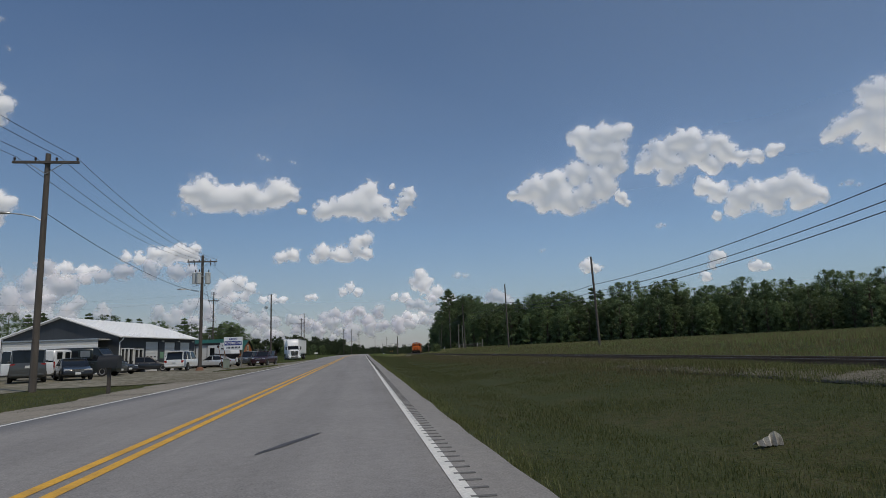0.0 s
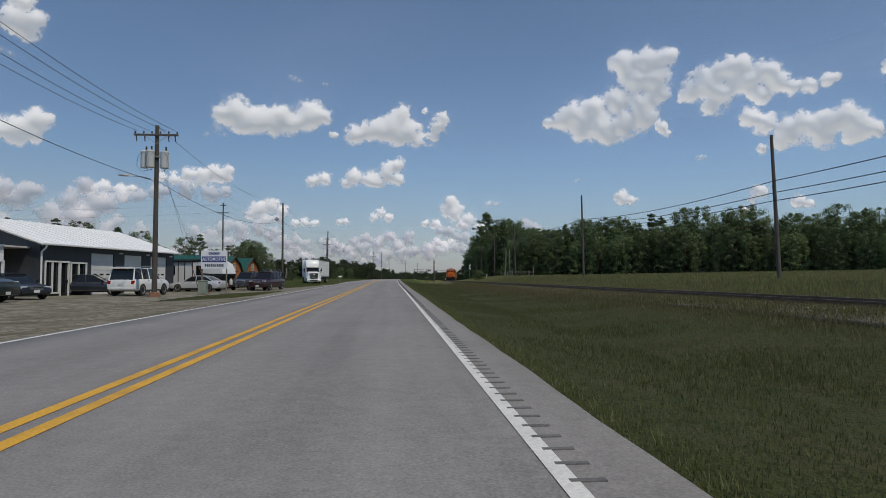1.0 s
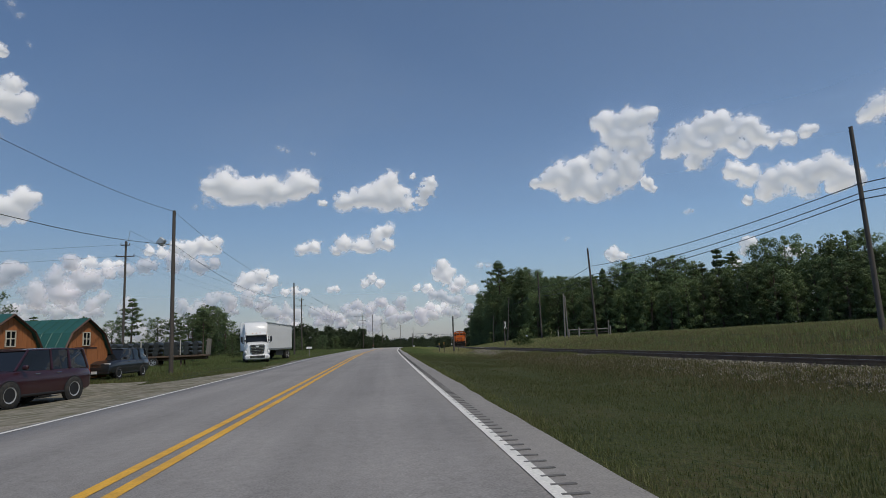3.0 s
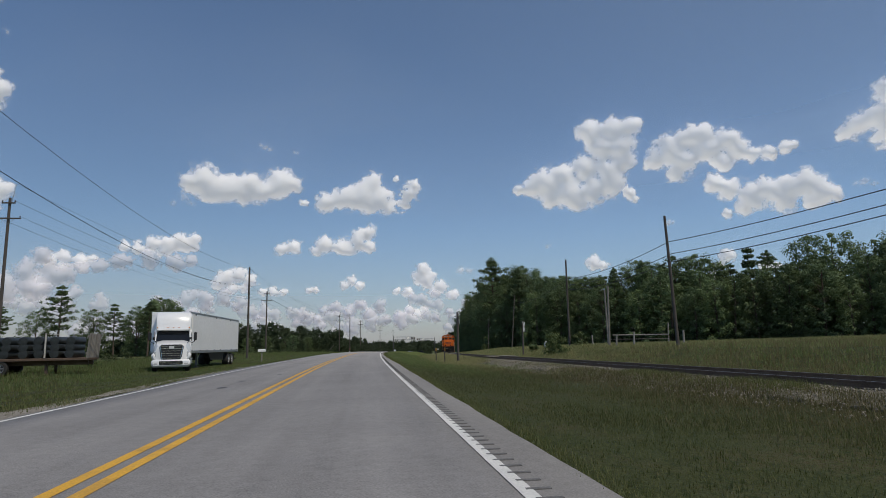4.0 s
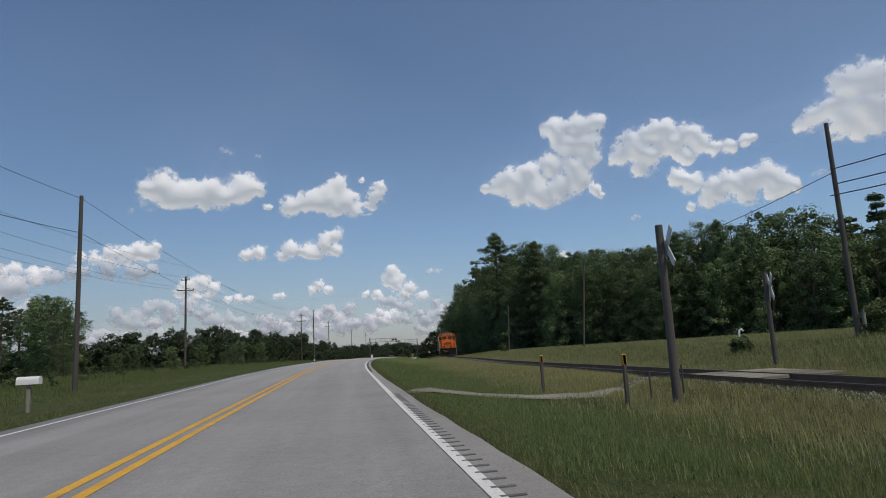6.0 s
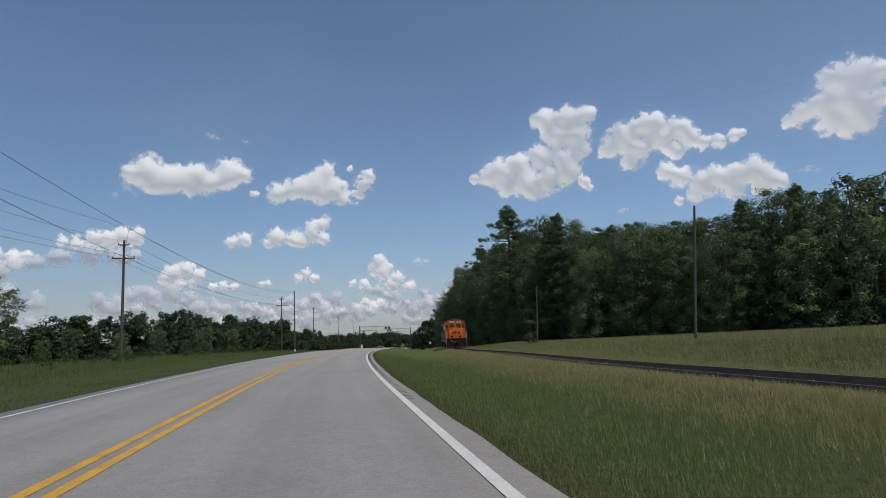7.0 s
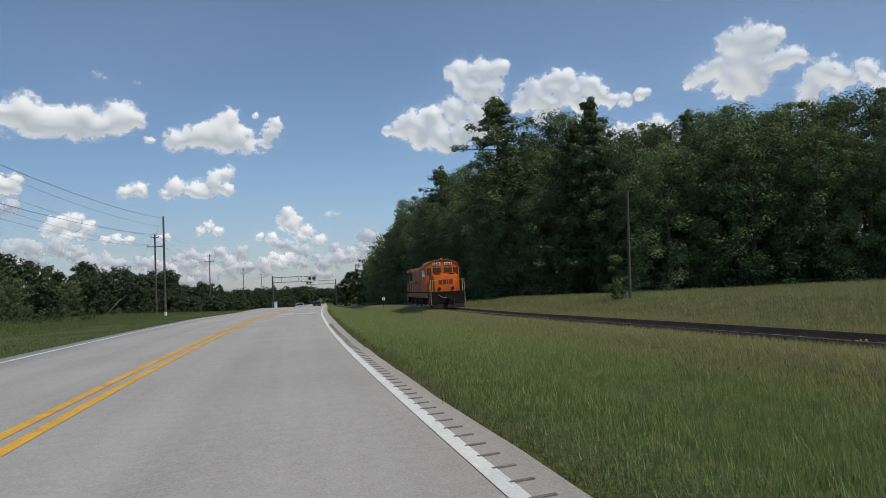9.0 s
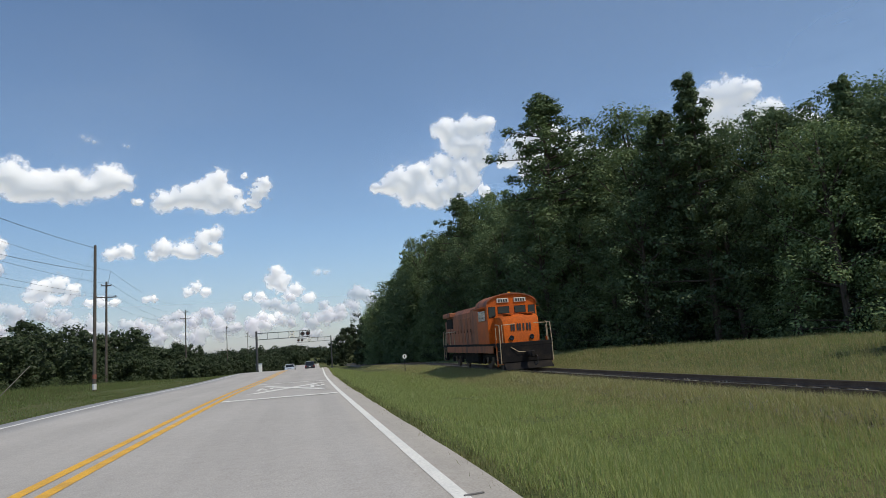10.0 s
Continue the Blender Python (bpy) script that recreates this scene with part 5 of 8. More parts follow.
def wire(a, b, sag, r=0.012, n=14):
    a, b = Vector(a), Vector(b)
    pts = []
    for i in range(n + 1):
        k = i / n
        p = a.lerp(b, k)
        p.z -= sag * 4 * k * (1 - k)
        pts.append(p)
    me = Shape().tube(pts, r, 5).mesh("overhead_wire")
    me.materials.append(m_wire)
    return tagged(new("overhead_wire", me), "thin dark overhead wire strung between poles", "wire", "overhead wires")


p1, h1 = utility_pole(-11.56, 30.15, 10.75, "tall wooden utility pole with one crossarm and a street light", r=0.17)
crossarm(p1, h1 - 0.45, 2.9, pins=4)
street_light(p1, h1 - 3.0, 1.9, 190)
p2, h2 = utility_pole(-11.95, 61.0, 10.65, "wooden utility pole carrying three grey transformers and a street light", r=0.18)
crossarm(p2, h2 - 0.62, 2.7, pins=6)
for tx_, ty_ in ((-0.62, -0.25), (-0.22, -0.48), (0.55, -0.2)):
    transformer(p2, tx_, ty_, h2 - 2.75)
street_light(p2, h2 - 3.35, 2.0, 190)
for dx in (-1.2, -0.7, 0.75, 1.15):
    part("cutout", Shape().cyl((dx, -0.16, h2 - 0.7), (dx + 0.05, -0.2, h2 - 1.05), 0.04, 0.03, 7), m_ceramic, p2, "dark fuse cutout")
part("clay_mound", Shape().lathe([(0.42, 0.0), (0.36, 0.10), (0.27, 0.28), (0.1, 0.36)], 14), material("red_clay", (0.20, 0.10, 0.06), 0.95, vary=0.2), p2, "mound of red clay")
p4, h4 = utility_pole(-11.62, 105.3, 10.95, "bare wooden utility pole with a floodlight", r=0.16)
fl = part("floodlight", Shape().tube([(0, 0, h4 - 2.5), (-0.35, 0, h4 - 2.35), (-0.65, 0, h4 - 2.4)], 0.025, 6), m_galv, p4, "grey floodlight on a bracket")
part("lamp_head", Shape().box((0, 0, 0), (0.45, 0.4, 0.5), 0.06, pose(-0.8, 0, h4 - 2.15, 0, 35, 0)), m_galv, fl)
utility_pole(-10.95, 159.2, 11.05, "bare weathered wooden utility pole", r=0.15)
pA, _ = utility_pole(-0.42, 250.2, 9.9, "bare weathered wooden utility pole", r=0.135)
part("marker_band", Shape().cyl((0, 0, 0.1), (0, 0, 0.5), 0.141, None, 12), m_plate, pA, "dull white band")
part("marker_band", Shape().cyl((0, 0, 0.85), (0, 0, 1.15), 0.141, None, 12), material("faded_red_band", (0.24, 0.09, 0.06), 0.7, vary=0.2), pA, "faded red band")
towers = [(-28.6, 140.4, 15.0), (-16.3, 210.5, 12.6), (-4.35, 284.5, 11.3), (2.3, 352.0, 12.3), (13.0, 430.0, 11.5), (24, 505, 11.5)]
for i, (x, y, top) in enumerate(towers):
    tw, th = utility_pole(x, y, top, "tall power line pole with two crossarms", r=0.17, group="power line poles")
    crossarm(tw, th - 1.9, 2.2, pins=2, braces=True)
    crossarm(tw, th - 0.5, 1.1, pins=2, braces=False)
    part("shield_pole", Shape().cyl((0.1, 0, th - 0.7), (0.45, 0, th + 1.3), 0.03, 0.02, 6), m_galv, tw)
for (x0, y0, t0), (x1, y1, t1) in zip(towers[:-1], towers[1:]):
    for dx, dz in ((-1.05, -1.75), (1.05, -1.75), (0.5, -0.3), (0.45, 1.3)):
        wire((x0 + dx, y0, t0 + dz), (x1 + dx, y1, t1 + dz), 1.5)
wire((-28.6, 140.4, 13.2), (-190, 100, 13), 3.5)
wire((-28.6, 140.4, 14.6), (-190, 100, 15), 3.5)
for dx in (-1.3, -0.5, 0.6, 1.3):
    wire((-11.56 + dx, 30.0, 10.55), (-11.95 + dx * 0.9, 60.9, 10.3), 0.7)
    wire((-11.56 + dx, 30.0, 10.55), (-11.2 + dx, -8, 10.8), 0.8)
wire((-11.6, 30.1, 8.0), (-11.95, 61, 7.1), 0.6, 0.016)
wire((-11.95, 61.0, 10.65), (-11.62, 105.3, 10.9), 1.2)
wire((-11.95, 61.0, 7.2), (-11.62, 105.3, 8.6), 1.3, 0.016)
wire((-11.95, 61.0, 7.2), (-18.5, 79.5, 3.7), 0.5)
wire((-11.62, 105.3, 10.9), (-10.95, 159.2, 10.9), 1.3)
wire((-11.62, 105.3, 8.6), (-10.95, 159.2, 8.9), 1.4, 0.016)
wire((-10.95, 159.2, 10.9), (-0.42, 250.2, 9.7), 2.2)
wire((-10.95, 159.2, 8.9), (-0.42, 250.2, 8.0), 2.2)
wire((-0.42, 250.2, 9.5), (-6.3, 255.5, 0.2), 0.1, 0.005)
# guy wires of the transformer pole, sheathed near the ground
for k, (gx, gy, top) in enumerate(((-11.5, 68.9, 9.4), (-11.0, 69.6, 8.6))):
    foot = Vector(on_ground(gx, gy, -0.05))
    head = Vector((-11.95, 61.0, top))
    gw = thing("guy_wire", foot, "thin guy wire with a rusty red sheath at its foot", "wire", "guy wires")
    part("cable", Shape().cyl((0, 0, 0), head - foot, 0.009, None, 5), m_wire, gw)
    part("sheath", Shape().cyl((head - foot) * 0.02, (head - foot) * 0.24, 0.028, None, 7), bpy.data.materials.get("red_sheath") or material("red_sheath", (0.30, 0.12, 0.05), 0.6, vary=0.15), gw, "rusty red sheath")
leaning = thing("leaning_stake", on_ground(-6.3, 251.5), "thin pale leaning stake in the weeds", "stake")
part("rod", Shape().cyl((-0.4, 0.2, -0.2), (1.6, 0.6, 2.1), 0.035, None, 6), m_grey_wood, leaning)

# the older line beyond the railway
old = [(23.5, 19.0, 9.6, 1.0), (23.5, 52.5, 8.75, 1.0), (23.45, 86.1, 9.85, 1.05), (23.05, 120.4, 9.65, 0.95), (23.45, 143.05, 9.75, 1.1), (25.2, 174.8, 8.6, 0.8), (29.6, 214.2, 6.95, 0.1)]
for i, (x, y, top, base) in enumerate(old):
    ob, h = utility_pole(x, y, top, "bare dark wooden pole leaning slightly in the meadow", r=0.125 if i < 5 else 0.1, lean=((-0.25, 0.0), (-0.2, 0.1), (-0.15, 0), (-0.25, 0.1), (0.0, 0), (0.62, -0.25), (0.35, 0))[i], group="old line poles")
hang = [(2.5, 3.1, 3.6), (2.5, 3.1, 3.6), (2.6, 2.95, 3.3)] + [(1.8, 2.6, 3.2), (2.0, 2.6, 3.1)]
for i in range(4):
    (x0, y0, t0, _), (x1, y1, t1, _) = old[i], old[i + 1]
    for k, dx in enumerate((0.0, 0.18, -0.15)):
        wire((x0 - 0.15 + dx, y0, t0 - hang[i][k]), (x1 - 0.15 + dx, y1, t1 - hang[i + 1][k]), 0.45, 0.022)
wire((23.35, 143.05, 7.6), (25.7, 174.6, 7.4), 0.6, 0.016)

# ---- vehicles ----
def wheel(parent, x, y, z, r=0.34, w=0.22, rim_mat=None, spokes=5, side=1):
    """A wheel whose outer face looks along side * y."""
    m = Matrix.Translation((x, y, z)) @ pose(0, 0, 0, -90 * side, 0, 0)
    prof = [(r * 0.62, -w / 2), (r * 0.9, -w / 2), (r * 0.985, -w * 0.38), (r, -w * 0.2), (r, w * 0.2), (r * 0.985, w * 0.38), (r * 0.9, w / 2), (r * 0.62, w / 2), (r * 0.6, w * 0.3), (r * 0.6, -w * 0.4), (r * 0.62, -w / 2)]
    wh = part("wheel", Shape().lathe([(0.0, -w * 0.35), (r * 0.6, -w * 0.35), (r * 0.61, w * 0.1), (r * 0.2, w * 0.1), (0, w * 0.12)], 20, m), m_black, parent, "", True)
    part("tyre", Shape().lathe(prof, 24, m), m_tyre, wh, "black rubber tyre", True)
    rim = Shape().lathe([(r * 0.52, w * 0.40), (r * 0.63, w * 0.46), (r * 0.64, w * 0.3), (r * 0.54, w * 0.2)], 24, m)
    rim.lathe([(0, w * 0.36), (r * 0.14, w * 0.34), (r * 0.16, w * 0.12)], 12, m)
    for i in range(spokes):
        rim.box((r * 0.34, 0, w * 0.3), (r * 0.46, r * 0.13, w * 0.12), 0.006, m @ pose(0, 0, 0, 0, 0, 360 / spokes * i))
    part("rim", rim, rim_mat or m_alloy, wh, "spoked wheel rim", True)
    return wh


STYLES = {
    # body: (x, low, top, half width) and glasshouse: (windscreen foot, roof front, roof rear, rear foot) as shares of the length
    "sedan": dict(body=((0.5, .40, .60, .84), (.485, .28, .70, .93), (.40, .22, .80, .985), (.22, .2, .92, 1), (0, .2, .95, 1), (-.25, .2, .98, 1), (-.40, .24, 1.0, .985), (-.485, .32, .97, .93), (-.5, .42, .82, .88)), glass=(.22, .06, -.20, -.37)),
    "suv": dict(body=((0.5, .46, .74, .88), (.49, .36, .92, .95), (.42, .30, 1.06, .99), (.24, .28, 1.12, 1), (0, .28, 1.13, 1), (-.3, .28, 1.14, 1), (-.47, .34, 1.13, .98), (-.495, .42, 1.05, .95), (-.5, .5, .9, .93)), glass=(.24, .11, -.44, -.49)),
    "van": dict(body=((0.5, .44, .80, .90), (.49, .34, 1.0, .96), (.42, .3, 1.12, .99), (.34, .28, 1.22, 1), (0, .28, 1.25, 1), (-.3, .28, 1.25, 1), (-.47, .32, 1.25, .99), (-.495, .4, 1.22, .98), (-.5, .5, 1.1, .97)), glass=(.35, .22, -.48, -.495)),
}


def car(at, style, size, mat, label, category="car", wheel_r=0.34, chrome=True, lamps=True, roof_mat=None, rims=None):
    """at: pose on the ground, nose along +x. size: length, width, height."""
    L, W, H = size
    st = STYLES[style]
    ob = thing(category if category in ("car", "van") else category.replace(" ", "_"), at, label, category, "parked vehicles")
    hw = W / 2
    rings = []
    belt = []
    for fx, lo, hi, k in st["body"]:
        x, w = fx * L, hw * k
        mid = lo + (hi - lo) * 0.55
        rings.append([(x, w * 0.84, lo), (x, w * 0.975, lo + 0.08), (x, w, mid), (x, w * 0.965, hi - 0.10), (x, w * 0.88, hi - 0.015), (x, w * 0.5, hi + 0.012), (x, -w * 0.5, hi + 0.012), (x, -w * 0.88, hi - 0.015), (x, -w * 0.965, hi - 0.10), (x, -w, mid), (x, -w * 0.975, lo + 0.08), (x, -w * 0.84, lo)])
        belt.append((x, hi))
    part("body", Shape().loft(rings), mat, ob, "", True)
    bx, bz = [b[0] for b in belt][::-1], [b[1] for b in belt][::-1]
    zb = lambda x: float(np.interp(x, bx, bz))
    f0, r0, r1, f1 = (k * L for k in st["glass"])
    top, wt, wb = H, hw * 0.76, hw * 0.90
    if style == "van":
        wt = hw * 0.86
    def ring(x, z, w0, w1):
        b = zb(x) - 0.03
        return [(x, w0, b), (x, (w0 + w1) / 2 + 0.01, (b + z) / 2), (x, w1, z), (x, -w1, z), (x, -(w0 + w1) / 2 - 0.01, (b + z) / 2), (x, -w0, b)]
    mid = (r0 + r1) / 2
    gl = Shape().loft([ring(f0, zb(f0) + 0.0, wb * 0.94, wb * 0.9), ring(r0, top - 0.05, wb, wt * 0.97), ring(mid, top - 0.035, wb, wt), ring(r1, top - 0.06, wb, wt * 0.97), ring(f1, zb(f1) + 0.0, wb * 0.95, wb * 0.9)])
    part("glasshouse", gl, m_glass, ob, "dark tinted window glass", True)
    rf = Shape().loft([[(x, w, z - 0.03), (x, w * 0.98, z + 0.005), (x, w * 0.6, z + 0.03), (x, -w * 0.6, z + 0.03), (x, -w * 0.98, z + 0.005), (x, -w, z - 0.03)] for x, w, z in ((r0 + 0.06, wt * 0.97, top - 0.05), ((r0 + mid) / 2, wt * 1.015, top - 0.03), (mid, wt * 1.02, top - 0.025), ((r1 + mid) / 2, wt * 1.015, top - 0.03), (r1 - 0.04, wt * 0.98, top - 0.055))])
    part("roof", rf, roof_mat or mat, ob, "", True)
    for s in (-1, 1):
        sills = [(f0, r0), (r0 - 0.36 * (r0 - r1), r0 - 0.38 * (r0 - r1)), (f1, r1)]
        if style != "sedan":
            sills.insert(2, (r0 - 0.70 * (r0 - r1), r0 - 0.71 * (r0 - r1)))
        for k, (a, b) in enumerate(sills):
            part("pillar", Shape().cyl((a, s * wb * (0.93 if k in (0, len(sills) - 1) else 1.0), zb(a) - 0.02), (b, s * wt * 1.0, top - 0.05), 0.055 if k else 0.04, 0.035, 6), mat, ob)
        part("side_mirror", Shape().box((f0 - 0.18, s * (hw + 0.07), zb(f0) + 0.10), (0.12, 0.2, 0.15), 0.04), mat, ob, "door mirror")
        part("sill_trim", Shape().box((0, s * hw * 0.985, 0.30 + (0.06 if style != "sedan" else 0)), (L * 0.52, 0.05, 0.07), 0.015), m_black, ob)
        for hx in (0.06, -0.14):
            part("door_handle", Shape().box((hx * L, s * (hw * 0.985), zb(0) - 0.13), (0.2, 0.04, 0.035), 0.01), m_chrome if chrome else mat, ob, "door handle")
        for wx in (0.31, -0.30):
            well = Shape().lathe([(0, 0), (wheel_r * 1.08, 0), (wheel_r * 1.08, 0.02), (0, 0.02)], 20, Matrix.Translation((wx * L, s * (hw * 0.985 - 0.0), wheel_r)) @ pose(0, 0, 0, -90 * s, 0, 0))
            part("wheel_well", well, m_black, ob)
            wheel(ob, wx * L, s * (hw - 0.075), wheel_r, wheel_r, 0.22, rims, 6, s)
    zf, zr_ = st["body"][1][2], st["body"][-2][2]
    for s in (-1, 1):
        if lamps:
            part("headlight", Shape().box((L * 0.474, s * hw * 0.68, zf - 0.05), (0.16, hw * 0.42, 0.15), 0.03, None), m_lamp, ob, "clear headlight")
            part("taillight", Shape().box((-L * 0.49, s * hw * 0.80, zr_ - 0.16), (0.10, hw * 0.26, 0.26 if style != "sedan" else 0.16), 0.03), m_red_lamp, ob, "red tail light")
    part("grille", Shape().box((L * 0.488, 0, zf - 0.09), (0.06, hw * 0.78, 0.2), 0.02), m_black, ob, "black grille")
    if chrome:
        for k in range(3):
            part("grille_bar", Shape().box((L * 0.497, 0, zf - 0.15 + 0.06 * k), (0.03, hw * 0.78, 0.018)), m_chrome, ob, "chrome bar")
    part("front_bumper", Shape().box((L * 0.485, 0, 0.42), (0.16, W * 0.88, 0.18), 0.05), mat, ob)
    part("rear_bumper", Shape().box((-L * 0.487, 0, 0.50), (0.16, W * 0.88, 0.2), 0.05), mat, ob)
    part("number_plate", Shape().box((-L * 0.5 - 0.02, 0, zr_ - 0.24), (0.02, 0.32, 0.16)), m_plate, ob, "blank number plate")
    part("front_plate", Shape().box((L * 0.5 + 0.01, 0, 0.45), (0.02, 0.32, 0.15)), m_plate, ob, "blank number plate")
    return ob


def stand(x, y, yaw):
    """yaw: the nose's heading in degrees, anticlockwise from +x."""
    return Matrix.Translation(on_ground(x, y, 0.035)) @ pose(0, 0, 0, 0, 0, yaw)


c_white = paint("white_car_paint", (0.74, 0.74, 0.72))
c_black = paint("black_car_paint", (0.012, 0.013, 0.016))
c_navy = paint("dark_blue_car_paint", (0.010, 0.012, 0.017))
c_silver = material("silver_car_paint", (0.60, 0.61, 0.62), 0.3, 0.4, vary=0.07, scale=1.5, fine=25, coat=0.6)
c_maroon = paint("maroon_car_paint", (0.032, 0.006, 0.009))
c_grey = paint("grey_car_paint", (0.06, 0.065, 0.07))
c_van_dark = paint("dark_green_van_paint", (0.014, 0.02, 0.02))

suv = car(stand(-14.6, 65.6, 84), "suv", (4.95, 1.95, 1.88), c_white, "white full-size SUV with tinted rear glass parked beside the pole", "car", 0.39)
part("roof_rack", Shape().tube([(-1.9, 0.62, 1.95), (0.4, 0.62, 1.97)], 0.025, 6).tube([(-1.9, -0.62, 1.95), (0.4, -0.62, 1.97)], 0.025, 6), m_galv, suv, "grey roof rails")
part("spoiler", Shape().box((-2.38, 0, 1.86), (0.25, 1.4, 0.06), 0.02), c_white, suv)
car(stand(-18.6, 67.2, 14), "sedan", (5.0, 1.85, 1.45), c_black, "glossy black four-door sedan parked by the workshop door")
car(stand(-18.6, 57.7, -30), "sedan", (4.9, 1.86, 1.46), c_navy, "dark blue sedan with a chrome grille facing the road")
club = car(stand(-18.6, 53.0, -5), "van", (5.6, 2.0, 2.25), c_van_dark, "dark green full-size passenger van with tinted windows", "van", 0.36)
part("side_body", Shape().box((-0.9, 0, 1.74), (3.7, 1.9, 0.9), 0.1), c_van_dark, club, "", True)
m_van_glass = material("pale_van_glass", (0.20, 0.22, 0.23), 0.06, vary=0.05, spec=0.6)
for s in (-1, 1):
    for k in range(4):
        part("side_window", Shape().box((-2.35 + 0.9 * k, s * 0.952, 1.76), (0.72, 0.02, 0.46), 0.05), m_van_glass if k % 2 else m_glass, club, "rounded side window")
cargo = car(stand(-21.25, 49.5, 169), "van", (5.4, 2.02, 2.12), c_white, "white cargo van backed in with its rear doors towards the road", "van", 0.36)
part("cargo_side", Shape().box((-1.05, 0, 1.66), (3.35, 1.88, 0.84), 0.1), c_white, cargo, "windowless white cargo body", True)
for y in (-0.44, 0.44):
    rd = part("rear_door", Shape().box((-2.735, y, 1.25), (0.04, 0.84, 1.5), 0.02), c_white, cargo, "white rear door")
    part("rear_window", Shape().box((-2.765, y, 1.66), (0.03, 0.56, 0.5), 0.04), m_glass, rd, "dark rear window")
    part("tail_lamp", Shape().box((-2.74, y * 2.15, 1.05), (0.06, 0.1, 0.42), 0.02), m_red_lamp, cargo, "tall red tail lamp")
car(stand(-18.7, 44.4, 116), "van", (5.2, 1.98, 2.05), c_grey, "dark grey conversion van parked in the row", "van", 0.36)
car(stand(-14.9, 79.9, 168), "sedan", (4.9, 1.86, 1.44), c_silver, "silver four-door sedan parked behind the sign")
car(stand(-9.4, 83.6, -104), "suv", (4.4, 1.88, 1.82), c_maroon, "dark maroon SUV parked beside the driveway", "car", 0.41)
car(stand(-11.6, 85.8, -108), "suv", (4.9, 1.9, 1.82), c_grey, "dark grey SUV parked next to the camper hitch", "car", 0.41)
car(stand(-13.6, 101.5, -95), "suv", (4.8, 1.9, 1.8), c_black, "black SUV parked in the back of the yard", "car", 0.37)
car(Matrix.Translation((float(road_x(320)) - 1.8, 320, float(road_z(320)) + 0.01)) @ pose(0, 0, 0, 0, 0, -99), "sedan", (4.8, 1.85, 1.45), c_silver, "silver car standing at the distant crossing")
car(Matrix.Translation((float(road_x(328)) + 1.8, 328, float(road_z(328)) + 0.01)) @ pose(0, 0, 0, 0, 0, 81), "suv", (4.8, 1.9, 1.8), c_black, "dark SUV stopped at the distant crossing")


def small_bus(at):
    ob = thing("bus", at, "white shuttle bus standing at the end of the row", "bus", "parked vehicles")
    part("body", Shape().box((0, 0, 1.65), (7.2, 2.35, 2.3), 0.16), c_white, ob, "", True)
    part("hood", Shape().box((3.95, 0, 1.05), (1.1, 2.0, 1.0), 0.18), c_white, ob, "", True)
    part("windscreen", Shape().box((3.605, 0, 2.05), (0.05, 2.0, 0.95), 0.04), m_glass, ob)
    for s in (-1, 1):
        for k in range(5):
            part("side_window", Shape().box((-2.6 + 1.2 * k, s * 1.18, 2.1), (1.0, 0.03, 0.75), 0.02), m_glass, ob)
        part("mirror", Shape().box((4.0, s * 1.45, 1.9), (0.1, 0.22, 0.4), 0.04), m_black, ob)
        part("headlight", Shape().box((4.5, s * 0.75, 1.0), (0.06, 0.3, 0.22), 0.03), m_lamp, ob)
        for x in (3.6, -2.2):
            wheel(ob, x, s * 1.05, 0.42, 0.42, 0.26, m_galv, 5, s)
    part("rear_window", Shape().box((-3.605, 0, 2.2), (0.05, 1.5, 0.7), 0.03), m_glass, ob)
    part("bumper", Shape().box((4.55, 0, 0.6), (0.16, 2.2, 0.22), 0.04), m_black, ob)
    part("belt_line", Shape().box((0, -1.182, 1.45), (6.9, 0.02, 0.08)), m_black, ob)


small_bus(stand(-21.4, 38.6, 205))
car(stand(-16.6, 46.0, -60), "sedan", (4.8, 1.84, 1.44), c_black, "low black sedan facing the road between two vans")


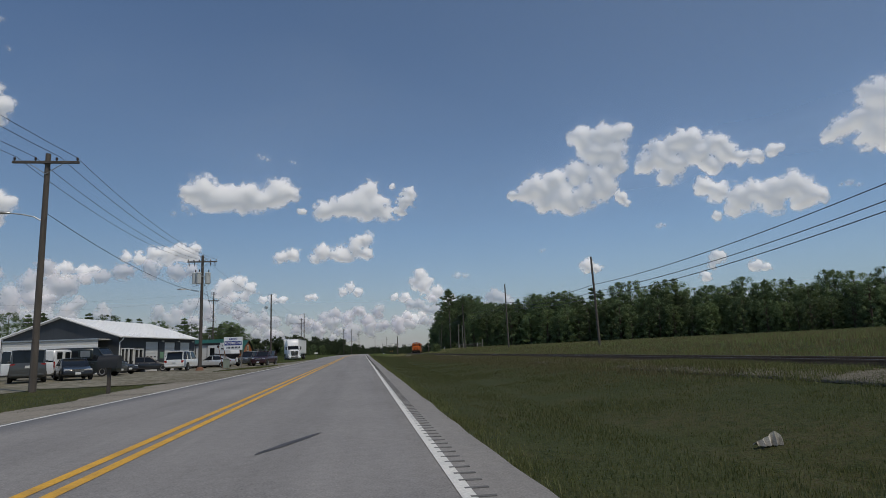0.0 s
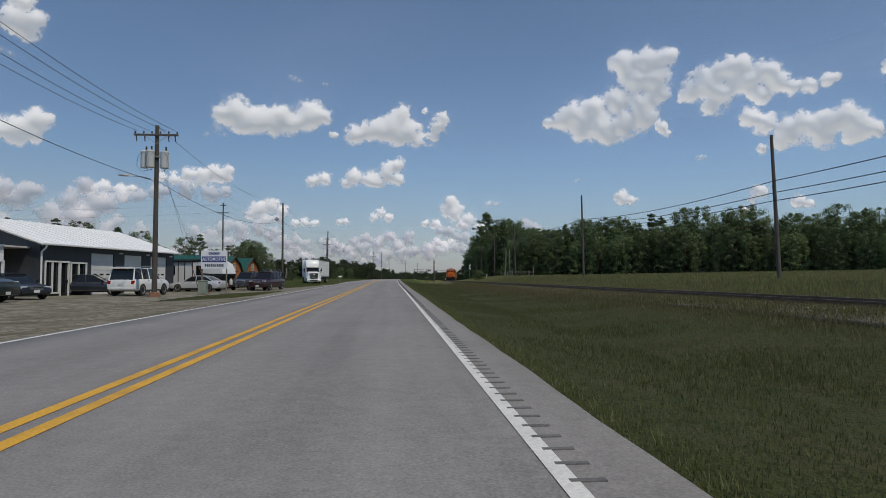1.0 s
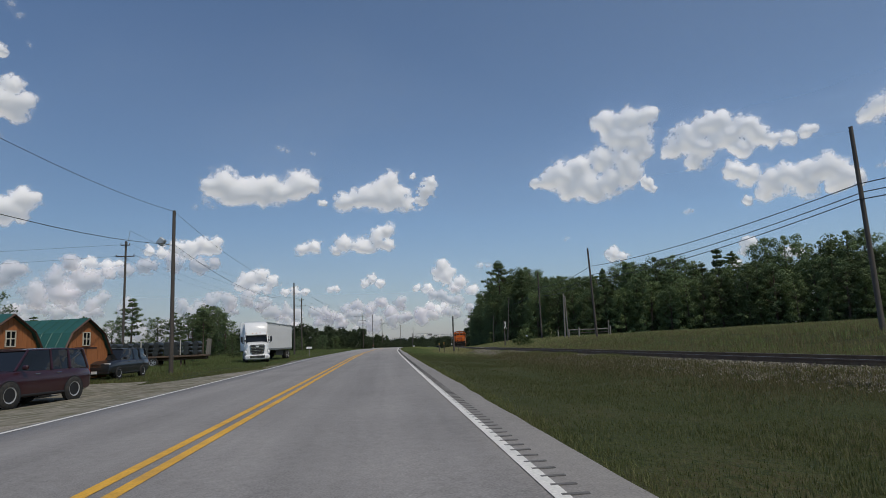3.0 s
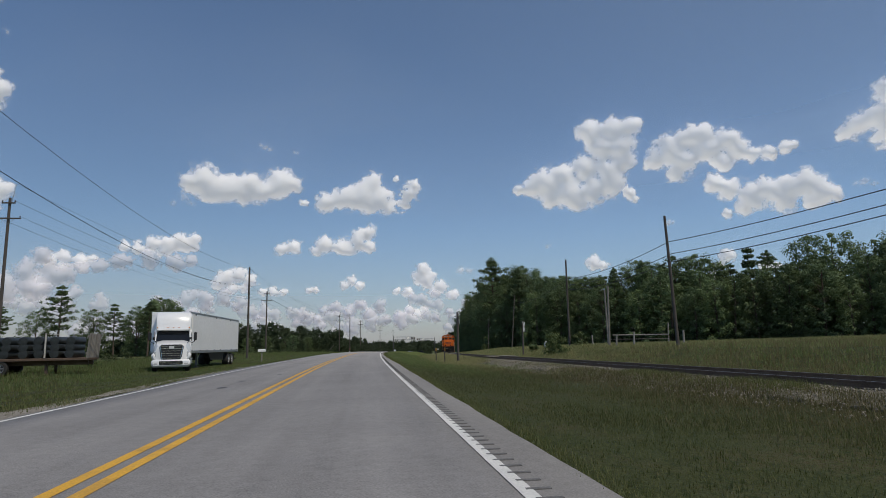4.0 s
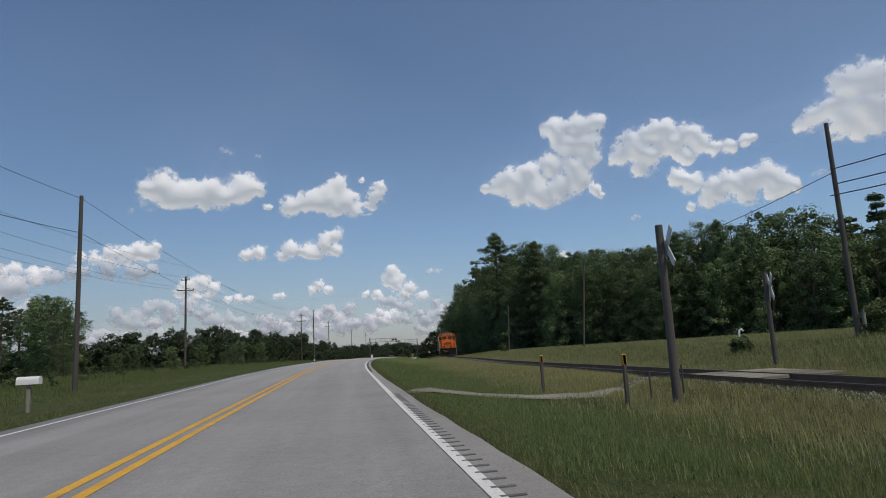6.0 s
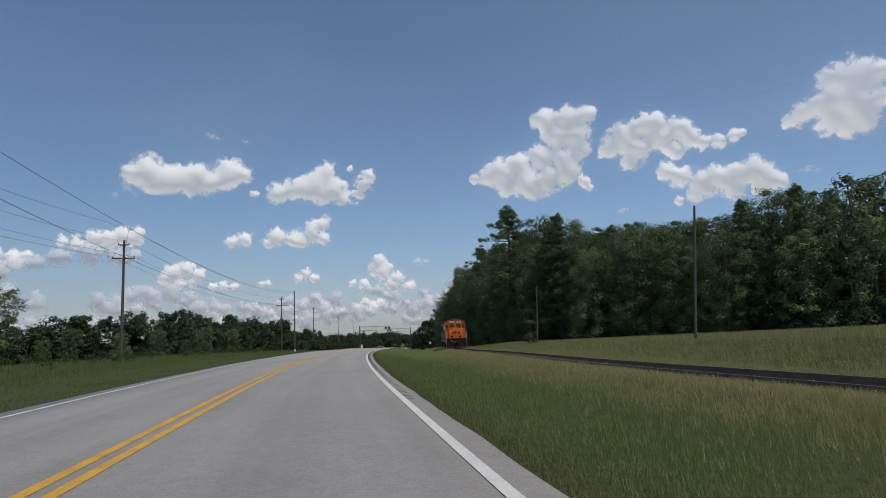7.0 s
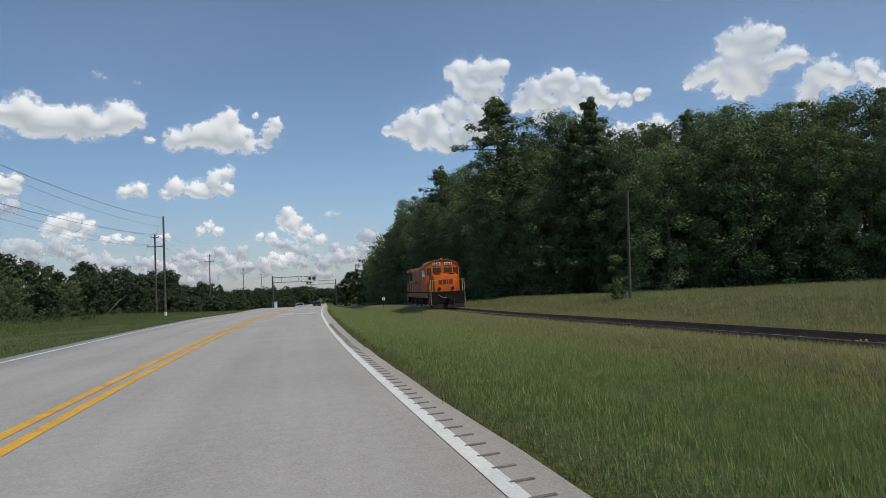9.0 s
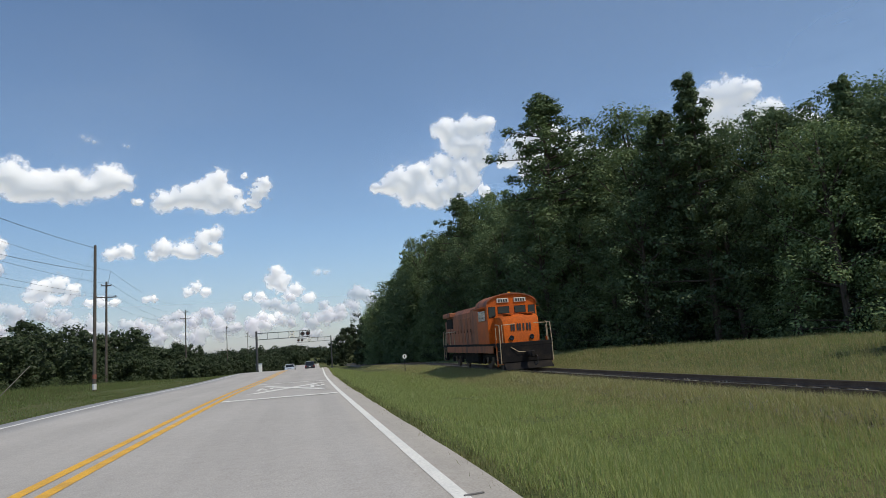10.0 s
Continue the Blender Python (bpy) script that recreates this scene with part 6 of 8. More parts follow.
def camper(at):
    """A travel trailer, nose along +x."""
    ob = thing("travel_trailer", at, "white travel trailer with black trim and a curved front cap", "camper")
    m_skin = material("camper_siding", (0.70, 0.71, 0.70), 0.4, vary=0.06, scale=0.6, stretch=(0.3, 1, 30), fine=8, tint=(0.55, 0.55, 0.53))
    side = [(-3.9, 0.62), (2.5, 0.62), (3.3, 0.95), (3.62, 1.5), (3.55, 2.05), (3.3, 2.5), (2.85, 2.82), (2.2, 2.98), (-3.9, 3.02)]
    part("body", Shape().prism(side, -1.2, 1.2), m_skin, ob)
    cap = [(2.45, 1.62), (3.66, 1.62), (3.6, 2.05), (3.34, 2.53), (2.88, 2.86), (2.2, 3.03), (2.2, 2.95), (2.75, 2.6)]
    part("front_cap", Shape().prism(cap, -1.225, 1.225), c_white, ob, "glossy white curved front cap", True)
    part("nose_skirt", Shape().prism([(2.35, 0.55), (3.32, 0.9), (3.67, 1.5), (3.67, 1.62), (2.35, 1.62)], -1.23, 1.23), m_black, ob, "black lower nose")
    part("roof_edge", Shape().box((-0.9, -1.21, 2.9), (6.2, 0.05, 0.26), 0.02), m_black, ob, "black roof trim")
    part("underbelly", Shape().box((-0.4, 0, 0.56), (7.0, 2.2, 0.14), 0.02), m_black, ob)
    part("nose_swoosh", Shape().add([(1.0, -1.235, 1.62), (2.6, -1.235, 1.42), (2.6, -1.235, 1.60), (1.2, -1.235, 1.72)], [(0, 1, 2, 3)]), m_black, ob)
    part("brand_bar", Shape().box((2.75, -1.235, 2.28), (0.75, 0.015, 0.14), 0.0), m_black, ob, "dark lettering bar")
    for x, w in ((1.15, 0.62), (-1.9, 0.9)):
        part("window", Shape().box((x, -1.215, 1.95), (w, 0.03, 0.95), 0.06), m_glass, ob, "dark window")
    for x in (-0.4, 0.45, -1.1, -2.9):
        part("trim_strip", Shape().box((x, -1.215, 1.75), (0.07, 0.03, 2.2)), m_black, ob)
    part("logo_disc", Shape().lathe([(0, 0), (0.16, 0), (0.16, 0.02), (0, 0.02)], 16, pose(1.95, -1.21, 2.55, 90, 0, 0)), m_black, ob)
    part("awning", Shape().cyl((-3.4, -1.3, 2.86), (0.6, -1.3, 2.86), 0.07, None, 8), m_black, ob, "rolled black awning")
    hitch = part("drawbar", Shape().cyl((3.2, -0.7, 0.5), (4.7, 0, 0.5), 0.05, None, 6).cyl((3.2, 0.7, 0.5), (4.7, 0, 0.5), 0.05, None, 6), m_black, ob)
    part("gas_bottle", Shape().lathe([(0, 0), (0.15, 0), (0.16, 0.05), (0.16, 0.42), (0.08, 0.52), (0.08, 0.6), (0, 0.6)], 14, Matrix.Translation((3.95, -0.17, 0.55))), m_trans, hitch, "grey gas bottle", True)
    part("jack", Shape().cyl((4.4, 0, 0.0), (4.4, 0, 0.95), 0.04, None, 8).box((4.4, 0, 0.03), (0.2, 0.2, 0.05)), m_galv, hitch)
    for s in (-1, 1):
        for x in (-1.0, -0.2):
            wheel(ob, x, s * 1.1, 0.33, 0.33, 0.2, m_galv, 5, s)
        part("jack_stand", Shape().cyl((2.6, s * 0.9, 0), (2.6, s * 0.9, 0.55), 0.05, None, 6), m_galv, ob)
        part("jack_stand", Shape().cyl((-3.5, s * 0.9, 0), (-3.5, s * 0.9, 0.55), 0.05, None, 6), m_galv, ob)


camper(stand(-16.6, 84.6, -16))


def flatbed(at):
    """A long flat trailer with strapped dark bundles, its bulkhead at +x."""
    ob = thing("flatbed_trailer", at, "rusty flatbed trailer with a wooden bulkhead", "trailer")
    part("deck", Shape().box((-5.5, 0, 0.95), (11.2, 2.4, 0.16), 0.02), m_rust, ob)
    for k in range(9):
        part("bulkhead_slat", Shape().box((0.0, -1.1 + 0.275 * k, 1.75), (0.06, 0.16, 1.5), 0.01, pose(0, 0, 0, 0, 4, 0)), m_grey_wood, ob)
    part("bulkhead_rail", Shape().box((0.08, 0, 2.3), (0.05, 2.4, 0.12)).box((0.03, 0, 1.3), (0.05, 2.4, 0.12)), m_grey_wood, ob)
    for s in (-1, 1):
        part("frame_beam", Shape().box((-5.5, s * 0.5, 0.75), (11.0, 0.14, 0.3), 0.01), m_rust, ob)
        for x in (-4.6, -5.6, -7.6):
            wheel(ob, x, s * 1.02, 0.47, 0.47, 0.3, m_galv, 6, s)
    part("landing_leg", Shape().box((-2.2, 0.8, 0.4), (0.14, 0.14, 0.8)).box((-2.2, -0.8, 0.4), (0.14, 0.14, 0.8)), m_rust, ob)
    m_roll = material("black_plastic_sheeting", (0.028, 0.032, 0.03), 0.5, vary=0.3, scale=5, fine=20, bump=0.4)
    m_strap = material("pale_strap", (0.5, 0.48, 0.42), 0.8, vary=0.15)
    r = random.Random(4)
    for k in range(6):
        x = -1.3 - 1.75 * k
        for z in range(3):
            prof = [(0.0, -1.1), (0.26, -1.08), (0.30, -0.9), (0.28, 0), (0.30, 0.9), (0.26, 1.08), (0, 1.1)]
            for dx in (-0.42, 0.42):
                b = Shape().lathe(prof, 10, Matrix.Translation((x + dx + r.uniform(-0.06, 0.06), 0, 1.28 + 0.38 * z)) @ pose(0, 0, 0, 90, 0, 0))
                me = b.mesh("roll", True)
                me.materials.append(m_roll)
                o = new("tarp_roll", me)
                o.matrix_basis = at
                tagged(o, "rolled black plastic sheeting strapped on a trailer", "roll", "strapped rolls")
    for x in (-2.2, -5.6, -9.0):
        st = Shape().box((x, -1.22, 1.75), (0.09, 0.02, 1.4), 0, None).box((x, 0, 2.48), (0.09, 2.46, 0.02))
        part("strap", st, m_strap, ob, "pale load strap")


flatbed(stand(-14.2, 123.6, 6))


def semi():
    m_w = paint("white_truck_paint", (0.84, 0.84, 0.83), 0.05)
    z = float(ground_z(-10.5, 130)) + 0.03
    # trailer, nose towards -y
    tr_ = thing("box_trailer", pose(-10.66, 136.0, z, 0, 0, -91.4), "long white box semi-trailer with ribbed sides", "trailer", "parked vehicles")
    m_side = material("white_trailer_panel", (0.86, 0.86, 0.85), 0.4, vary=0.05, scale=0.35, fine=6, tint=(0.72, 0.72, 0.7))
    part("box", Shape().box((0, 0, 2.62), (15.9, 2.58, 2.86), 0.03), m_side, tr_)
    for k in range(26):
        for s in (-1, 1):
            part("panel_seam", Shape().box((-7.6 + 0.61 * k, s * 1.291, 2.62), (0.02, 0.006, 2.7)), m_side, tr_)
    for s in (-1, 1):
        part("top_rail", Shape().box((0, s * 1.285, 4.02), (15.94, 0.06, 0.12), 0.01), m_galv, tr_, "aluminium top rail")
        part("bottom_rail", Shape().box((0, s * 1.285, 1.22), (15.94, 0.06, 0.2), 0.01), m_galv, tr_, "aluminium bottom rail")
        for k in range(8):
            part("marker_strip", Shape().box((-7.2 + 2.05 * k, s * 1.325, 1.33), (0.16, 0.02, 0.05)), m_black, tr_, "small dark marker")
        for x in (-4.6, 0.4, 6.4):
            part("vent", Shape().box((x, s * 1.30, 3.9), (0.2, 0.02, 0.1)), m_black, tr_)
        for x in (-5.7, -4.45):
            wheel(tr_, x, s * 1.02, 0.5, 0.5, 0.52, c_white, 8, s)
        part("mudflap", Shape().box((-6.5, s * 0.95, 0.6), (0.03, 0.6, 0.65)), m_black, tr_)
        part("landing_leg", Shape().box((3.9, s * 0.75, 0.65), (0.13, 0.13, 1.2)).box((3.9, s * 0.75, 0.06), (0.28, 0.28, 0.06)), m_galv, tr_)
        part("leg_brace", Shape().cyl((3.9, s * 0.75, 0.5), (2.7, s * 0.7, 1.15), 0.03, None, 6), m_galv, tr_)
        part("skirt", Shape().add([(2.2, s * 1.15, 1.15), (-3.0, s * 1.15, 1.15), (-3.0, s * 1.1, 0.45), (1.2, s * 1.1, 0.55)], [(0, 1, 2, 3)]), m_black, tr_, "dark side skirt")
    part("slider_frame", Shape().box((-5.1, 0, 0.85), (3.4, 1.1, 0.35), 0.02), m_black, tr_)
    part("underframe", Shape().box((0, 0, 1.1), (15.4, 1.0, 0.18)), m_black, tr_)
    part("rear_guard", Shape().box((-7.85, 0, 0.5), (0.1, 2.3, 0.1)).box((-7.85, 0.7, 0.8), (0.08, 0.08, 0.6)).box((-7.85, -0.7, 0.8), (0.08, 0.08, 0.6)), m_black, tr_, "rear underride bar")
    part("rear_frame", Shape().box((-7.95, 0, 2.62), (0.08, 2.62, 2.9), 0.02), m_galv, tr_)

    # tractor, turned a little towards the road
    ob = thing("semi_tractor", pose(-10.95, 129.5, z, 0, 0, -76), "white conventional semi tractor with a tall roof fairing", "truck", "parked vehicles")
    hood = []
    for x, lo, hi, w in ((4.72, 0.75, 1.45, 0.78), (4.6, 0.6, 1.75, 0.98), (4.2, 0.6, 1.88, 1.08), (3.6, 0.7, 1.98, 1.14), (3.05, 0.75, 2.04, 1.17)):
        hood.append([(x, w, lo), (x, w, lo + (hi - lo) * 0.6), (x, w * 0.86, hi - 0.08), (x, w * 0.55, hi), (x, -w * 0.55, hi), (x, -w * 0.86, hi - 0.08), (x, -w, lo + (hi - lo) * 0.6), (x, -w, lo)])
    part("hood", Shape().loft(hood), m_w, ob, "", True)
    part("cab", Shape().box((2.1, 0, 1.4), (1.95, 2.36, 1.32), 0.1).prism([(1.12, 1.95), (3.0, 1.95), (2.64, 2.76), (1.12, 2.76)], -1.17, 1.17), m_w, ob, "", True)
    for s in (-1, 1):
        part("screen_pillar", Shape().cyl((3.1, s * 1.1, 1.98), (2.74, s * 1.06, 2.74), 0.06, None, 8), m_w, ob)
    part("windscreen", Shape().loft([[(3.12, 1.06, 1.98), (3.12, -1.06, 1.98), (2.75, -1.0, 2.72), (2.75, 1.0, 2.72)], [(3.06, 1.06, 1.96), (3.06, -1.06, 1.96), (2.68, -1.0, 2.72), (2.68, 1.0, 2.72)]]), m_glass, ob, "dark windscreen")
    fair = []
    for x, zt, w in ((2.86, 2.85, 1.02), (2.80, 3.2, 1.08), (2.66, 3.62, 1.10), (2.4, 3.90, 1.12), (2.0, 4.02, 1.13), (1.05, 4.05, 1.14)):
        fair.append([(x, w, 2.68), (x, w, zt - 0.12), (x, w * 0.9, zt), (x, -w * 0.9, zt), (x, -w, zt - 0.12), (x, -w, 2.68)])
    part("roof_fairing", Shape().loft(fair), m_w, ob, "tall white roof fairing", True)
    part("visor", Shape().box((2.98, 0, 2.76), (0.3, 2.1, 0.06), 0.02, None), m_w, ob)
    for y in (-1.0, -0.35, 0, 0.35, 1.0):
        part("marker_light", Shape().box((2.84, y, 2.90), (0.08, 0.09, 0.05), 0.01), m_amber, ob, "amber marker light")
    out_ = [(-0.52, 0.76), (0.52, 0.76), (0.66, 0.95), (0.74, 1.6), (0.62, 1.74), (-0.62, 1.74), (-0.74, 1.6), (-0.66, 0.95)]
    gr = part("grille", Shape().loft([[(4.66, y, z) for y, z in out_], [(4.775, y * 0.97, 1.25 + (z - 1.25) * 0.97) for y, z in out_]]), m_black, ob, "dark grille with chrome bars")
    for k in range(6):
        part("grille_bar", Shape().box((4.785, 0, 0.86 + 0.155 * k), (0.03, 1.1 + 0.05 * k, 0.022)), m_chrome, gr)
    for y in (-1, 1):
        part("grille_post", Shape().cyl((4.785, y * 0.55, 0.78), (4.785, y * 0.7, 1.64), 0.025, None, 6), m_chrome, gr)
    part("front_plate", Shape().box((4.80, 0.0, 1.55), (0.02, 0.3, 0.15)), m_plate, ob, "blank number plate")
    part("front_bumper", Shape().box((4.66, 0, 0.53), (0.42, 2.36, 0.5), 0.12), m_w, ob, "", True)
    part("bumper_intake", Shape().box((4.85, 0, 0.55), (0.08, 1.45, 0.26), 0.05), m_black, ob)
    for k in range(2):
        part("intake_bar", Shape().box((4.9, 0, 0.5 + 0.1 * k), (0.03, 1.4, 0.02)), m_chrome, ob)
    for s in (-1, 1):
        part("fog_light", Shape().box((4.86, s * 0.92, 0.5), (0.05, 0.22, 0.12), 0.02), m_lamp, ob)
        part("headlight", Shape().box((4.48, s * 0.95, 1.12), (0.3, 0.30, 0.46), 0.09), m_lamp, ob, "large clear headlight")
        part("fender", Shape().box((4.1, s * 1.06, 1.0), (1.15, 0.3, 0.42), 0.12), m_w, ob, "", True)
        mir = part("mirror_arm", Shape().tube([(3.0, s * 1.18, 1.85), (3.2, s * 1.36, 1.95), (3.2, s * 1.42, 2.3)], 0.03, 6), m_black, ob)
        part("mirror_head", Shape().box((3.18, s * 1.42, 2.3), (0.14, 0.2, 0.56), 0.05), m_black, mir)
        part("hood_mirror", Shape().tube([(4.1, s * 0.95, 1.85), (4.25, s * 1.1, 2.1)], 0.02, 5).box((4.25, s * 1.12, 2.15), (0.1, 0.16, 0.18), 0.04), m_black, ob)
        part("door_window", Shape().box((2.45, s * 1.185, 2.28), (0.85, 0.03, 0.62), 0.08), m_glass, ob)
        part("quarter_window", Shape().box((1.6, s * 1.185, 2.3), (0.3, 0.03, 0.5), 0.05), m_glass, ob)
        part("door_handle", Shape().box((2.1, s * 1.2, 1.75), (0.2, 0.04, 0.04)), m_chrome, ob)
        part("tank", Shape().cyl((2.9, s * 0.95, 0.62), (1.3, s * 0.95, 0.62), 0.32, None, 18), m_galv, ob, "polished fuel tank", True)
        part("step", Shape().box((2.4, s * 1.22, 0.5), (0.7, 0.14, 0.05)).box((2.4, s * 1.22, 0.8), (0.7, 0.14, 0.05)), m_galv, ob)
        wheel(ob, 3.95, s * 1.0, 0.5, 0.5, 0.3, m_alloy, 8, s)
        for x in (0.35, -0.95):
            wheel(ob, x, s * 0.92, 0.5, 0.5, 0.52, m_alloy, 8, s)
        part("chassis_rail", Shape().box((0.9, s * 0.42, 0.85), (5.0, 0.1, 0.28)), m_black, ob)
        part("side_fairing", Shape().box((0.98, s * 1.17, 2.2), (0.35, 0.04, 3.2), 0.01), m_w, ob)
    part("fifth_wheel", Shape().box((-0.2, 0, 1.08), (0.9, 0.9, 0.1), 0.02), m_black, ob)
    part("air_hose", Shape().tube([(1.0, 0.2, 1.6), (0.7, 0.1, 1.3), (0.4, 0.1, 1.5), (0.2, 0.1, 1.7)], 0.02, 5), m_black, ob)


semi()

# ---- locomotive ----
def locomotive():
    """A hood-type diesel, cab end towards the road user; nose along +x."""
    m_or = material("faded_orange_paint", (0.52, 0.10, 0.006), 0.6, spec=0.2, vary=0.24, scale=1.1, fine=14, tint=(0.36, 0.085, 0.02))
    m_worn = material("rust_streaked_orange_paint", (0.34, 0.10, 0.032), 0.7, vary=0.3, scale=1.6, fine=12, stretch=(1.4, 1.4, 0.22), tint=(0.12, 0.05, 0.028))
    m_under = material("grimy_black_steel", (0.012, 0.011, 0.011), 0.9, vary=0.25, scale=2, fine=16, tint=(0.028, 0.022, 0.017), spec=0.15)
    m_ral = material("pale_handrail_paint", (0.48, 0.36, 0.22), 0.5, vary=0.15)
    y0, y1 = 230.6, 245.0
    a = Vector((float(track_x(y1)), y1, float(track_z(y1))))
    b = Vector((float(track_x(y0)), y0, float(track_z(y0))))
    d = b - a
    yaw = math.degrees(math.atan2(d.y, d.x))
    L = d.length / 2
    ob = thing("locomotive", Matrix.Translation((a + b) / 2) @ pose(0, 0, 0, 0, 0, yaw), "weathered orange diesel locomotive standing on the rusty track", "locomotive")
    part("frame_deck", Shape().box((0, 0, 1.42), (2 * L, 3.0, 0.22), 0.02), m_under, ob)
    part("side_sill", Shape().box((0, -1.51, 1.2), (2 * L - 2.6, 0.05, 0.4)).box((0, 1.51, 1.2), (2 * L - 2.6, 0.05, 0.4)), m_worn, ob)
    # cab with a rounded roof
    cx0, cx1 = L - 4.3, L - 2.0
    arc = [(1.5 * math.cos(t), 3.72 + 0.62 * math.sin(t)) for t in np.linspace(0, math.pi, 11)]
    out = [(1.5, 1.52)] + [(y, z) for y, z in arc] + [(-1.5, 1.52)]
    part("cab", Shape().loft([[(cx0, y, z) for y, z in out], [(cx1, y, z) for y, z in out]]), m_or, ob, "orange cab with rounded roof", True)
    part("cab_roof", Shape().loft([[(x, y * 1.02, z + 0.03) for y, z in arc] + [(x, y * 1.02, z - 0.04) for y, z in arc[::-1]] for x in (cx0 - 0.08, cx1 + 0.1)]), m_worn, ob, "", True)
    # nose
    nose = []
    for x, w, zt in ((L - 2.05, 1.12, 3.10), (L - 1.0, 1.1, 3.06), (L - 0.75, 1.08, 2.95), (L - 0.65, 1.02, 2.7), (L - 0.62, 1.0, 1.52)):
        nose.append([(x, w, 1.52), (x, w, zt - 0.12), (x, w * 0.88, zt), (x, -w * 0.88, zt), (x, -w, zt - 0.12), (x, -w, 1.52)])
    part("nose", Shape().loft(nose), m_or, ob, "orange short hood", True)
    dark = material("dark_number_board", (0.03, 0.03, 0.032), 0.6, vary=0.1)
    pale = material("pale_lettering", (0.55, 0.5, 0.42), 0.6, vary=0.1)
    # dark plain bars where the nose carries its lettering
    for k, (y, w) in enumerate(((0.52, 0.09), (0.36, 0.09), (0.14, 0.09), (-0.06, 0.09), (-0.2, 0.09), (-0.42, 0.09), (-0.56, 0.09))):
        part("nose_mark", Shape().box((L - 0.615, y, 2.36), (0.02, w, 0.38), 0.0), dark, ob, "dark lettering bar")
    for s in (-1, 1):
        bo = part("number_board", Shape().box((cx1 + 0.03, s * 0.52, 3.94), (0.06, 0.72, 0.26), 0.02, None), pale, ob, "number board")
        for k in range(4):
            part("digit_bar", Shape().box((cx1 + 0.065, s * 0.52 - 0.22 + 0.147 * k, 3.94), (0.012, 0.09, 0.16)), dark, bo)
        part("front_window", Shape().box((cx1 + 0.01, s * 0.50, 3.40), (0.05, 0.70, 0.42), 0.05), m_glass, ob, "cab front window")
        part("corner_window", Shape().box((cx1 + 0.01, s * 1.2, 3.30), (0.05, 0.42, 0.62), 0.05), m_glass, ob, "cab corner window")
        part("cab_side_window", Shape().box(((cx0 + cx1) / 2, s * 1.505, 3.15), (1.5, 0.04, 0.6), 0.04), m_glass, ob, "cab side window")
        part("sun_shade", Shape().box(((cx0 + cx1) / 2, s * 1.66, 3.56), (1.6, 0.32, 0.03), 0, None), m_or, ob)
        part("nose_ledge", Shape().box((L - 1.35, s * 0.62, 3.12), (1.2, 0.5, 0.04), 0.01), m_or, ob)
        lamp = part("headlamp", Shape().lathe([(0, 0), (0.13, 0), (0.14, 0.06), (0.1, 0.08), (0, 0.06)], 14, Matrix.Translation((L - 0.62, s * 0.62 * (1 if s < 0 else 0.9), 1.78)) @ pose(0, 0, 0, 0, 90, 0)), m_glass, ob, "round dark ditch light", True)
        part("corner_post", Shape().box((L - 0.75, s * 1.47, 1.0), (0.16, 0.07, 1.5), 0.02), m_or, ob, "orange step post")
        # steps and handrails at the front corners
        for e, x in ((1, L - 0.35), (-1, -L + 0.35)):
            part("step_well", Shape().box((x, s * 1.36, 0.85), (0.6, 0.22, 0.9), 0.02), m_under, ob)
            for k in range(3):
                part("step", Shape().box((x, s * 1.42, 0.42 + 0.34 * k), (0.6, 0.2, 0.03)), m_worn, ob)
            part("handrail", Shape().tube([(x + e * 0.3, s * 1.48, 0.45), (x + e * 0.34, s * 1.48, 1.6), (x + e * 0.3, s * 1.46, 2.5), (x - e * 0.35, s * 1.46, 2.55)], 0.028, 6), m_ral, ob, "pale handrail")
            part("handrail", Shape().tube([(x - e * 0.34, s * 1.48, 0.6), (x - e * 0.36, s * 1.48, 2.4)], 0.025, 6), m_ral, ob)
        part("side_handrail", Shape().tube([(-L + 4.1, s * 1.45, 2.45), (-L + 0.6, s * 1.45, 2.45)], 0.022, 6), m_ral, ob)
        for k in range(3):
            x = -L + 0.9 + 1.35 * k
            part("stanchion", Shape().cyl((x, s * 1.45, 1.5), (x, s * 1.45, 2.45), 0.02, None, 6), m_ral, ob)
    for s in (-1, 1):
        part("front_rail", Shape().tube([(L - 0.1, s * 1.3, 1.55), (L - 0.1, s * 1.3, 2.5), (L - 0.1, s * 0.55, 2.52)], 0.025, 6), m_ral, ob, "pale front handrail")
    # long hood with doors and grilles
    part("long_hood", Shape().loft([[(x, w, 1.52), (x, w, 3.55), (x, w - 0.25, 3.86), (x, 0.25 - w, 3.86), (x, -w, 3.55), (x, -w, 1.52)] for x, w in ((cx0, 1.44), (-L + 4.2, 1.44), (-L + 4.15, 1.22), (-L + 0.55, 1.22))]), m_worn, ob, "rust-streaked long hood")
    part("blower_housing", Shape().box((cx0 - 0.9, 0, 3.0), (1.6, 2.92, 1.5), 0.04), m_worn, ob)
    for s in (-1, 1):
        for k in range(10):
            x = cx0 - 2.1 - 0.86 * k
            part("hood_door", Shape().box((x, s * (1.45 if x > -L + 4.5 else 1.235), 2.45), (0.78, 0.03, 1.6), 0.012), m_worn, ob)
            part("door_latch", Shape().box((x + 0.3, s * (1.475 if x > -L + 4.5 else 1.26), 2.4), (0.05, 0.03, 0.2)), m_under, ob)
        gr = part("radiator_grille", Shape().box((-L + 1.6, s * 1.24, 3.05), (1.9, 0.06, 0.7), 0.02), m_under, ob, "dark radiator grille")
    part("radiator_wing", Shape().box((-L + 1.6, 0, 3.66), (2.3, 3.0, 0.34), 0.05), m_worn, ob, "overhanging radiator top")
    part("exhaust", Shape().box((0.2, 0, 3.85), (0.7, 0.4, 0.3), 0.03), m_under, ob)
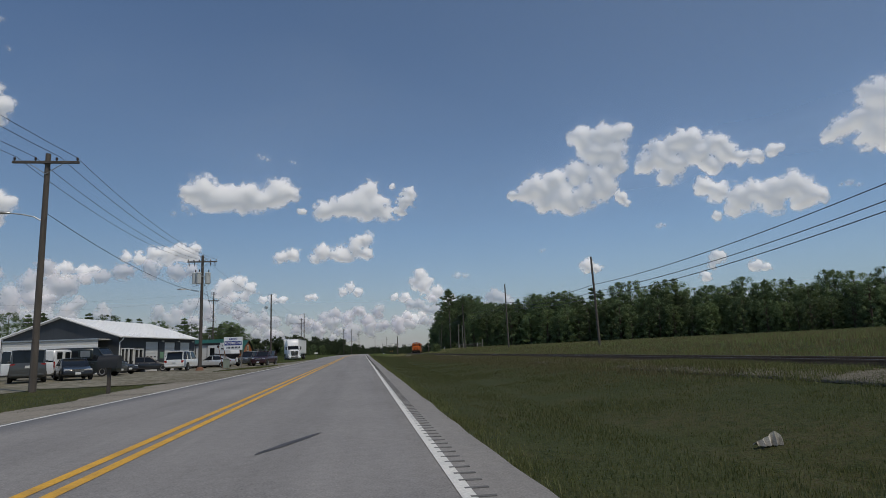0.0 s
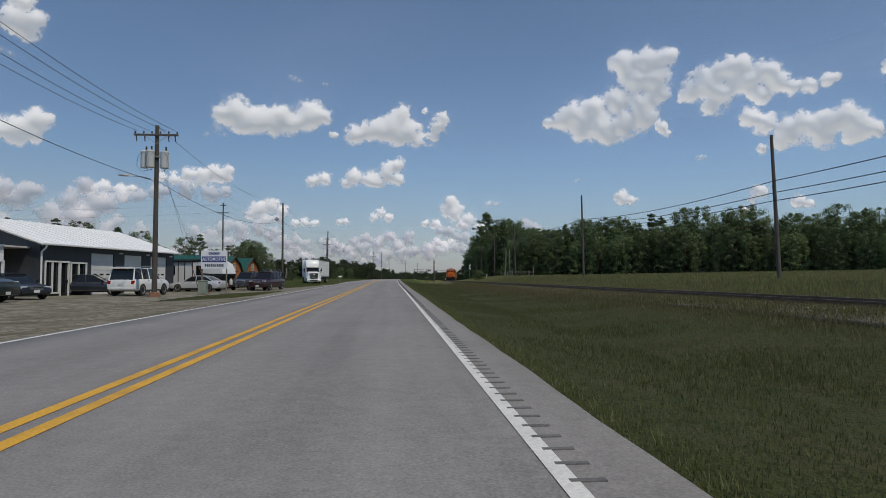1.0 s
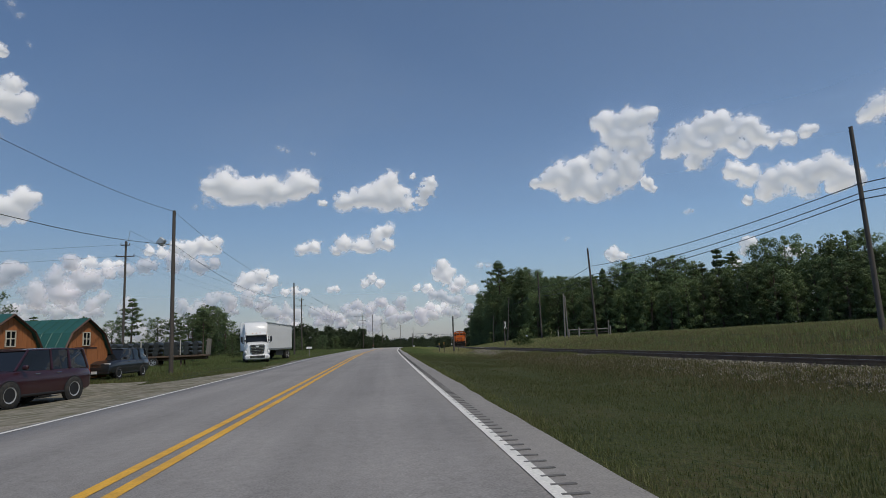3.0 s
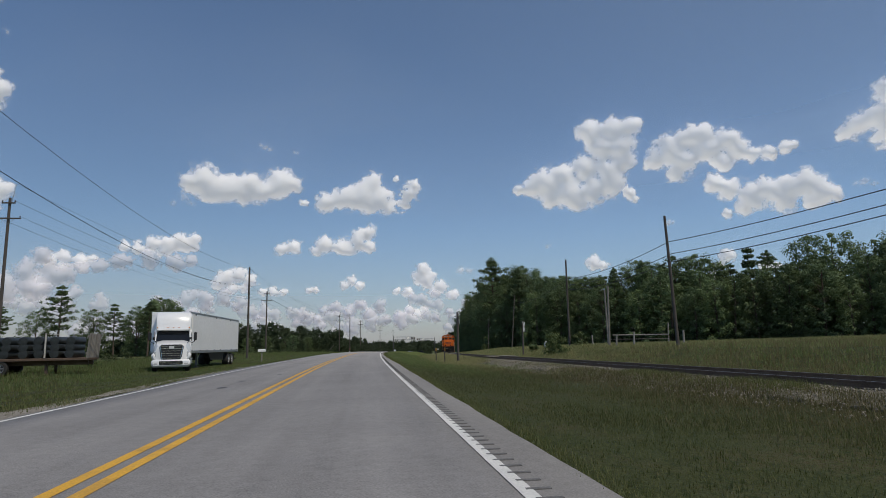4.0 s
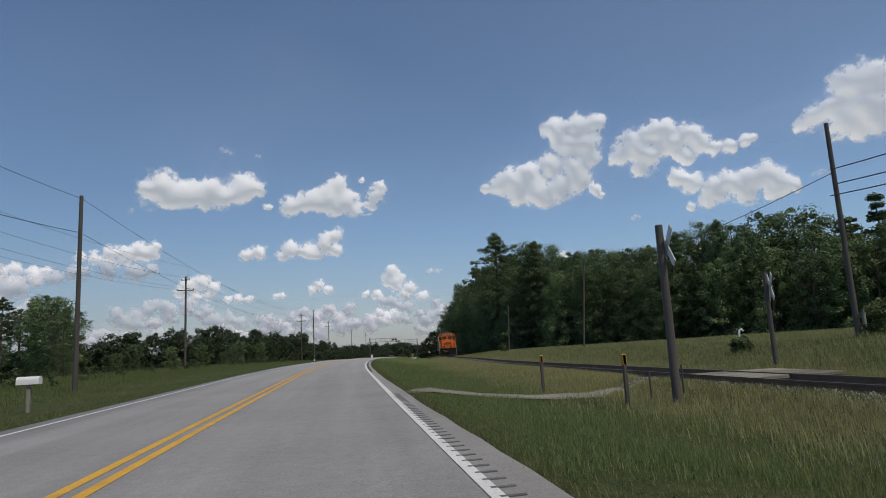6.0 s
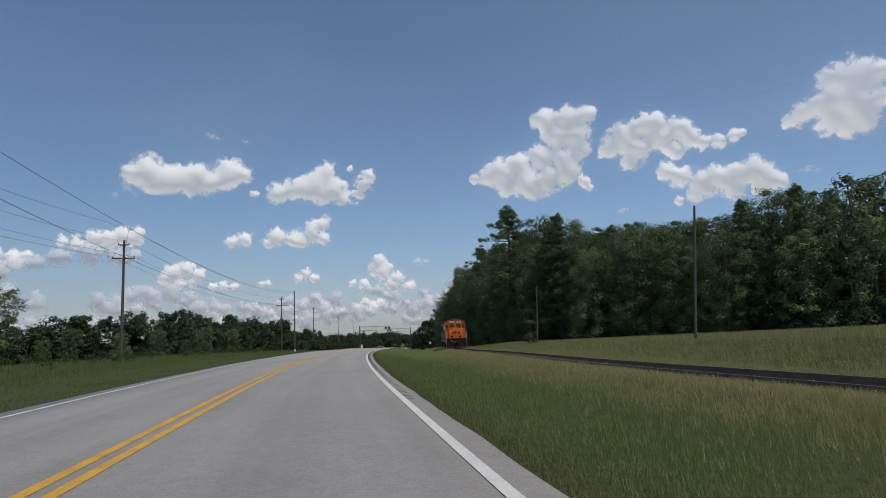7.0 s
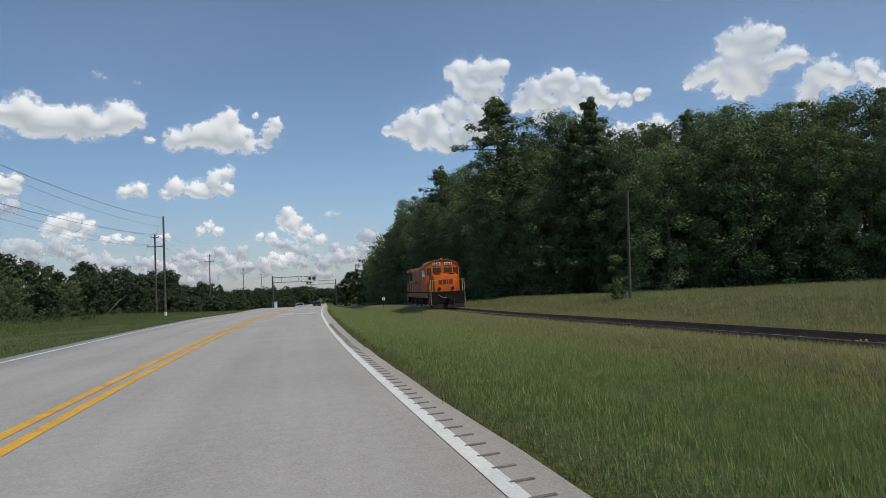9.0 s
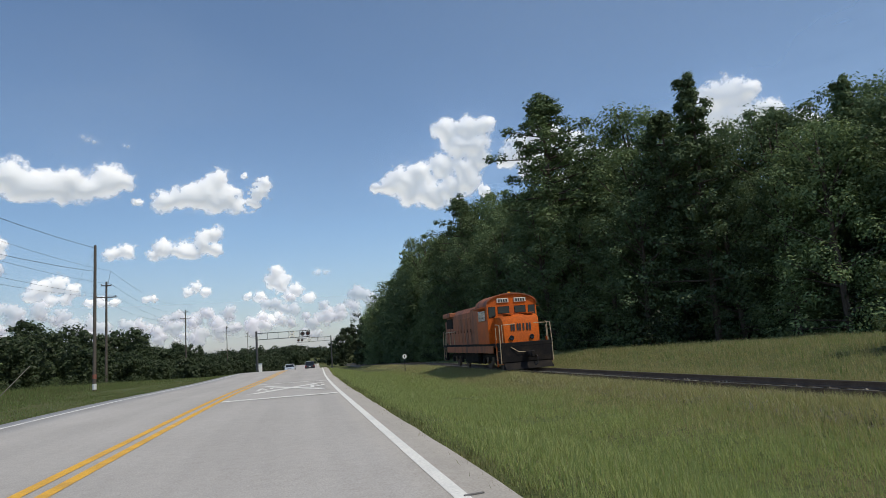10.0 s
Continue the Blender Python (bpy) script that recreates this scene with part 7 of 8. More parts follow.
    part("horn", Shape().cyl((cx0 + 0.8, 0.1, 4.3), (cx0 + 1.3, 0.1, 4.34), 0.04, 0.09, 8).cyl((cx0 + 0.8, -0.12, 4.3), (cx0 + 1.25, -0.12, 4.34), 0.04, 0.08, 8), m_galv, ob)
    part("beacon", Shape().lathe([(0, 0), (0.1, 0), (0.1, 0.14), (0.05, 0.2), (0, 0.2)], 10, Matrix.Translation((cx1 - 0.3, 0, 4.25))), m_amber, ob, "amber beacon")
    # pilot, coupler, trucks, tank
    part("pilot", Shape().box((L - 0.08, 0, 0.95), (0.14, 2.9, 0.95), 0.03), m_under, ob, "black pilot plate")
    part("snow_plow", Shape().prism([(L - 0.1, 0.5), (L + 0.35, 0.12), (L - 0.1, 0.12)], -1.35, 1.35), m_under, ob)
    part("coupler", Shape().box((L + 0.3, 0, 0.88), (0.7, 0.3, 0.3), 0.06).box((L + 0.6, 0.08, 0.88), (0.25, 0.22, 0.36), 0.05), m_under, ob, "", True)
    part("air_hose", Shape().tube([(L, 0.5, 0.8), (L + 0.2, 0.5, 0.7), (L + 0.25, 0.45, 0.35), (L + 0.15, 0.3, 0.25)], 0.03, 6), m_black, ob)
    part("chain", Shape().tube([(L + 0.02, -0.9, 1.3), (L + 0.06, -0.5, 1.02), (L + 0.06, -0.1, 1.0)], 0.02, 5), m_ral, ob)
    part("fuel_tank", Shape().box((0, 0, 0.78), (3.6, 2.5, 0.95), 0.15), m_under, ob, "", True)
    for e in (-1, 1):
        tk = part("truck_frame", Shape().box((e * (L - 3.2), 1.05, 0.72), (3.7, 0.16, 0.38), 0.06).box((e * (L - 3.2), -1.05, 0.72), (3.7, 0.16, 0.38), 0.06).box((e * (L - 3.2), 0, 0.7), (0.7, 2.1, 0.4), 0.04), m_under, ob)
        for dx in (-1.3, 1.3):
            for s in (-1, 1):
                part("wheel", Shape().lathe([(0, -0.06), (0.48, -0.06), (0.52, -0.07), (0.52, 0.0), (0.495, 0.07), (0.4, 0.06), (0, 0.04)], 24, Matrix.Translation((e * (L - 3.2) + dx, s * 0.76, 0.50)) @ pose(0, 0, 0, -90 * s, 0, 0)), m_rust, tk, "steel rail wheel", True)
                part("journal_box", Shape().box((e * (L - 3.2) + dx, s * 1.16, 0.5), (0.36, 0.14, 0.34), 0.04), m_under, tk)
                part("spring", Shape().cyl((e * (L - 3.2) + dx * 0.45, s * 1.12, 0.4), (e * (L - 3.2) + dx * 0.45, s * 1.12, 0.75), 0.1, None, 10), m_rust, tk)


locomotive()

# ---- workshop and yard ----
def workshop():
    m_dark = material("charcoal_metal_siding", (0.035, 0.04, 0.047), 0.55, vary=0.1, scale=0.8, fine=6, stretch=(3, 3, 0.2))
    m_roof = material("white_metal_roof", (0.88, 0.88, 0.87), 0.45, 0.0, vary=0.04, scale=0.5, fine=5, tint=(0.78, 0.78, 0.76))
    m_trim = material("white_trim", (0.72, 0.72, 0.70), 0.5, vary=0.05)
    m_door = material("white_overhead_door", (0.66, 0.66, 0.64), 0.5, vary=0.06, scale=1.0)
    ob = thing("workshop", pose(-19.9, 63.2, float(ground_z(-19, 68)) - 0.05, 0, 0, 81.3), "dark metal-sided car workshop with a low white metal roof", "building")
    # local x along the front (away from the first corner), y into the building
    L, W, E, P = 17.2, 11.2, 3.6, 5.55
    openings = [(0.4, 1.75, 0.3, 2.4), (1.85, 2.7, 0.0, 2.4), (2.95, 4.6, 0.35, 2.35), (5.2, 8.0, 0.0, 3.1), (9.4, 12.0, 0.0, 3.1), (13.3, 16.0, 0.0, 3.1)]
    x = 0.0
    front = part("front_wall", Shape().box((L / 2, 0.1, E + 0.02), (L, 0.19, 0.1)), m_dark, ob)
    for a, b, lo, hi in openings:
        part("wall_panel", Shape().box(((x + a) / 2, 0.1, E / 2), (a - x, 0.2, E)), m_dark, front)
        part("lintel_panel", Shape().box(((a + b) / 2, 0.1, (hi + E) / 2), (b - a, 0.2, E - hi)), m_dark, front)
        if lo > 0:
            part("sill_panel", Shape().box(((a + b) / 2, 0.1, lo / 2), (b - a, 0.2, lo)), m_dark, front)
        x = b
    part("wall_panel", Shape().box(((x + L) / 2, 0.1, E / 2), (L - x, 0.2, E)), m_dark, front)
    part("side_wall", Shape().prism([(0, 0), (W, 0), (W, E), (W / 2, P - 0.1), (0, E)], -0.1, 0.1, Matrix(((0, 1, 0, 0), (1, 0, 0, 0), (0, 0, 1, 0), (0, 0, 0, 1)))), m_dark, ob)
    part("side_wall", Shape().prism([(0, 0), (W, 0), (W, E), (W / 2, P - 0.1), (0, E)], L - 0.1, L + 0.1, Matrix(((0, 1, 0, 0), (1, 0, 0, 0), (0, 0, 1, 0), (0, 0, 0, 1)))), m_dark, ob)
    part("back_wall", Shape().box((L / 2, W - 0.1, E / 2), (L, 0.2, E)), m_dark, ob)
    for s, (ya, yb) in enumerate(((-0.45, W / 2), (W + 0.45, W / 2))):
        za = E - 0.08
        v = [(-0.45, ya, za), (L + 0.45, ya, za), (L + 0.45, yb, P), (-0.45, yb, P)]
        sl = Shape().add(v + [(p[0], p[1], p[2] - 0.08) for p in v], [(0, 1, 2, 3), (4, 7, 6, 5), (0, 4, 5, 1), (1, 5, 6, 2), (2, 6, 7, 3), (3, 7, 4, 0)])
        ribs = []
        for k in range(20):
            x = -0.4 + (L + 0.8) * k / 19
            mid = Vector((x, (ya + yb) / 2, (za + P) / 2 + 0.02))
            ln = math.hypot(yb - ya, P - za)
            tilt = math.degrees(math.atan2(P - za, yb - ya))
            ribs.append(Shape().box((0, 0, 0), (0.04, ln, 0.035), 0, Matrix.Translation(mid) @ pose(0, 0, 0, tilt, 0, 0)))
        slope = part("roof_slope", sl, m_roof, ob, "white standing-seam roof")
        for rib in ribs:
            part("roof_rib", rib, m_roof, slope)
    part("gutter", Shape().box((L / 2, -0.5, E - 0.1), (L + 0.9, 0.12, 0.12), 0.02), m_trim, ob, "white gutter")
    part("downpipe", Shape().tube([(-0.1, -0.5, E - 0.15), (-0.1, -0.4, E - 0.35), (-0.1, -0.12, E - 0.6), (-0.1, -0.12, 0.1)], 0.06, 8), m_trim, ob, "white downpipe")
    for s in (0, 1):
        a, b = ((-0.45, -0.5, E - 0.12), (-0.45, W / 2, P + 0.02)) if s == 0 else ((-0.45, W + 0.5, E - 0.12), (-0.45, W / 2, P + 0.02))
        part("barge_board", Shape().cyl(a, b, 0.1, None, 4), m_trim, ob, "pale gable trim")
    for k, (a, b, lo, hi) in enumerate(openings):
        if k in (0, 2):
            wn_ = part("window", Shape().box(((a + b) / 2, 0.08, (lo + hi) / 2), (b - a, 0.05, hi - lo)), m_glass, ob, "dark shop window in a white frame")
            fr = Shape().box(((a + b) / 2, -0.02, hi), (b - a + 0.12, 0.1, 0.1)).box(((a + b) / 2, -0.02, lo), (b - a + 0.12, 0.1, 0.1))
            for x in (a, (a + b) / 2, b):
                fr.box((x, -0.02, (lo + hi) / 2), (0.09, 0.1, hi - lo))
            part("window_frame", fr, m_trim, wn_)
        elif k == 1:
            dr = part("door", Shape().box(((a + b) / 2, 0.08, hi / 2), (b - a, 0.05, hi)), m_glass, ob, "glazed entrance door in a white frame")
            part("door_frame", Shape().box((a, -0.02, hi / 2), (0.1, 0.1, hi)).box((b, -0.02, hi / 2), (0.1, 0.1, hi)).box(((a + b) / 2, -0.02, hi), (b - a + 0.2, 0.1, 0.12)), m_trim, dr)
            part("door_handle", Shape().box((b - 0.12, -0.02, 1.05), (0.04, 0.08, 0.25)), m_chrome, dr)
        else:
            dr = part("overhead_door", Shape().box(((a + b) / 2, 0.12, hi / 2), (b - a, 0.05, hi)), m_door, ob, "white sectional overhead door")
            for q in range(5):
                part("door_section", Shape().box(((a + b) / 2, 0.085, 0.32 + 0.615 * q), (b - a - 0.06, 0.03, 0.58), 0.015), m_door, dr)
            for q in range(3):
                part("door_light", Shape().box((a + 0.55 + 0.8 * q, 0.066, 1.55), (0.45, 0.02, 0.11)), m_glass, dr)
    part("wall_sign", Shape().box((8.7, -0.03, 1.7), (0.8, 0.03, 0.7)), material("green_notice", (0.18, 0.32, 0.2), 0.6, vary=0.15), ob, "small green and white notice")
    for x in (8.7, 12.6, 16.5):
        part("wall_lamp", Shape().box((x, -0.12, 3.2), (0.3, 0.2, 0.12), 0.03), m_trim, ob)
    # low lean-to against the near gable
    m_pale = material("pale_siding", (0.50, 0.49, 0.46), 0.6, vary=0.1, stretch=(1, 1, 6))
    lt = part("canopy_roof", Shape().box((-1.2, 6.0, 3.28), (2.3, 10.6, 0.12), 0.02), m_pale, ob, "flat roof of the open lean-to canopy")
    part("canopy_panel", Shape().box((-2.24, 6.0, 3.0), (0.08, 10.5, 0.42)), m_pale, lt)
    part("canopy_fascia", Shape().box((-2.3, 6.0, 2.56), (0.1, 10.6, 0.5), 0.015), m_trim, lt, "white fascia board")
    part("canopy_trim", Shape().box((-2.32, 6.0, 3.3), (0.12, 10.7, 0.14), 0.02), m_galv, lt)
    for y in (0.8, 4.2, 7.7, 11.2):
        part("canopy_post", Shape().box((-2.2, y, 1.2), (0.14, 0.14, 2.4), 0.01), m_trim, lt)


workshop()


def barn_shed(at, length, label):
    m_wood = material("orange_stained_wood", (0.36, 0.135, 0.045), 0.65, vary=0.14, scale=1.5, fine=20, stretch=(6, 6, 0.6), bump=0.2)
    m_green = material("green_metal_roof", (0.022, 0.10, 0.075), 0.42, 0.1, vary=0.1, scale=1.0, fine=12)
    m_trim = material("brown_trim", (0.07, 0.03, 0.018), 0.6, vary=0.1)
    ob = thing("barn_shed", at, label, "shed", "display sheds")
    # front gable at x = 0 looking along +x, ridge running to -x
    w, e, k1, k2, p = 1.85, 1.75, 2.75, 1.25, 3.55
    g = [(-w, 0.25), (w, 0.25), (w, e), (k2, k1), (0, p), (-k2, k1), (-w, e)]
    m = Matrix(((0, 1, 0, 0), (1, 0, 0, 0), (0, 0, 1, 0), (0, 0, 0, 1)))
    part("body", Shape().prism(g, -length, 0, m), m_wood, ob, "orange-stained plank walls")
    for j in range(13):
        y = -w + 0.285 * (j + 0.5)
        top = min(float(np.interp(abs(y), [0, k2, w], [p, k1, e])) - 0.08, 9)
        part("plank", Shape().box((0.012, y, (0.25 + top) / 2), (0.024, 0.265, top - 0.25), 0.006), m_wood, ob)
    line = [(w + 0.14, e - 0.12), (k2 + 0.05, k1 + 0.06), (0, p + 0.07), (-k2 - 0.05, k1 + 0.06), (-w - 0.14, e - 0.12)]
    inner = [(y * 0.98, z - 0.06) for y, z in line[::-1]]
    part("roof", Shape().prism(line + inner, -length - 0.15, 0.2, m), m_green, ob, "green ribbed metal gambrel roof")
    n = int(length / 0.6)
    ribs = Shape()
    for i in range(n):
        x = -length + 0.3 + 0.6 * i
        for (ya, za), (yb, zb_) in zip(line[:-1], line[1:]):
            ribs.cyl((x, ya, za + 0.01), (x, yb, zb_ + 0.01), 0.018, None, 4, False)
    part("roof_ribs", ribs, m_green, ob)
    for (ya, za), (yb, zb_) in zip(line[:-1], line[1:]):
        part("fascia", Shape().cyl((0.22, ya, za - 0.05), (0.22, yb, zb_ - 0.05), 0.06, None, 4), m_trim, ob)
    wn_ = part("loft_window", Shape().box((0.03, 0, 2.45), (0.05, 0.5, 0.72)), m_glass, ob, "small loft window with pale bars")
    fr = Shape()
    for z in (2.09, 2.45, 2.81):
        fr.box((0.06, 0, z), (0.05, 0.58, 0.05))
    for y in (-0.27, 0, 0.27):
        fr.box((0.06, y, 2.45), (0.05, 0.05, 0.76))
    part("window_frame", fr, material("pale_window_frame", (0.6, 0.56, 0.46), 0.6, vary=0.08), wn_)
    dr = part("door", Shape().box((0.03, 0, 1.15), (0.05, 1.7, 1.75), 0.01), m_wood, ob, "double plank door")
    part("door_brace", Shape().box((0.06, 0, 1.15), (0.03, 0.06, 1.75)).box((0.06, 0, 1.95), (0.03, 1.7, 0.1)).box((0.06, 0, 0.4), (0.03, 1.7, 0.1)), m_trim, dr)
    for x in (-0.4, -length / 2, -length + 0.4):
        part("skid", Shape().box((x, 0, 0.12), (0.3, 3.4, 0.26), 0.01), m_pole, ob)


zs = float(ground_z(-20, 90))
for x, y, l, lab in ((-14.9, 87.9, 10.0, "long barn shed with a green gambrel roof"), (-14.9, 92.8, 6.5, "orange wooden barn shed with a green gambrel roof"), (-14.2, 98.8, 5.5, "smaller orange barn shed with a green gambrel roof")):
    barn_shed(pose(x, y, zs, 0, 0, -14), l, lab)


def flat_text(body, size, material, parent, m, name="lettering", extrude=0.004):
    cu = bpy.data.curves.new(name, "FONT")
    cu.body, cu.size, cu.extrude, cu.offset, cu.align_x, cu.align_y = body, size, extrude, 0.006, "CENTER", "CENTER"
    tmp = bpy.data.objects.new(name, cu)
    scene.collection.objects.link(tmp)
    me = bpy.data.meshes.new_from_object(tmp.evaluated_get(bpy.context.evaluated_depsgraph_get()))
    bpy.data.objects.remove(tmp)
    me.materials.append(material)
    ob = new(name, me)
    ob.parent, ob.matrix_basis = parent, m
    return ob


def shop_sign():
    m_face = material("white_sign_face", (0.74, 0.75, 0.77), 0.45, vary=0.05, scale=2)
    m_blue = material("blue_sign_print", (0.03, 0.045, 0.22), 0.5, vary=0.05)
    x0, x1, y = -11.52, -9.6, 69.08
    z0 = float(ground_z(-10.5, y))
    ob = thing("shop_sign", (x0, y, z0), "white and blue workshop sign on two posts", "sign")
    w = x1 - x0
    top, bot = 3.1 - z0, 1.72 - z0
    part("board", Shape().box((w / 2, 0, (top + bot) / 2), (w, 0.08, top - bot), 0.015), m_face, ob)
    for x in (0.06, w - 0.06):
        part("post", Shape().box((x, 0.08, (top - 0.1) / 2 - 0.1), (0.09, 0.09, top + 0.1), 0.01), m_grey_wood, ob)
    part("banner", Shape().box((w / 2, -0.045, bot + 0.72), (w * 0.92, 0.012, 0.44), 0.005), m_blue, ob, "dark blue band")
    flat_text("AUTOMOTIVE", 0.33, m_face, ob, pose(w / 2, -0.058, bot + 0.72, 90, 0, 0) @ Matrix.Diagonal((0.82, 1, 1, 1)))
    for k, x in enumerate((-0.27, 0.0, 0.27)):
        part("logo_mark", Shape().lathe([(0.085, 0), (0.125, 0), (0.125, 0.012), (0.085, 0.012)], 18, pose(w / 2 + x, -0.045, bot + 1.16, 90, 0, 0) @ Matrix.Diagonal((1.1, 0.85, 1, 1))), m_blue, ob, "blue logo ring")
    part("logo_bar", Shape().box((w / 2, -0.05, bot + 1.16), (0.72, 0.012, 0.03)), m_blue, ob)
    for k in range(10):
        part("number_bar", Shape().box((w / 2 - 0.62 + 0.135 * k + (0.03 if k > 2 else 0) + (0.03 if k > 5 else 0), -0.046, bot + 0.26), (0.09, 0.012, 0.2)), material("dark_sign_print", (0.03, 0.035, 0.06), 0.5) if k == 0 else bpy.data.materials["dark_sign_print"], ob, "dark number bar")


shop_sign()


def utility_box(x, y):
    ob = thing("utility_cabinet", on_ground(x, y), "grey-green utility cabinet beside the sign", "utility cabinet")
    m_c = material("grey_green_cabinet", (0.24, 0.27, 0.22), 0.6, vary=0.12, scale=2)
    part("body", Shape().box((0, 0, 0.5), (0.56, 0.5, 0.95), 0.02), m_c, ob)
    part("lid", Shape().box((0, 0, 1.0), (0.62, 0.56, 0.08), 0.03), m_c, ob)
    for k in (-0.135, 0.135):
        part("door_panel", Shape().box((k, -0.26, 0.5), (0.25, 0.02, 0.82), 0.008), m_c, ob)
    part("base", Shape().box((0, 0, 0.03), (0.7, 0.62, 0.1), 0.02), m_concrete, ob)


utility_box(-10.85, 67.3)


def mailbox(x, y, z, label, mat, yaw=0, wide=0.55, h=1.0, big=1.0):
    ob = thing("mailbox", pose(x, y, z, 0, 0, yaw), label, "mailbox")
    part("post", Shape().box((0, 0, h / 2 - 0.1), (0.11, 0.11, h + 0.2), 0.01), m_grey_wood if mat is not m_black else m_pole, ob)
    prof = [(-0.11, 0), (0.11, 0)] + [(0.11 * math.cos(t), 0.13 + 0.11 * math.sin(t)) for t in np.linspace(0, math.pi, 8)]
    part("box", Shape().prism([(a * 1.2 * big, b * 1.1 * big + h) for a, b in prof], -wide / 2, wide / 2), mat, ob, "", True)
    part("flag", Shape().box((0.15, 0.05, h + 0.2), (0.015, 0.06, 0.2)), m_red_lamp, ob)
    return ob


mailbox(-7.05, 144.7, float(ground_z(-7.05, 144.7)), "white mailbox on a wooden post by the road", c_white, 90, 0.7, 0.95)
post = mailbox(-6.3, 24.5, float(ground_z(-6.3, 24.5)), "dark mailbox on a square post by the shoulder", m_black, 90, 0.7, 0.95, 1.7)


def simple_post(name, x, y, h, w, mat, label, category, lean=0.0, round_=False, group=""):
    ob = thing(name, Matrix.Translation(on_ground(x, y)) @ pose(0, 0, 0, 0, lean, 0), label, category, group)
    sh = Shape().cyl((0, 0, -0.3), (0, 0, h), w / 2, w / 2 * 0.9, 9) if round_ else Shape().box((0, 0, h / 2 - 0.15), (w, w, h + 0.3), 0.012)
    part("post", sh, mat, ob, "", round_)
    return ob


# meadow fence, pole stubs and pen beyond the railway
for x, y, top, w, lean in ((23.9, 133.9, 6.15, 0.19, 1.5), (25.6, 138.3, 6.2, 0.16, -1)):
    simple_post("pole_stub", x, y, top - float(ground_z(x, y)), w, m_grey_wood, "bleached cut-off wooden pole in the meadow", "pole", lean, True, "cut-off poles")
for x, y, h in ((25.1, 144.4, 1.0), (25.2, 141.2, 0.95), (24.3, 129.8, 1.05), (23.9, 132.4, 0.8), (26.5, 126.0, 1.0)):
    simple_post("fence_post", x, y, h + 0.1, 0.16, m_grey_wood, "weathered grey wooden fence post in long grass", "fence post", random.Random(x).uniform(-4, 4), True, "meadow fence posts")
pen = thing("fence_rail", (24.4, 134.3, 0), "long pale horizontal fence rail between posts", "fence")
part("rail", Shape().cyl((0, 0, 1.86), (4.45, -1.4, 1.84), 0.06, None, 8), m_grey_wood, pen)
part("end_post", Shape().cyl((4.45, -1.35, 0.7), (4.6, -1.2, 2.85), 0.06, 0.05, 8), m_grey_wood, pen)
part("lower_rail", Shape().cyl((0, 0, 1.5), (4.4, -1.4, 1.48), 0.04, None, 6), m_pole, pen)


def crossbuck(x, y, h, yaw, label, r=0.09, blade=True):
    ob = thing("crossbuck_sign", Matrix.Translation(on_ground(x, y)) @ pose(0, 0, 0, 0, 0, yaw), label, "crossing sign", "crossbuck signs")
    part("pole", Shape().cyl((0, 0, -0.3), (0, 0, h), r * 1.2, r, 10), m_pole, ob, "", True)
    m_b = material("faded_sign_white", (0.62, 0.62, 0.6), 0.6, vary=0.12)
    for a in (48, -48):
        part("blade", Shape().box((0, -0.14, 0), (1.2, 0.03, 0.2), 0.01, Matrix.Translation((0, 0, h - 0.55)) @ pose(0, 0, 0, 0, a, 0)), m_b, ob, "white crossbuck blade")
    return ob


crossbuck(10.8, 135.2, 4.3, 80, "dark wooden pole with a faded crossbuck seen edge-on", 0.09)
crossbuck(18.1, 141.1, 3.4, 62, "slim post with a white crossbuck beyond the track", 0.07)
for x, y, h, lab in ((9.65, 135.4, 1.25, "dark marker post with an orange cap"), (9.6, 141.2, 1.2, "orange pipeline marker post")):
    ob = simple_post("marker_post", x, y, h, 0.09, m_pole, lab, "marker post")
    part("cap", Shape().box((0, 0, h - 0.12), (0.12, 0.09, 0.26), 0.02), material("orange_marker", (0.42, 0.24, 0.04), 0.6, vary=0.1), ob, "orange cap")
vp = thing("vent_pipe", on_ground(22.8, 149.5), "white hooked vent pipe in the grass", "pipe")
part("pipe", Shape().tube([(0, 0, -0.1), (0, 0, 0.55), (0.05, 0, 0.68), (0.16, 0, 0.7), (0.22, 0, 0.6)], 0.045, 8), c_white, vp, "", True)
for x, y, h in ((10.9, 136.6, 0.75), (11.4, 135.9, 0.85)):
    simple_post("stake", x, y, h, 0.04, m_pole, "thin dark stake beside the crossing pole", "stake")


m_mast = material("weathered_signal_steel", (0.07, 0.072, 0.075), 0.6, 0.3, vary=0.12)
m_unlit = material("unlit_red_lens", (0.06, 0.01, 0.01), 0.2, vary=0.1)


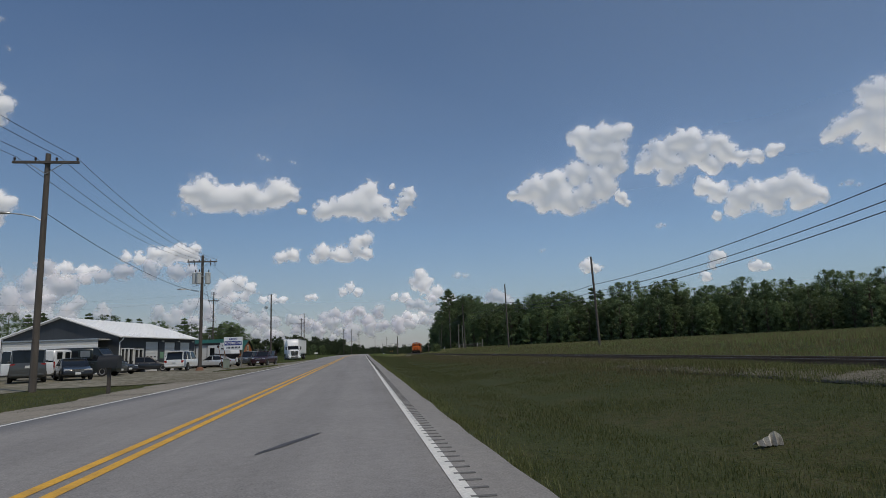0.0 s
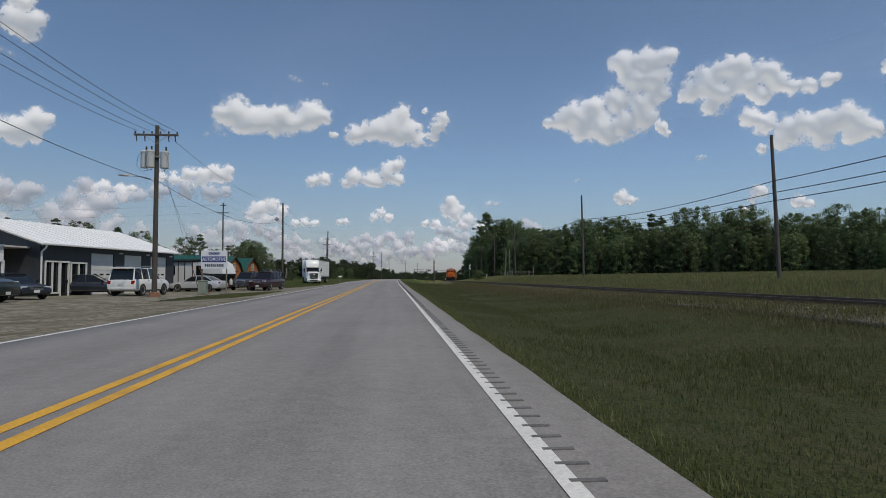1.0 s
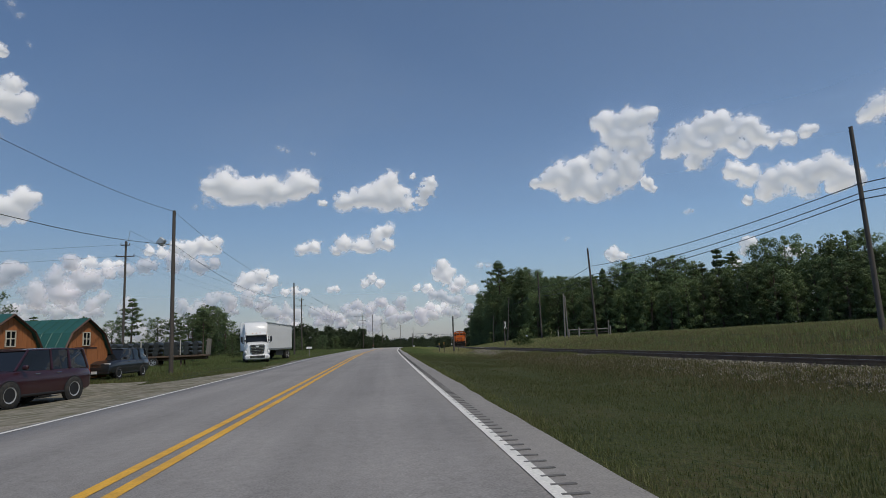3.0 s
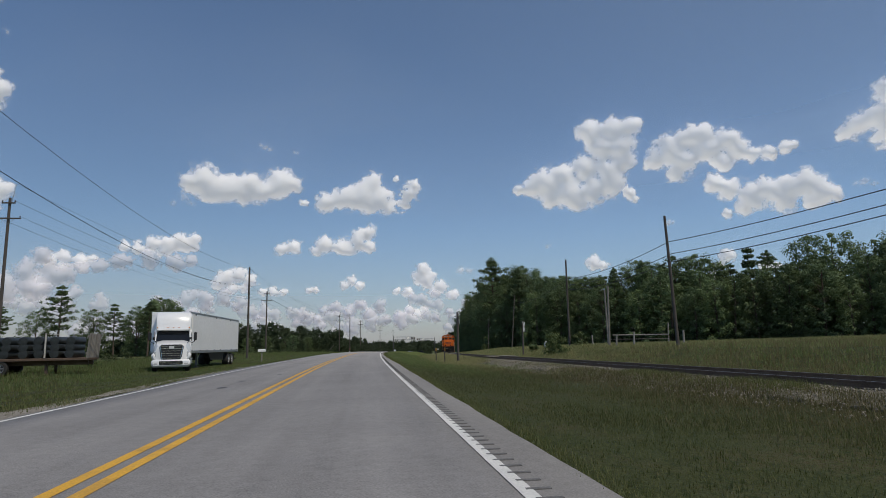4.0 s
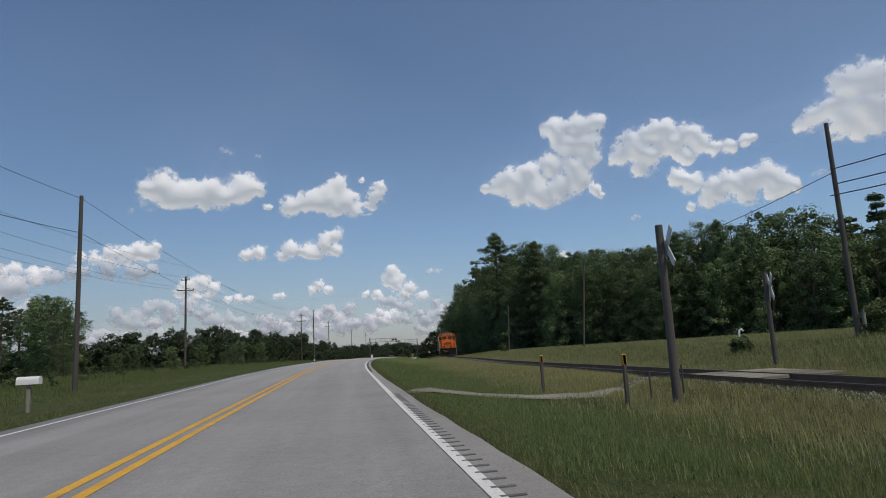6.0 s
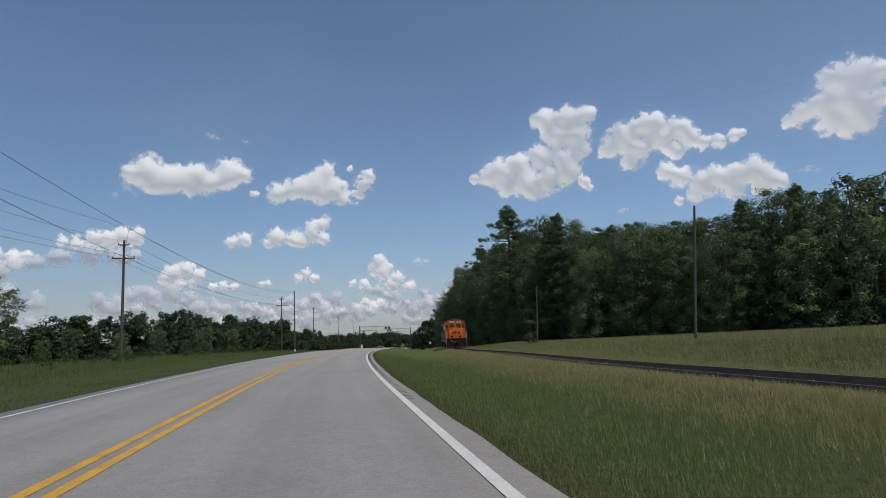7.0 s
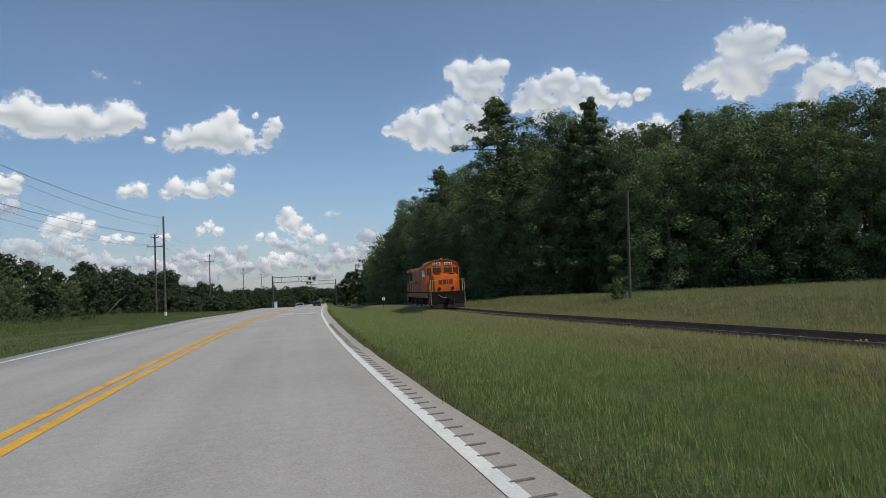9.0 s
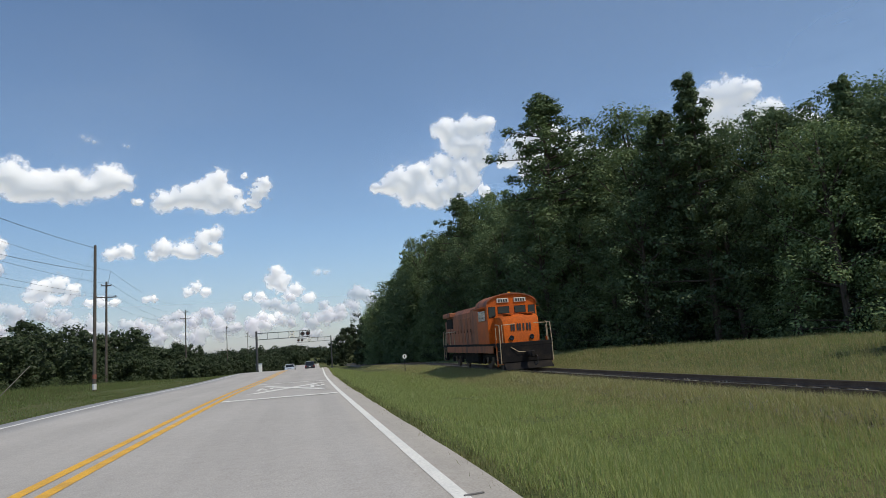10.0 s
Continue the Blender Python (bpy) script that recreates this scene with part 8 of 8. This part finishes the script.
def signal(x, y, z, arm, label, height=6.6):
    """A cantilever crossing signal whose arm reaches along +x (or -x) over the road."""
    ob = thing("crossing_signal", (x, y, z), label, "crossing signal", "crossing signals")
    part("mast", Shape().cyl((0, 0, -0.2), (0, 0, height + 0.3), 0.16, 0.13, 12), m_mast, ob, "", True)
    s = 1 if arm > 0 else -1
    truss = part("arm", Shape().box((arm / 2, 0, height), (abs(arm), 0.1, 0.1)).box((arm / 2, 0, height - 0.85), (abs(arm), 0.1, 0.1)), m_mast, ob, "steel cantilever truss")
    n = 5
    for k in range(n + 1):
        part("strut", Shape().cyl((arm * k / n, 0, height), (arm * k / n, 0, height - 0.85), 0.03, None, 6), m_mast, truss)
    for k in (1.0, 0.9):
        li = part("flasher", Shape().lathe([(0, 0), (0.3, 0), (0.3, 0.03), (0, 0.03)], 18, pose(arm * k - s * 0.3, -0.12, height - 0.4, 90, 0, 0)), m_black, ob, "black round flasher backing")
        part("lens", Shape().lathe([(0, 0.04), (0.12, 0.03), (0.13, 0.0)], 12, pose(arm * k - s * 0.3, -0.12, height - 0.4, 90, 0, 0)), m_unlit, li)
    for a in (45, -45):
        part("crossbuck", Shape().box((0, 0, 0), (1.15, 0.03, 0.16), 0, Matrix.Translation((arm * 0.66, -0.12, height - 0.42)) @ pose(0, 0, 0, 0, a, 0)), m_white_paint, ob)


signal(13.1, 288.0, -1.45, 7.1, "cantilever railway crossing signal over the road", 5.45)
signal(33.3, 344.0, -3.2, -7.6, "cantilever railway crossing signal over the road", 7.2)
cab = thing("signal_house", (13.6, 292.0, float(road_z(290)) - 0.35), "small white signal cabinet beside the crossing", "utility cabinet")
part("body", Shape().box((0, 0, 0.75), (0.8, 0.7, 1.5), 0.04), c_white, cab)
part("roof", Shape().box((0, 0, 1.54), (0.9, 0.8, 0.08), 0.02), m_galv, cab)

wm = thing("whistle_marker", on_ground(23.7, 255.2), "round white railway marker disc on a thin post", "railway sign")
part("post", Shape().cyl((0, 0, -0.2), (0, 0, 1.5), 0.035, None, 8), m_black, wm)
part("disc", Shape().lathe([(0, 0), (0.2, 0), (0.2, 0.02), (0, 0.02)], 18, pose(0, -0.05, 1.4, 90, 0, 0)), m_white_paint, wm, "white disc with a dark centre")
part("disc_mark", Shape().box((0, -0.075, 1.4), (0.1, 0.015, 0.2)), m_black, wm)

# litter on the verge
lit = thing("plastic_litter", on_ground(8.15, 7.85, 0.07), "crumpled pale plastic bag lying in the grass", "litter")
r_ = random.Random(2)
feet = [(-0.34 + 0.54 * i / 9, (0.05 if i % 2 else -0.06) + r_.uniform(-0.02, 0.02)) for i in range(10)]
crest = [(-0.26, 0.01), (-0.12, 0.07), (-0.02, 0.15), (0.03, 0.17), (0.14, 0.10), (0.21, 0.04)]
rim_x, rim_z = [p[0] for p in crest], [p[1] for p in crest]
front = [(x, y - 0.08, -0.06) for x, y in feet]
ridge = [(x + 0.02, 0.4 * y + r_.uniform(-0.02, 0.02), float(np.interp(x, rim_x, rim_z)) + r_.uniform(-0.012, 0.012)) for x, y in feet]
rear = [(x, y + 0.10, -0.06) for x, y in feet]
folds = [(i, i + 1, i + 11, i + 10) for i in range(9)] + [(i + 10, i + 11, i + 21, i + 20) for i in range(9)]
part("bag", Shape().add([(0.72 * x, 0.72 * y, 0.8 * z) for x, y, z in front + ridge + rear], folds), material("dirty_plastic", (0.34, 0.31, 0.25), 0.5, vary=0.3, scale=14), lit)

# ---- grass and brush ----
def grass(name, count, where, height, blades, width, mat, label, seed, lean=0.3, scatter=0.16):
    """Tufts of narrow leaning blades. where(r, n) gives x, y and a height factor."""
    r = np.random.default_rng(seed)
    x, y, k = where(r, count)
    o = x - track_x(y)
    z = np.where((o > -2.4) & (o < 2.0), np.maximum(ground_z(x, y), track_z(y) - 0.17 + ballast_fall(o)), ground_z(x, y))
    n = len(x) * blades
    bx = np.repeat(x, blades) + r.normal(0, scatter, n)
    by = np.repeat(y, blades) + r.normal(0, scatter, n)
    bz = np.repeat(z, blades) - 0.03
    h = np.repeat(k, blades) * height * r.uniform(0.45, 1.25, n)
    a = r.uniform(0, 6.283, n)
    l = h * r.uniform(0.1, lean * 1.6, n)
    w = width * r.uniform(0.6, 1.4, n)
    dx, dy = np.cos(a), np.sin(a)
    px, py = -dy * w, dx * w
    base0 = np.stack([bx + px, by + py, bz], 1)
    base1 = np.stack([bx - px, by - py, bz], 1)
    tip = np.stack([bx + dx * l, by + dy * l, bz + h], 1)
    v = np.stack([base0, base1, tip], 1).reshape(-1, 3)
    f = np.arange(n * 3).reshape(-1, 3)
    tagged(new(name, arrays_mesh(name, v, f, mat)), label, "grass", kind="stuff")


def clear_of_drive(x, y):
    return ~((np.abs(y - 138.5 - 0.14 * (x - 3.9)) < 0.6) & (x < 17))


def verge(r, n):
    y = r.uniform(-2, 262, n)
    o = 4.3 + (r.uniform(0, 1, n) ** 1.4) * 9.6
    x = road_x(y) + o
    ok = clear_of_drive(x, y) & (x < track_x(y) - np.interp(y, [140, 165], [1.65, 1.25]) + r.normal(0, 0.3, n))
    thick = lattice_noise(x * 0.5 + 50, y * 0.5 + 50)
    ok &= r.uniform(0, 1, n) < 0.55 + 0.6 * thick
    ok &= ~((np.abs(y - 119.5) < 10) & (x > track_x(y) - 2.8 + r.normal(0, 0.4, n)))
    tall = np.interp(y, [0, 100, 140, 170, 260], [0.8, 0.9, 1.1, 1.25, 1.3]) * np.clip(0.45 + 0.25 * (o - 4.2), 0.45, 1.0) * (0.7 + 0.6 * thick)
    return x[ok], y[ok], tall[ok]


def by_track(r, n):
    y = r.uniform(15, 260, n)
    side = r.uniform(0, 1, n) < 0.55
    x = track_x(y) + np.where(side, -np.interp(y, [45, 62, 110, 130, 142, 160], [1.0, 1.5, 1.6, 1.9, 1.4, 1.05]) - np.abs(r.normal(0, 1.5, n)), 2.3 + np.abs(r.normal(0, 0.8, n)))
    ok = clear_of_drive(x, y) & ~((np.abs(y - 119.5) < 9 + r.normal(0, 1, n)) & (np.abs(x - track_x(y) + 1.7) < 1.7 + r.normal(0, 0.2, n)))
    return x[ok], y[ok], np.ones(ok.sum())


def meadow(r, n):
    y = r.uniform(0, 250, n)
    x = track_x(y) + 2.2 + (r.uniform(0, 1, n) ** 1.7) * 55
    ok = (x < np.interp(y, [90, 128, 180, 230, 246, 300], [150, 113, 74, 42, 37, 40])) & clear_of_drive(x, y)
    return x[ok], y[ok], 0.7 + 0.6 * lattice_noise(x[ok] * 0.3, y[ok] * 0.3)


def left_verge(r, n):
    y = r.uniform(-2, 285, n)
    o = -4.2 - (r.uniform(0, 1, n) ** 1.5) * np.interp(y, [0, 30, 36, 90, 110, 285], [8.2, 8.2, 5, 5, 22, 22])
    x = road_x(y) + o
    lot = (y < 96) & (x < np.where(y < 33, -12.4, -9.3)) | ((y > 31) & (y < 56)) | ((y > 70) & (y < 93)) | ((y > 91) & (y < 97) & (x > -8.5) & (r.uniform(0, 1, n) < 0.8)) | ((y < 34) & (o > -6.2) & (r.uniform(0, 1, n) < 0.93)) | ((y < 75) & (o > -5.3))
    thick = lattice_noise(x * 0.45 + 90, y * 0.45)
    tall = np.where(y < 96, 0.22, np.clip(0.22 + 0.09 * (-o - 9), 0.22, 1.3)) * (0.7 + 0.6 * thick)
    return x[~lot], y[~lot], tall[~lot]


def stretch_of(where, y0, y1):
    def inner(r, n):
        x, y, k = where(r, int(n * 262 / (y1 - y0)))
        ok = (y > y0 + r.normal(0, 6, len(y))) & (y < y1 + r.normal(0, 6, len(y)))
        return x[ok], y[ok], k[ok]
    return inner


def over_bed(r, n):
    y = r.uniform(141, 330, n)
    o = (0.95 + np.abs(r.normal(0, 0.7, n))) * np.where((y > 236) & (r.uniform(0, 1, n) < 0.5), 1, -1) * np.interp(y, [141, 150, 188, 200, 236, 245], [1.2, 1.0, 1.0, 0.9, 0.9, 1.2])
    patch = lattice_noise(y * 0.4 + 11, o + 40)
    keep = r.uniform(0, 1, n) < np.interp(y, [141, 150, 188, 200, 232, 240], [0.9, 1.0, 0.9, 0.45, 0.45, 1.0]) * (0.3 + 0.9 * patch)
    return (track_x(y) + o)[keep], y[keep], np.ones(keep.sum())


def over_old_bed(r, n):
    y = r.uniform(12, 140, n)
    o = -0.95 - np.abs(r.normal(0, 0.85, n))
    patch = lattice_noise(y * 0.3 + 60, o * 0.8 + 40)
    keep = r.uniform(0, 1, n) < np.interp(y, [12, 30, 36, 44, 50, 55, 74, 80, 108, 112, 127, 131], [1.0, 0.9, 0.7, 0.7, 0.9, 0.12, 0.15, 0.7, 0.7, 0.14, 0.14, 0.8]) * np.clip(1.6 * patch - 0.1, 0.05, 1)
    keep &= clear_of_drive(track_x(y) + o, y)
    return (track_x(y) + o)[keep], y[keep], 0.6 + 0.7 * patch[keep]


def asphalt_fringe(r, n):
    y = r.uniform(-2, 240, n)
    o = road_edge(y) + 0.10 + np.abs(r.normal(0, 0.16, n)) - 0.12 * (r.uniform(0, 1, n) < 0.25)
    ok = clear_of_drive(road_x(y) + o, y)
    return (road_x(y) + o)[ok], y[ok], r.uniform(0.5, 1.2, ok.sum())


grass("low_verge_grass", 86000, stretch_of(verge, -2, 120), 0.105, 9, 0.0071, m_blade_low, "dull olive mown roadside grass", 30, 0.4, 0.11)
grass("verge_grass", 62000, stretch_of(verge, 116, 196), 0.125, 12, 0.0052, m_blade_mid, "unmown green roadside grass", 31, 0.45, 0.11)
grass("verge_grass", 54000, stretch_of(verge, 190, 262), 0.135, 12, 0.0052, m_blade, "unmown pale green roadside grass", 38, 0.45, 0.11)
grass("dry_grass", 8000, stretch_of(verge, 110, 262), 0.22, 3, 0.0034, m_blade_straw, "straw-coloured stalks in the roadside grass", 32, 0.4)
grass("track_grass", 24000, stretch_of(by_track, 15, 128), 0.18, 8, 0.0068, m_blade_dry, "dull dry grass along the railway bed", 33, 0.45)
grass("track_grass", 44000, stretch_of(by_track, 122, 260), 0.24, 8, 0.0068, m_blade_straw, "pale straw-coloured grass along the railway bed", 39, 0.45)
grass("bed_grass", 46000, over_bed, 0.17, 8, 0.006, m_blade_straw, "straw-coloured grass creeping over the railway bed", 41, 0.5)
grass("bed_grass", 24000, over_old_bed, 0.15, 8, 0.0075, m_blade_low, "dull green grass creeping over the railway bed", 42, 0.5)
grass("edge_grass", 13000, asphalt_fringe, 0.10, 7, 0.0055, m_blade_low, "short grass creeping over the broken asphalt edge", 43, 0.6, 0.07)
grass("meadow_grass", 34000, stretch_of(meadow, 0, 125), 0.3, 8, 0.0102, m_blade_dry, "tall olive and straw-coloured meadow grass", 34, 0.45)
grass("meadow_grass", 40000, stretch_of(meadow, 120, 250), 0.28, 9, 0.0102, m_blade_straw, "pale yellow-green meadow grass", 40, 0.45)
grass("green_meadow_grass", 40000, meadow, 0.28, 8, 0.0102, m_blade_mid, "green grass in the meadow", 35, 0.45)
grass("left_verge_grass", 34000, stretch_of(left_verge, -2, 108), 0.38, 6, 0.0136, m_blade_low, "green weedy grass on the verge", 36)
grass("left_verge_grass", 52000, stretch_of(left_verge, 104, 285), 0.38, 6, 0.0136, m_blade_mid, "pale green weedy grass on the verge", 44)
grass("left_dry_grass", 30000, left_verge, 0.36, 4, 0.0119, m_blade_dry, "dry stalks on the verge", 37)


def brush(name, spots, size, count, leaf, mat, label, seed, kind="stuff", rise=0.6):
    r = np.random.default_rng(seed)
    cs, rs = [], []
    for x, y, s in spots:
        for _ in range(6):
            cs.append((x + r.normal(0, s * 0.5), y + r.normal(0, s * 0.5), float(ground_z(x, y)) + abs(r.normal(0, s * rise)) + 0.1))
            rs.append(s * size * r.uniform(0.5, 0.9))
    v, f = leaf_quads(cs, rs, count, leaf, r)
    tagged(new(name, arrays_mesh(name, v, f, mat)), label, "brush", kind=kind)


br = np.random.default_rng(9)
brush("verge_brush", [(float(road_x(y)) - br.uniform(17, 36), y, br.uniform(0.35, 1.0)) for y in br.uniform(112, 290, 180)], 0.8, 24, 0.085, m_brush, "waist-high green brush and weeds beyond the verge", 51)
# undergrowth in the shade-darkened greens, a dark band along the wood's foot
brush("wood_edge_brush", [(float(np.interp(y, [90, 128, 180, 230, 246, 300, 420], [150, 115, 75, 43, 37.5, 40, 56])) + br.uniform(-1.0, 3), y, br.uniform(1.0, 2.2)) for y in br.uniform(92, 420, 190)], 0.85, 70, 0.13, m_leaf_shade, "dense undergrowth darkened for shade along the edge of the wood", 52, rise=0.8)
for x, y, s in ((19.2, 134.0, 0.9), (24.2, 142.6, 0.6), (29.0, 214.7, 0.62), (20.6, 146.4, 0.4)):
    brush("shrub", [(x, y, s), (x + 0.4, y + 0.3, s * 0.8), (x - 0.2, y, s)], 0.8, 150, 0.07, m_shrub, "rounded green shrub in the meadow grass", int(x * 10), kind="thing", rise=2.3 if y == 214.7 else 0.9)
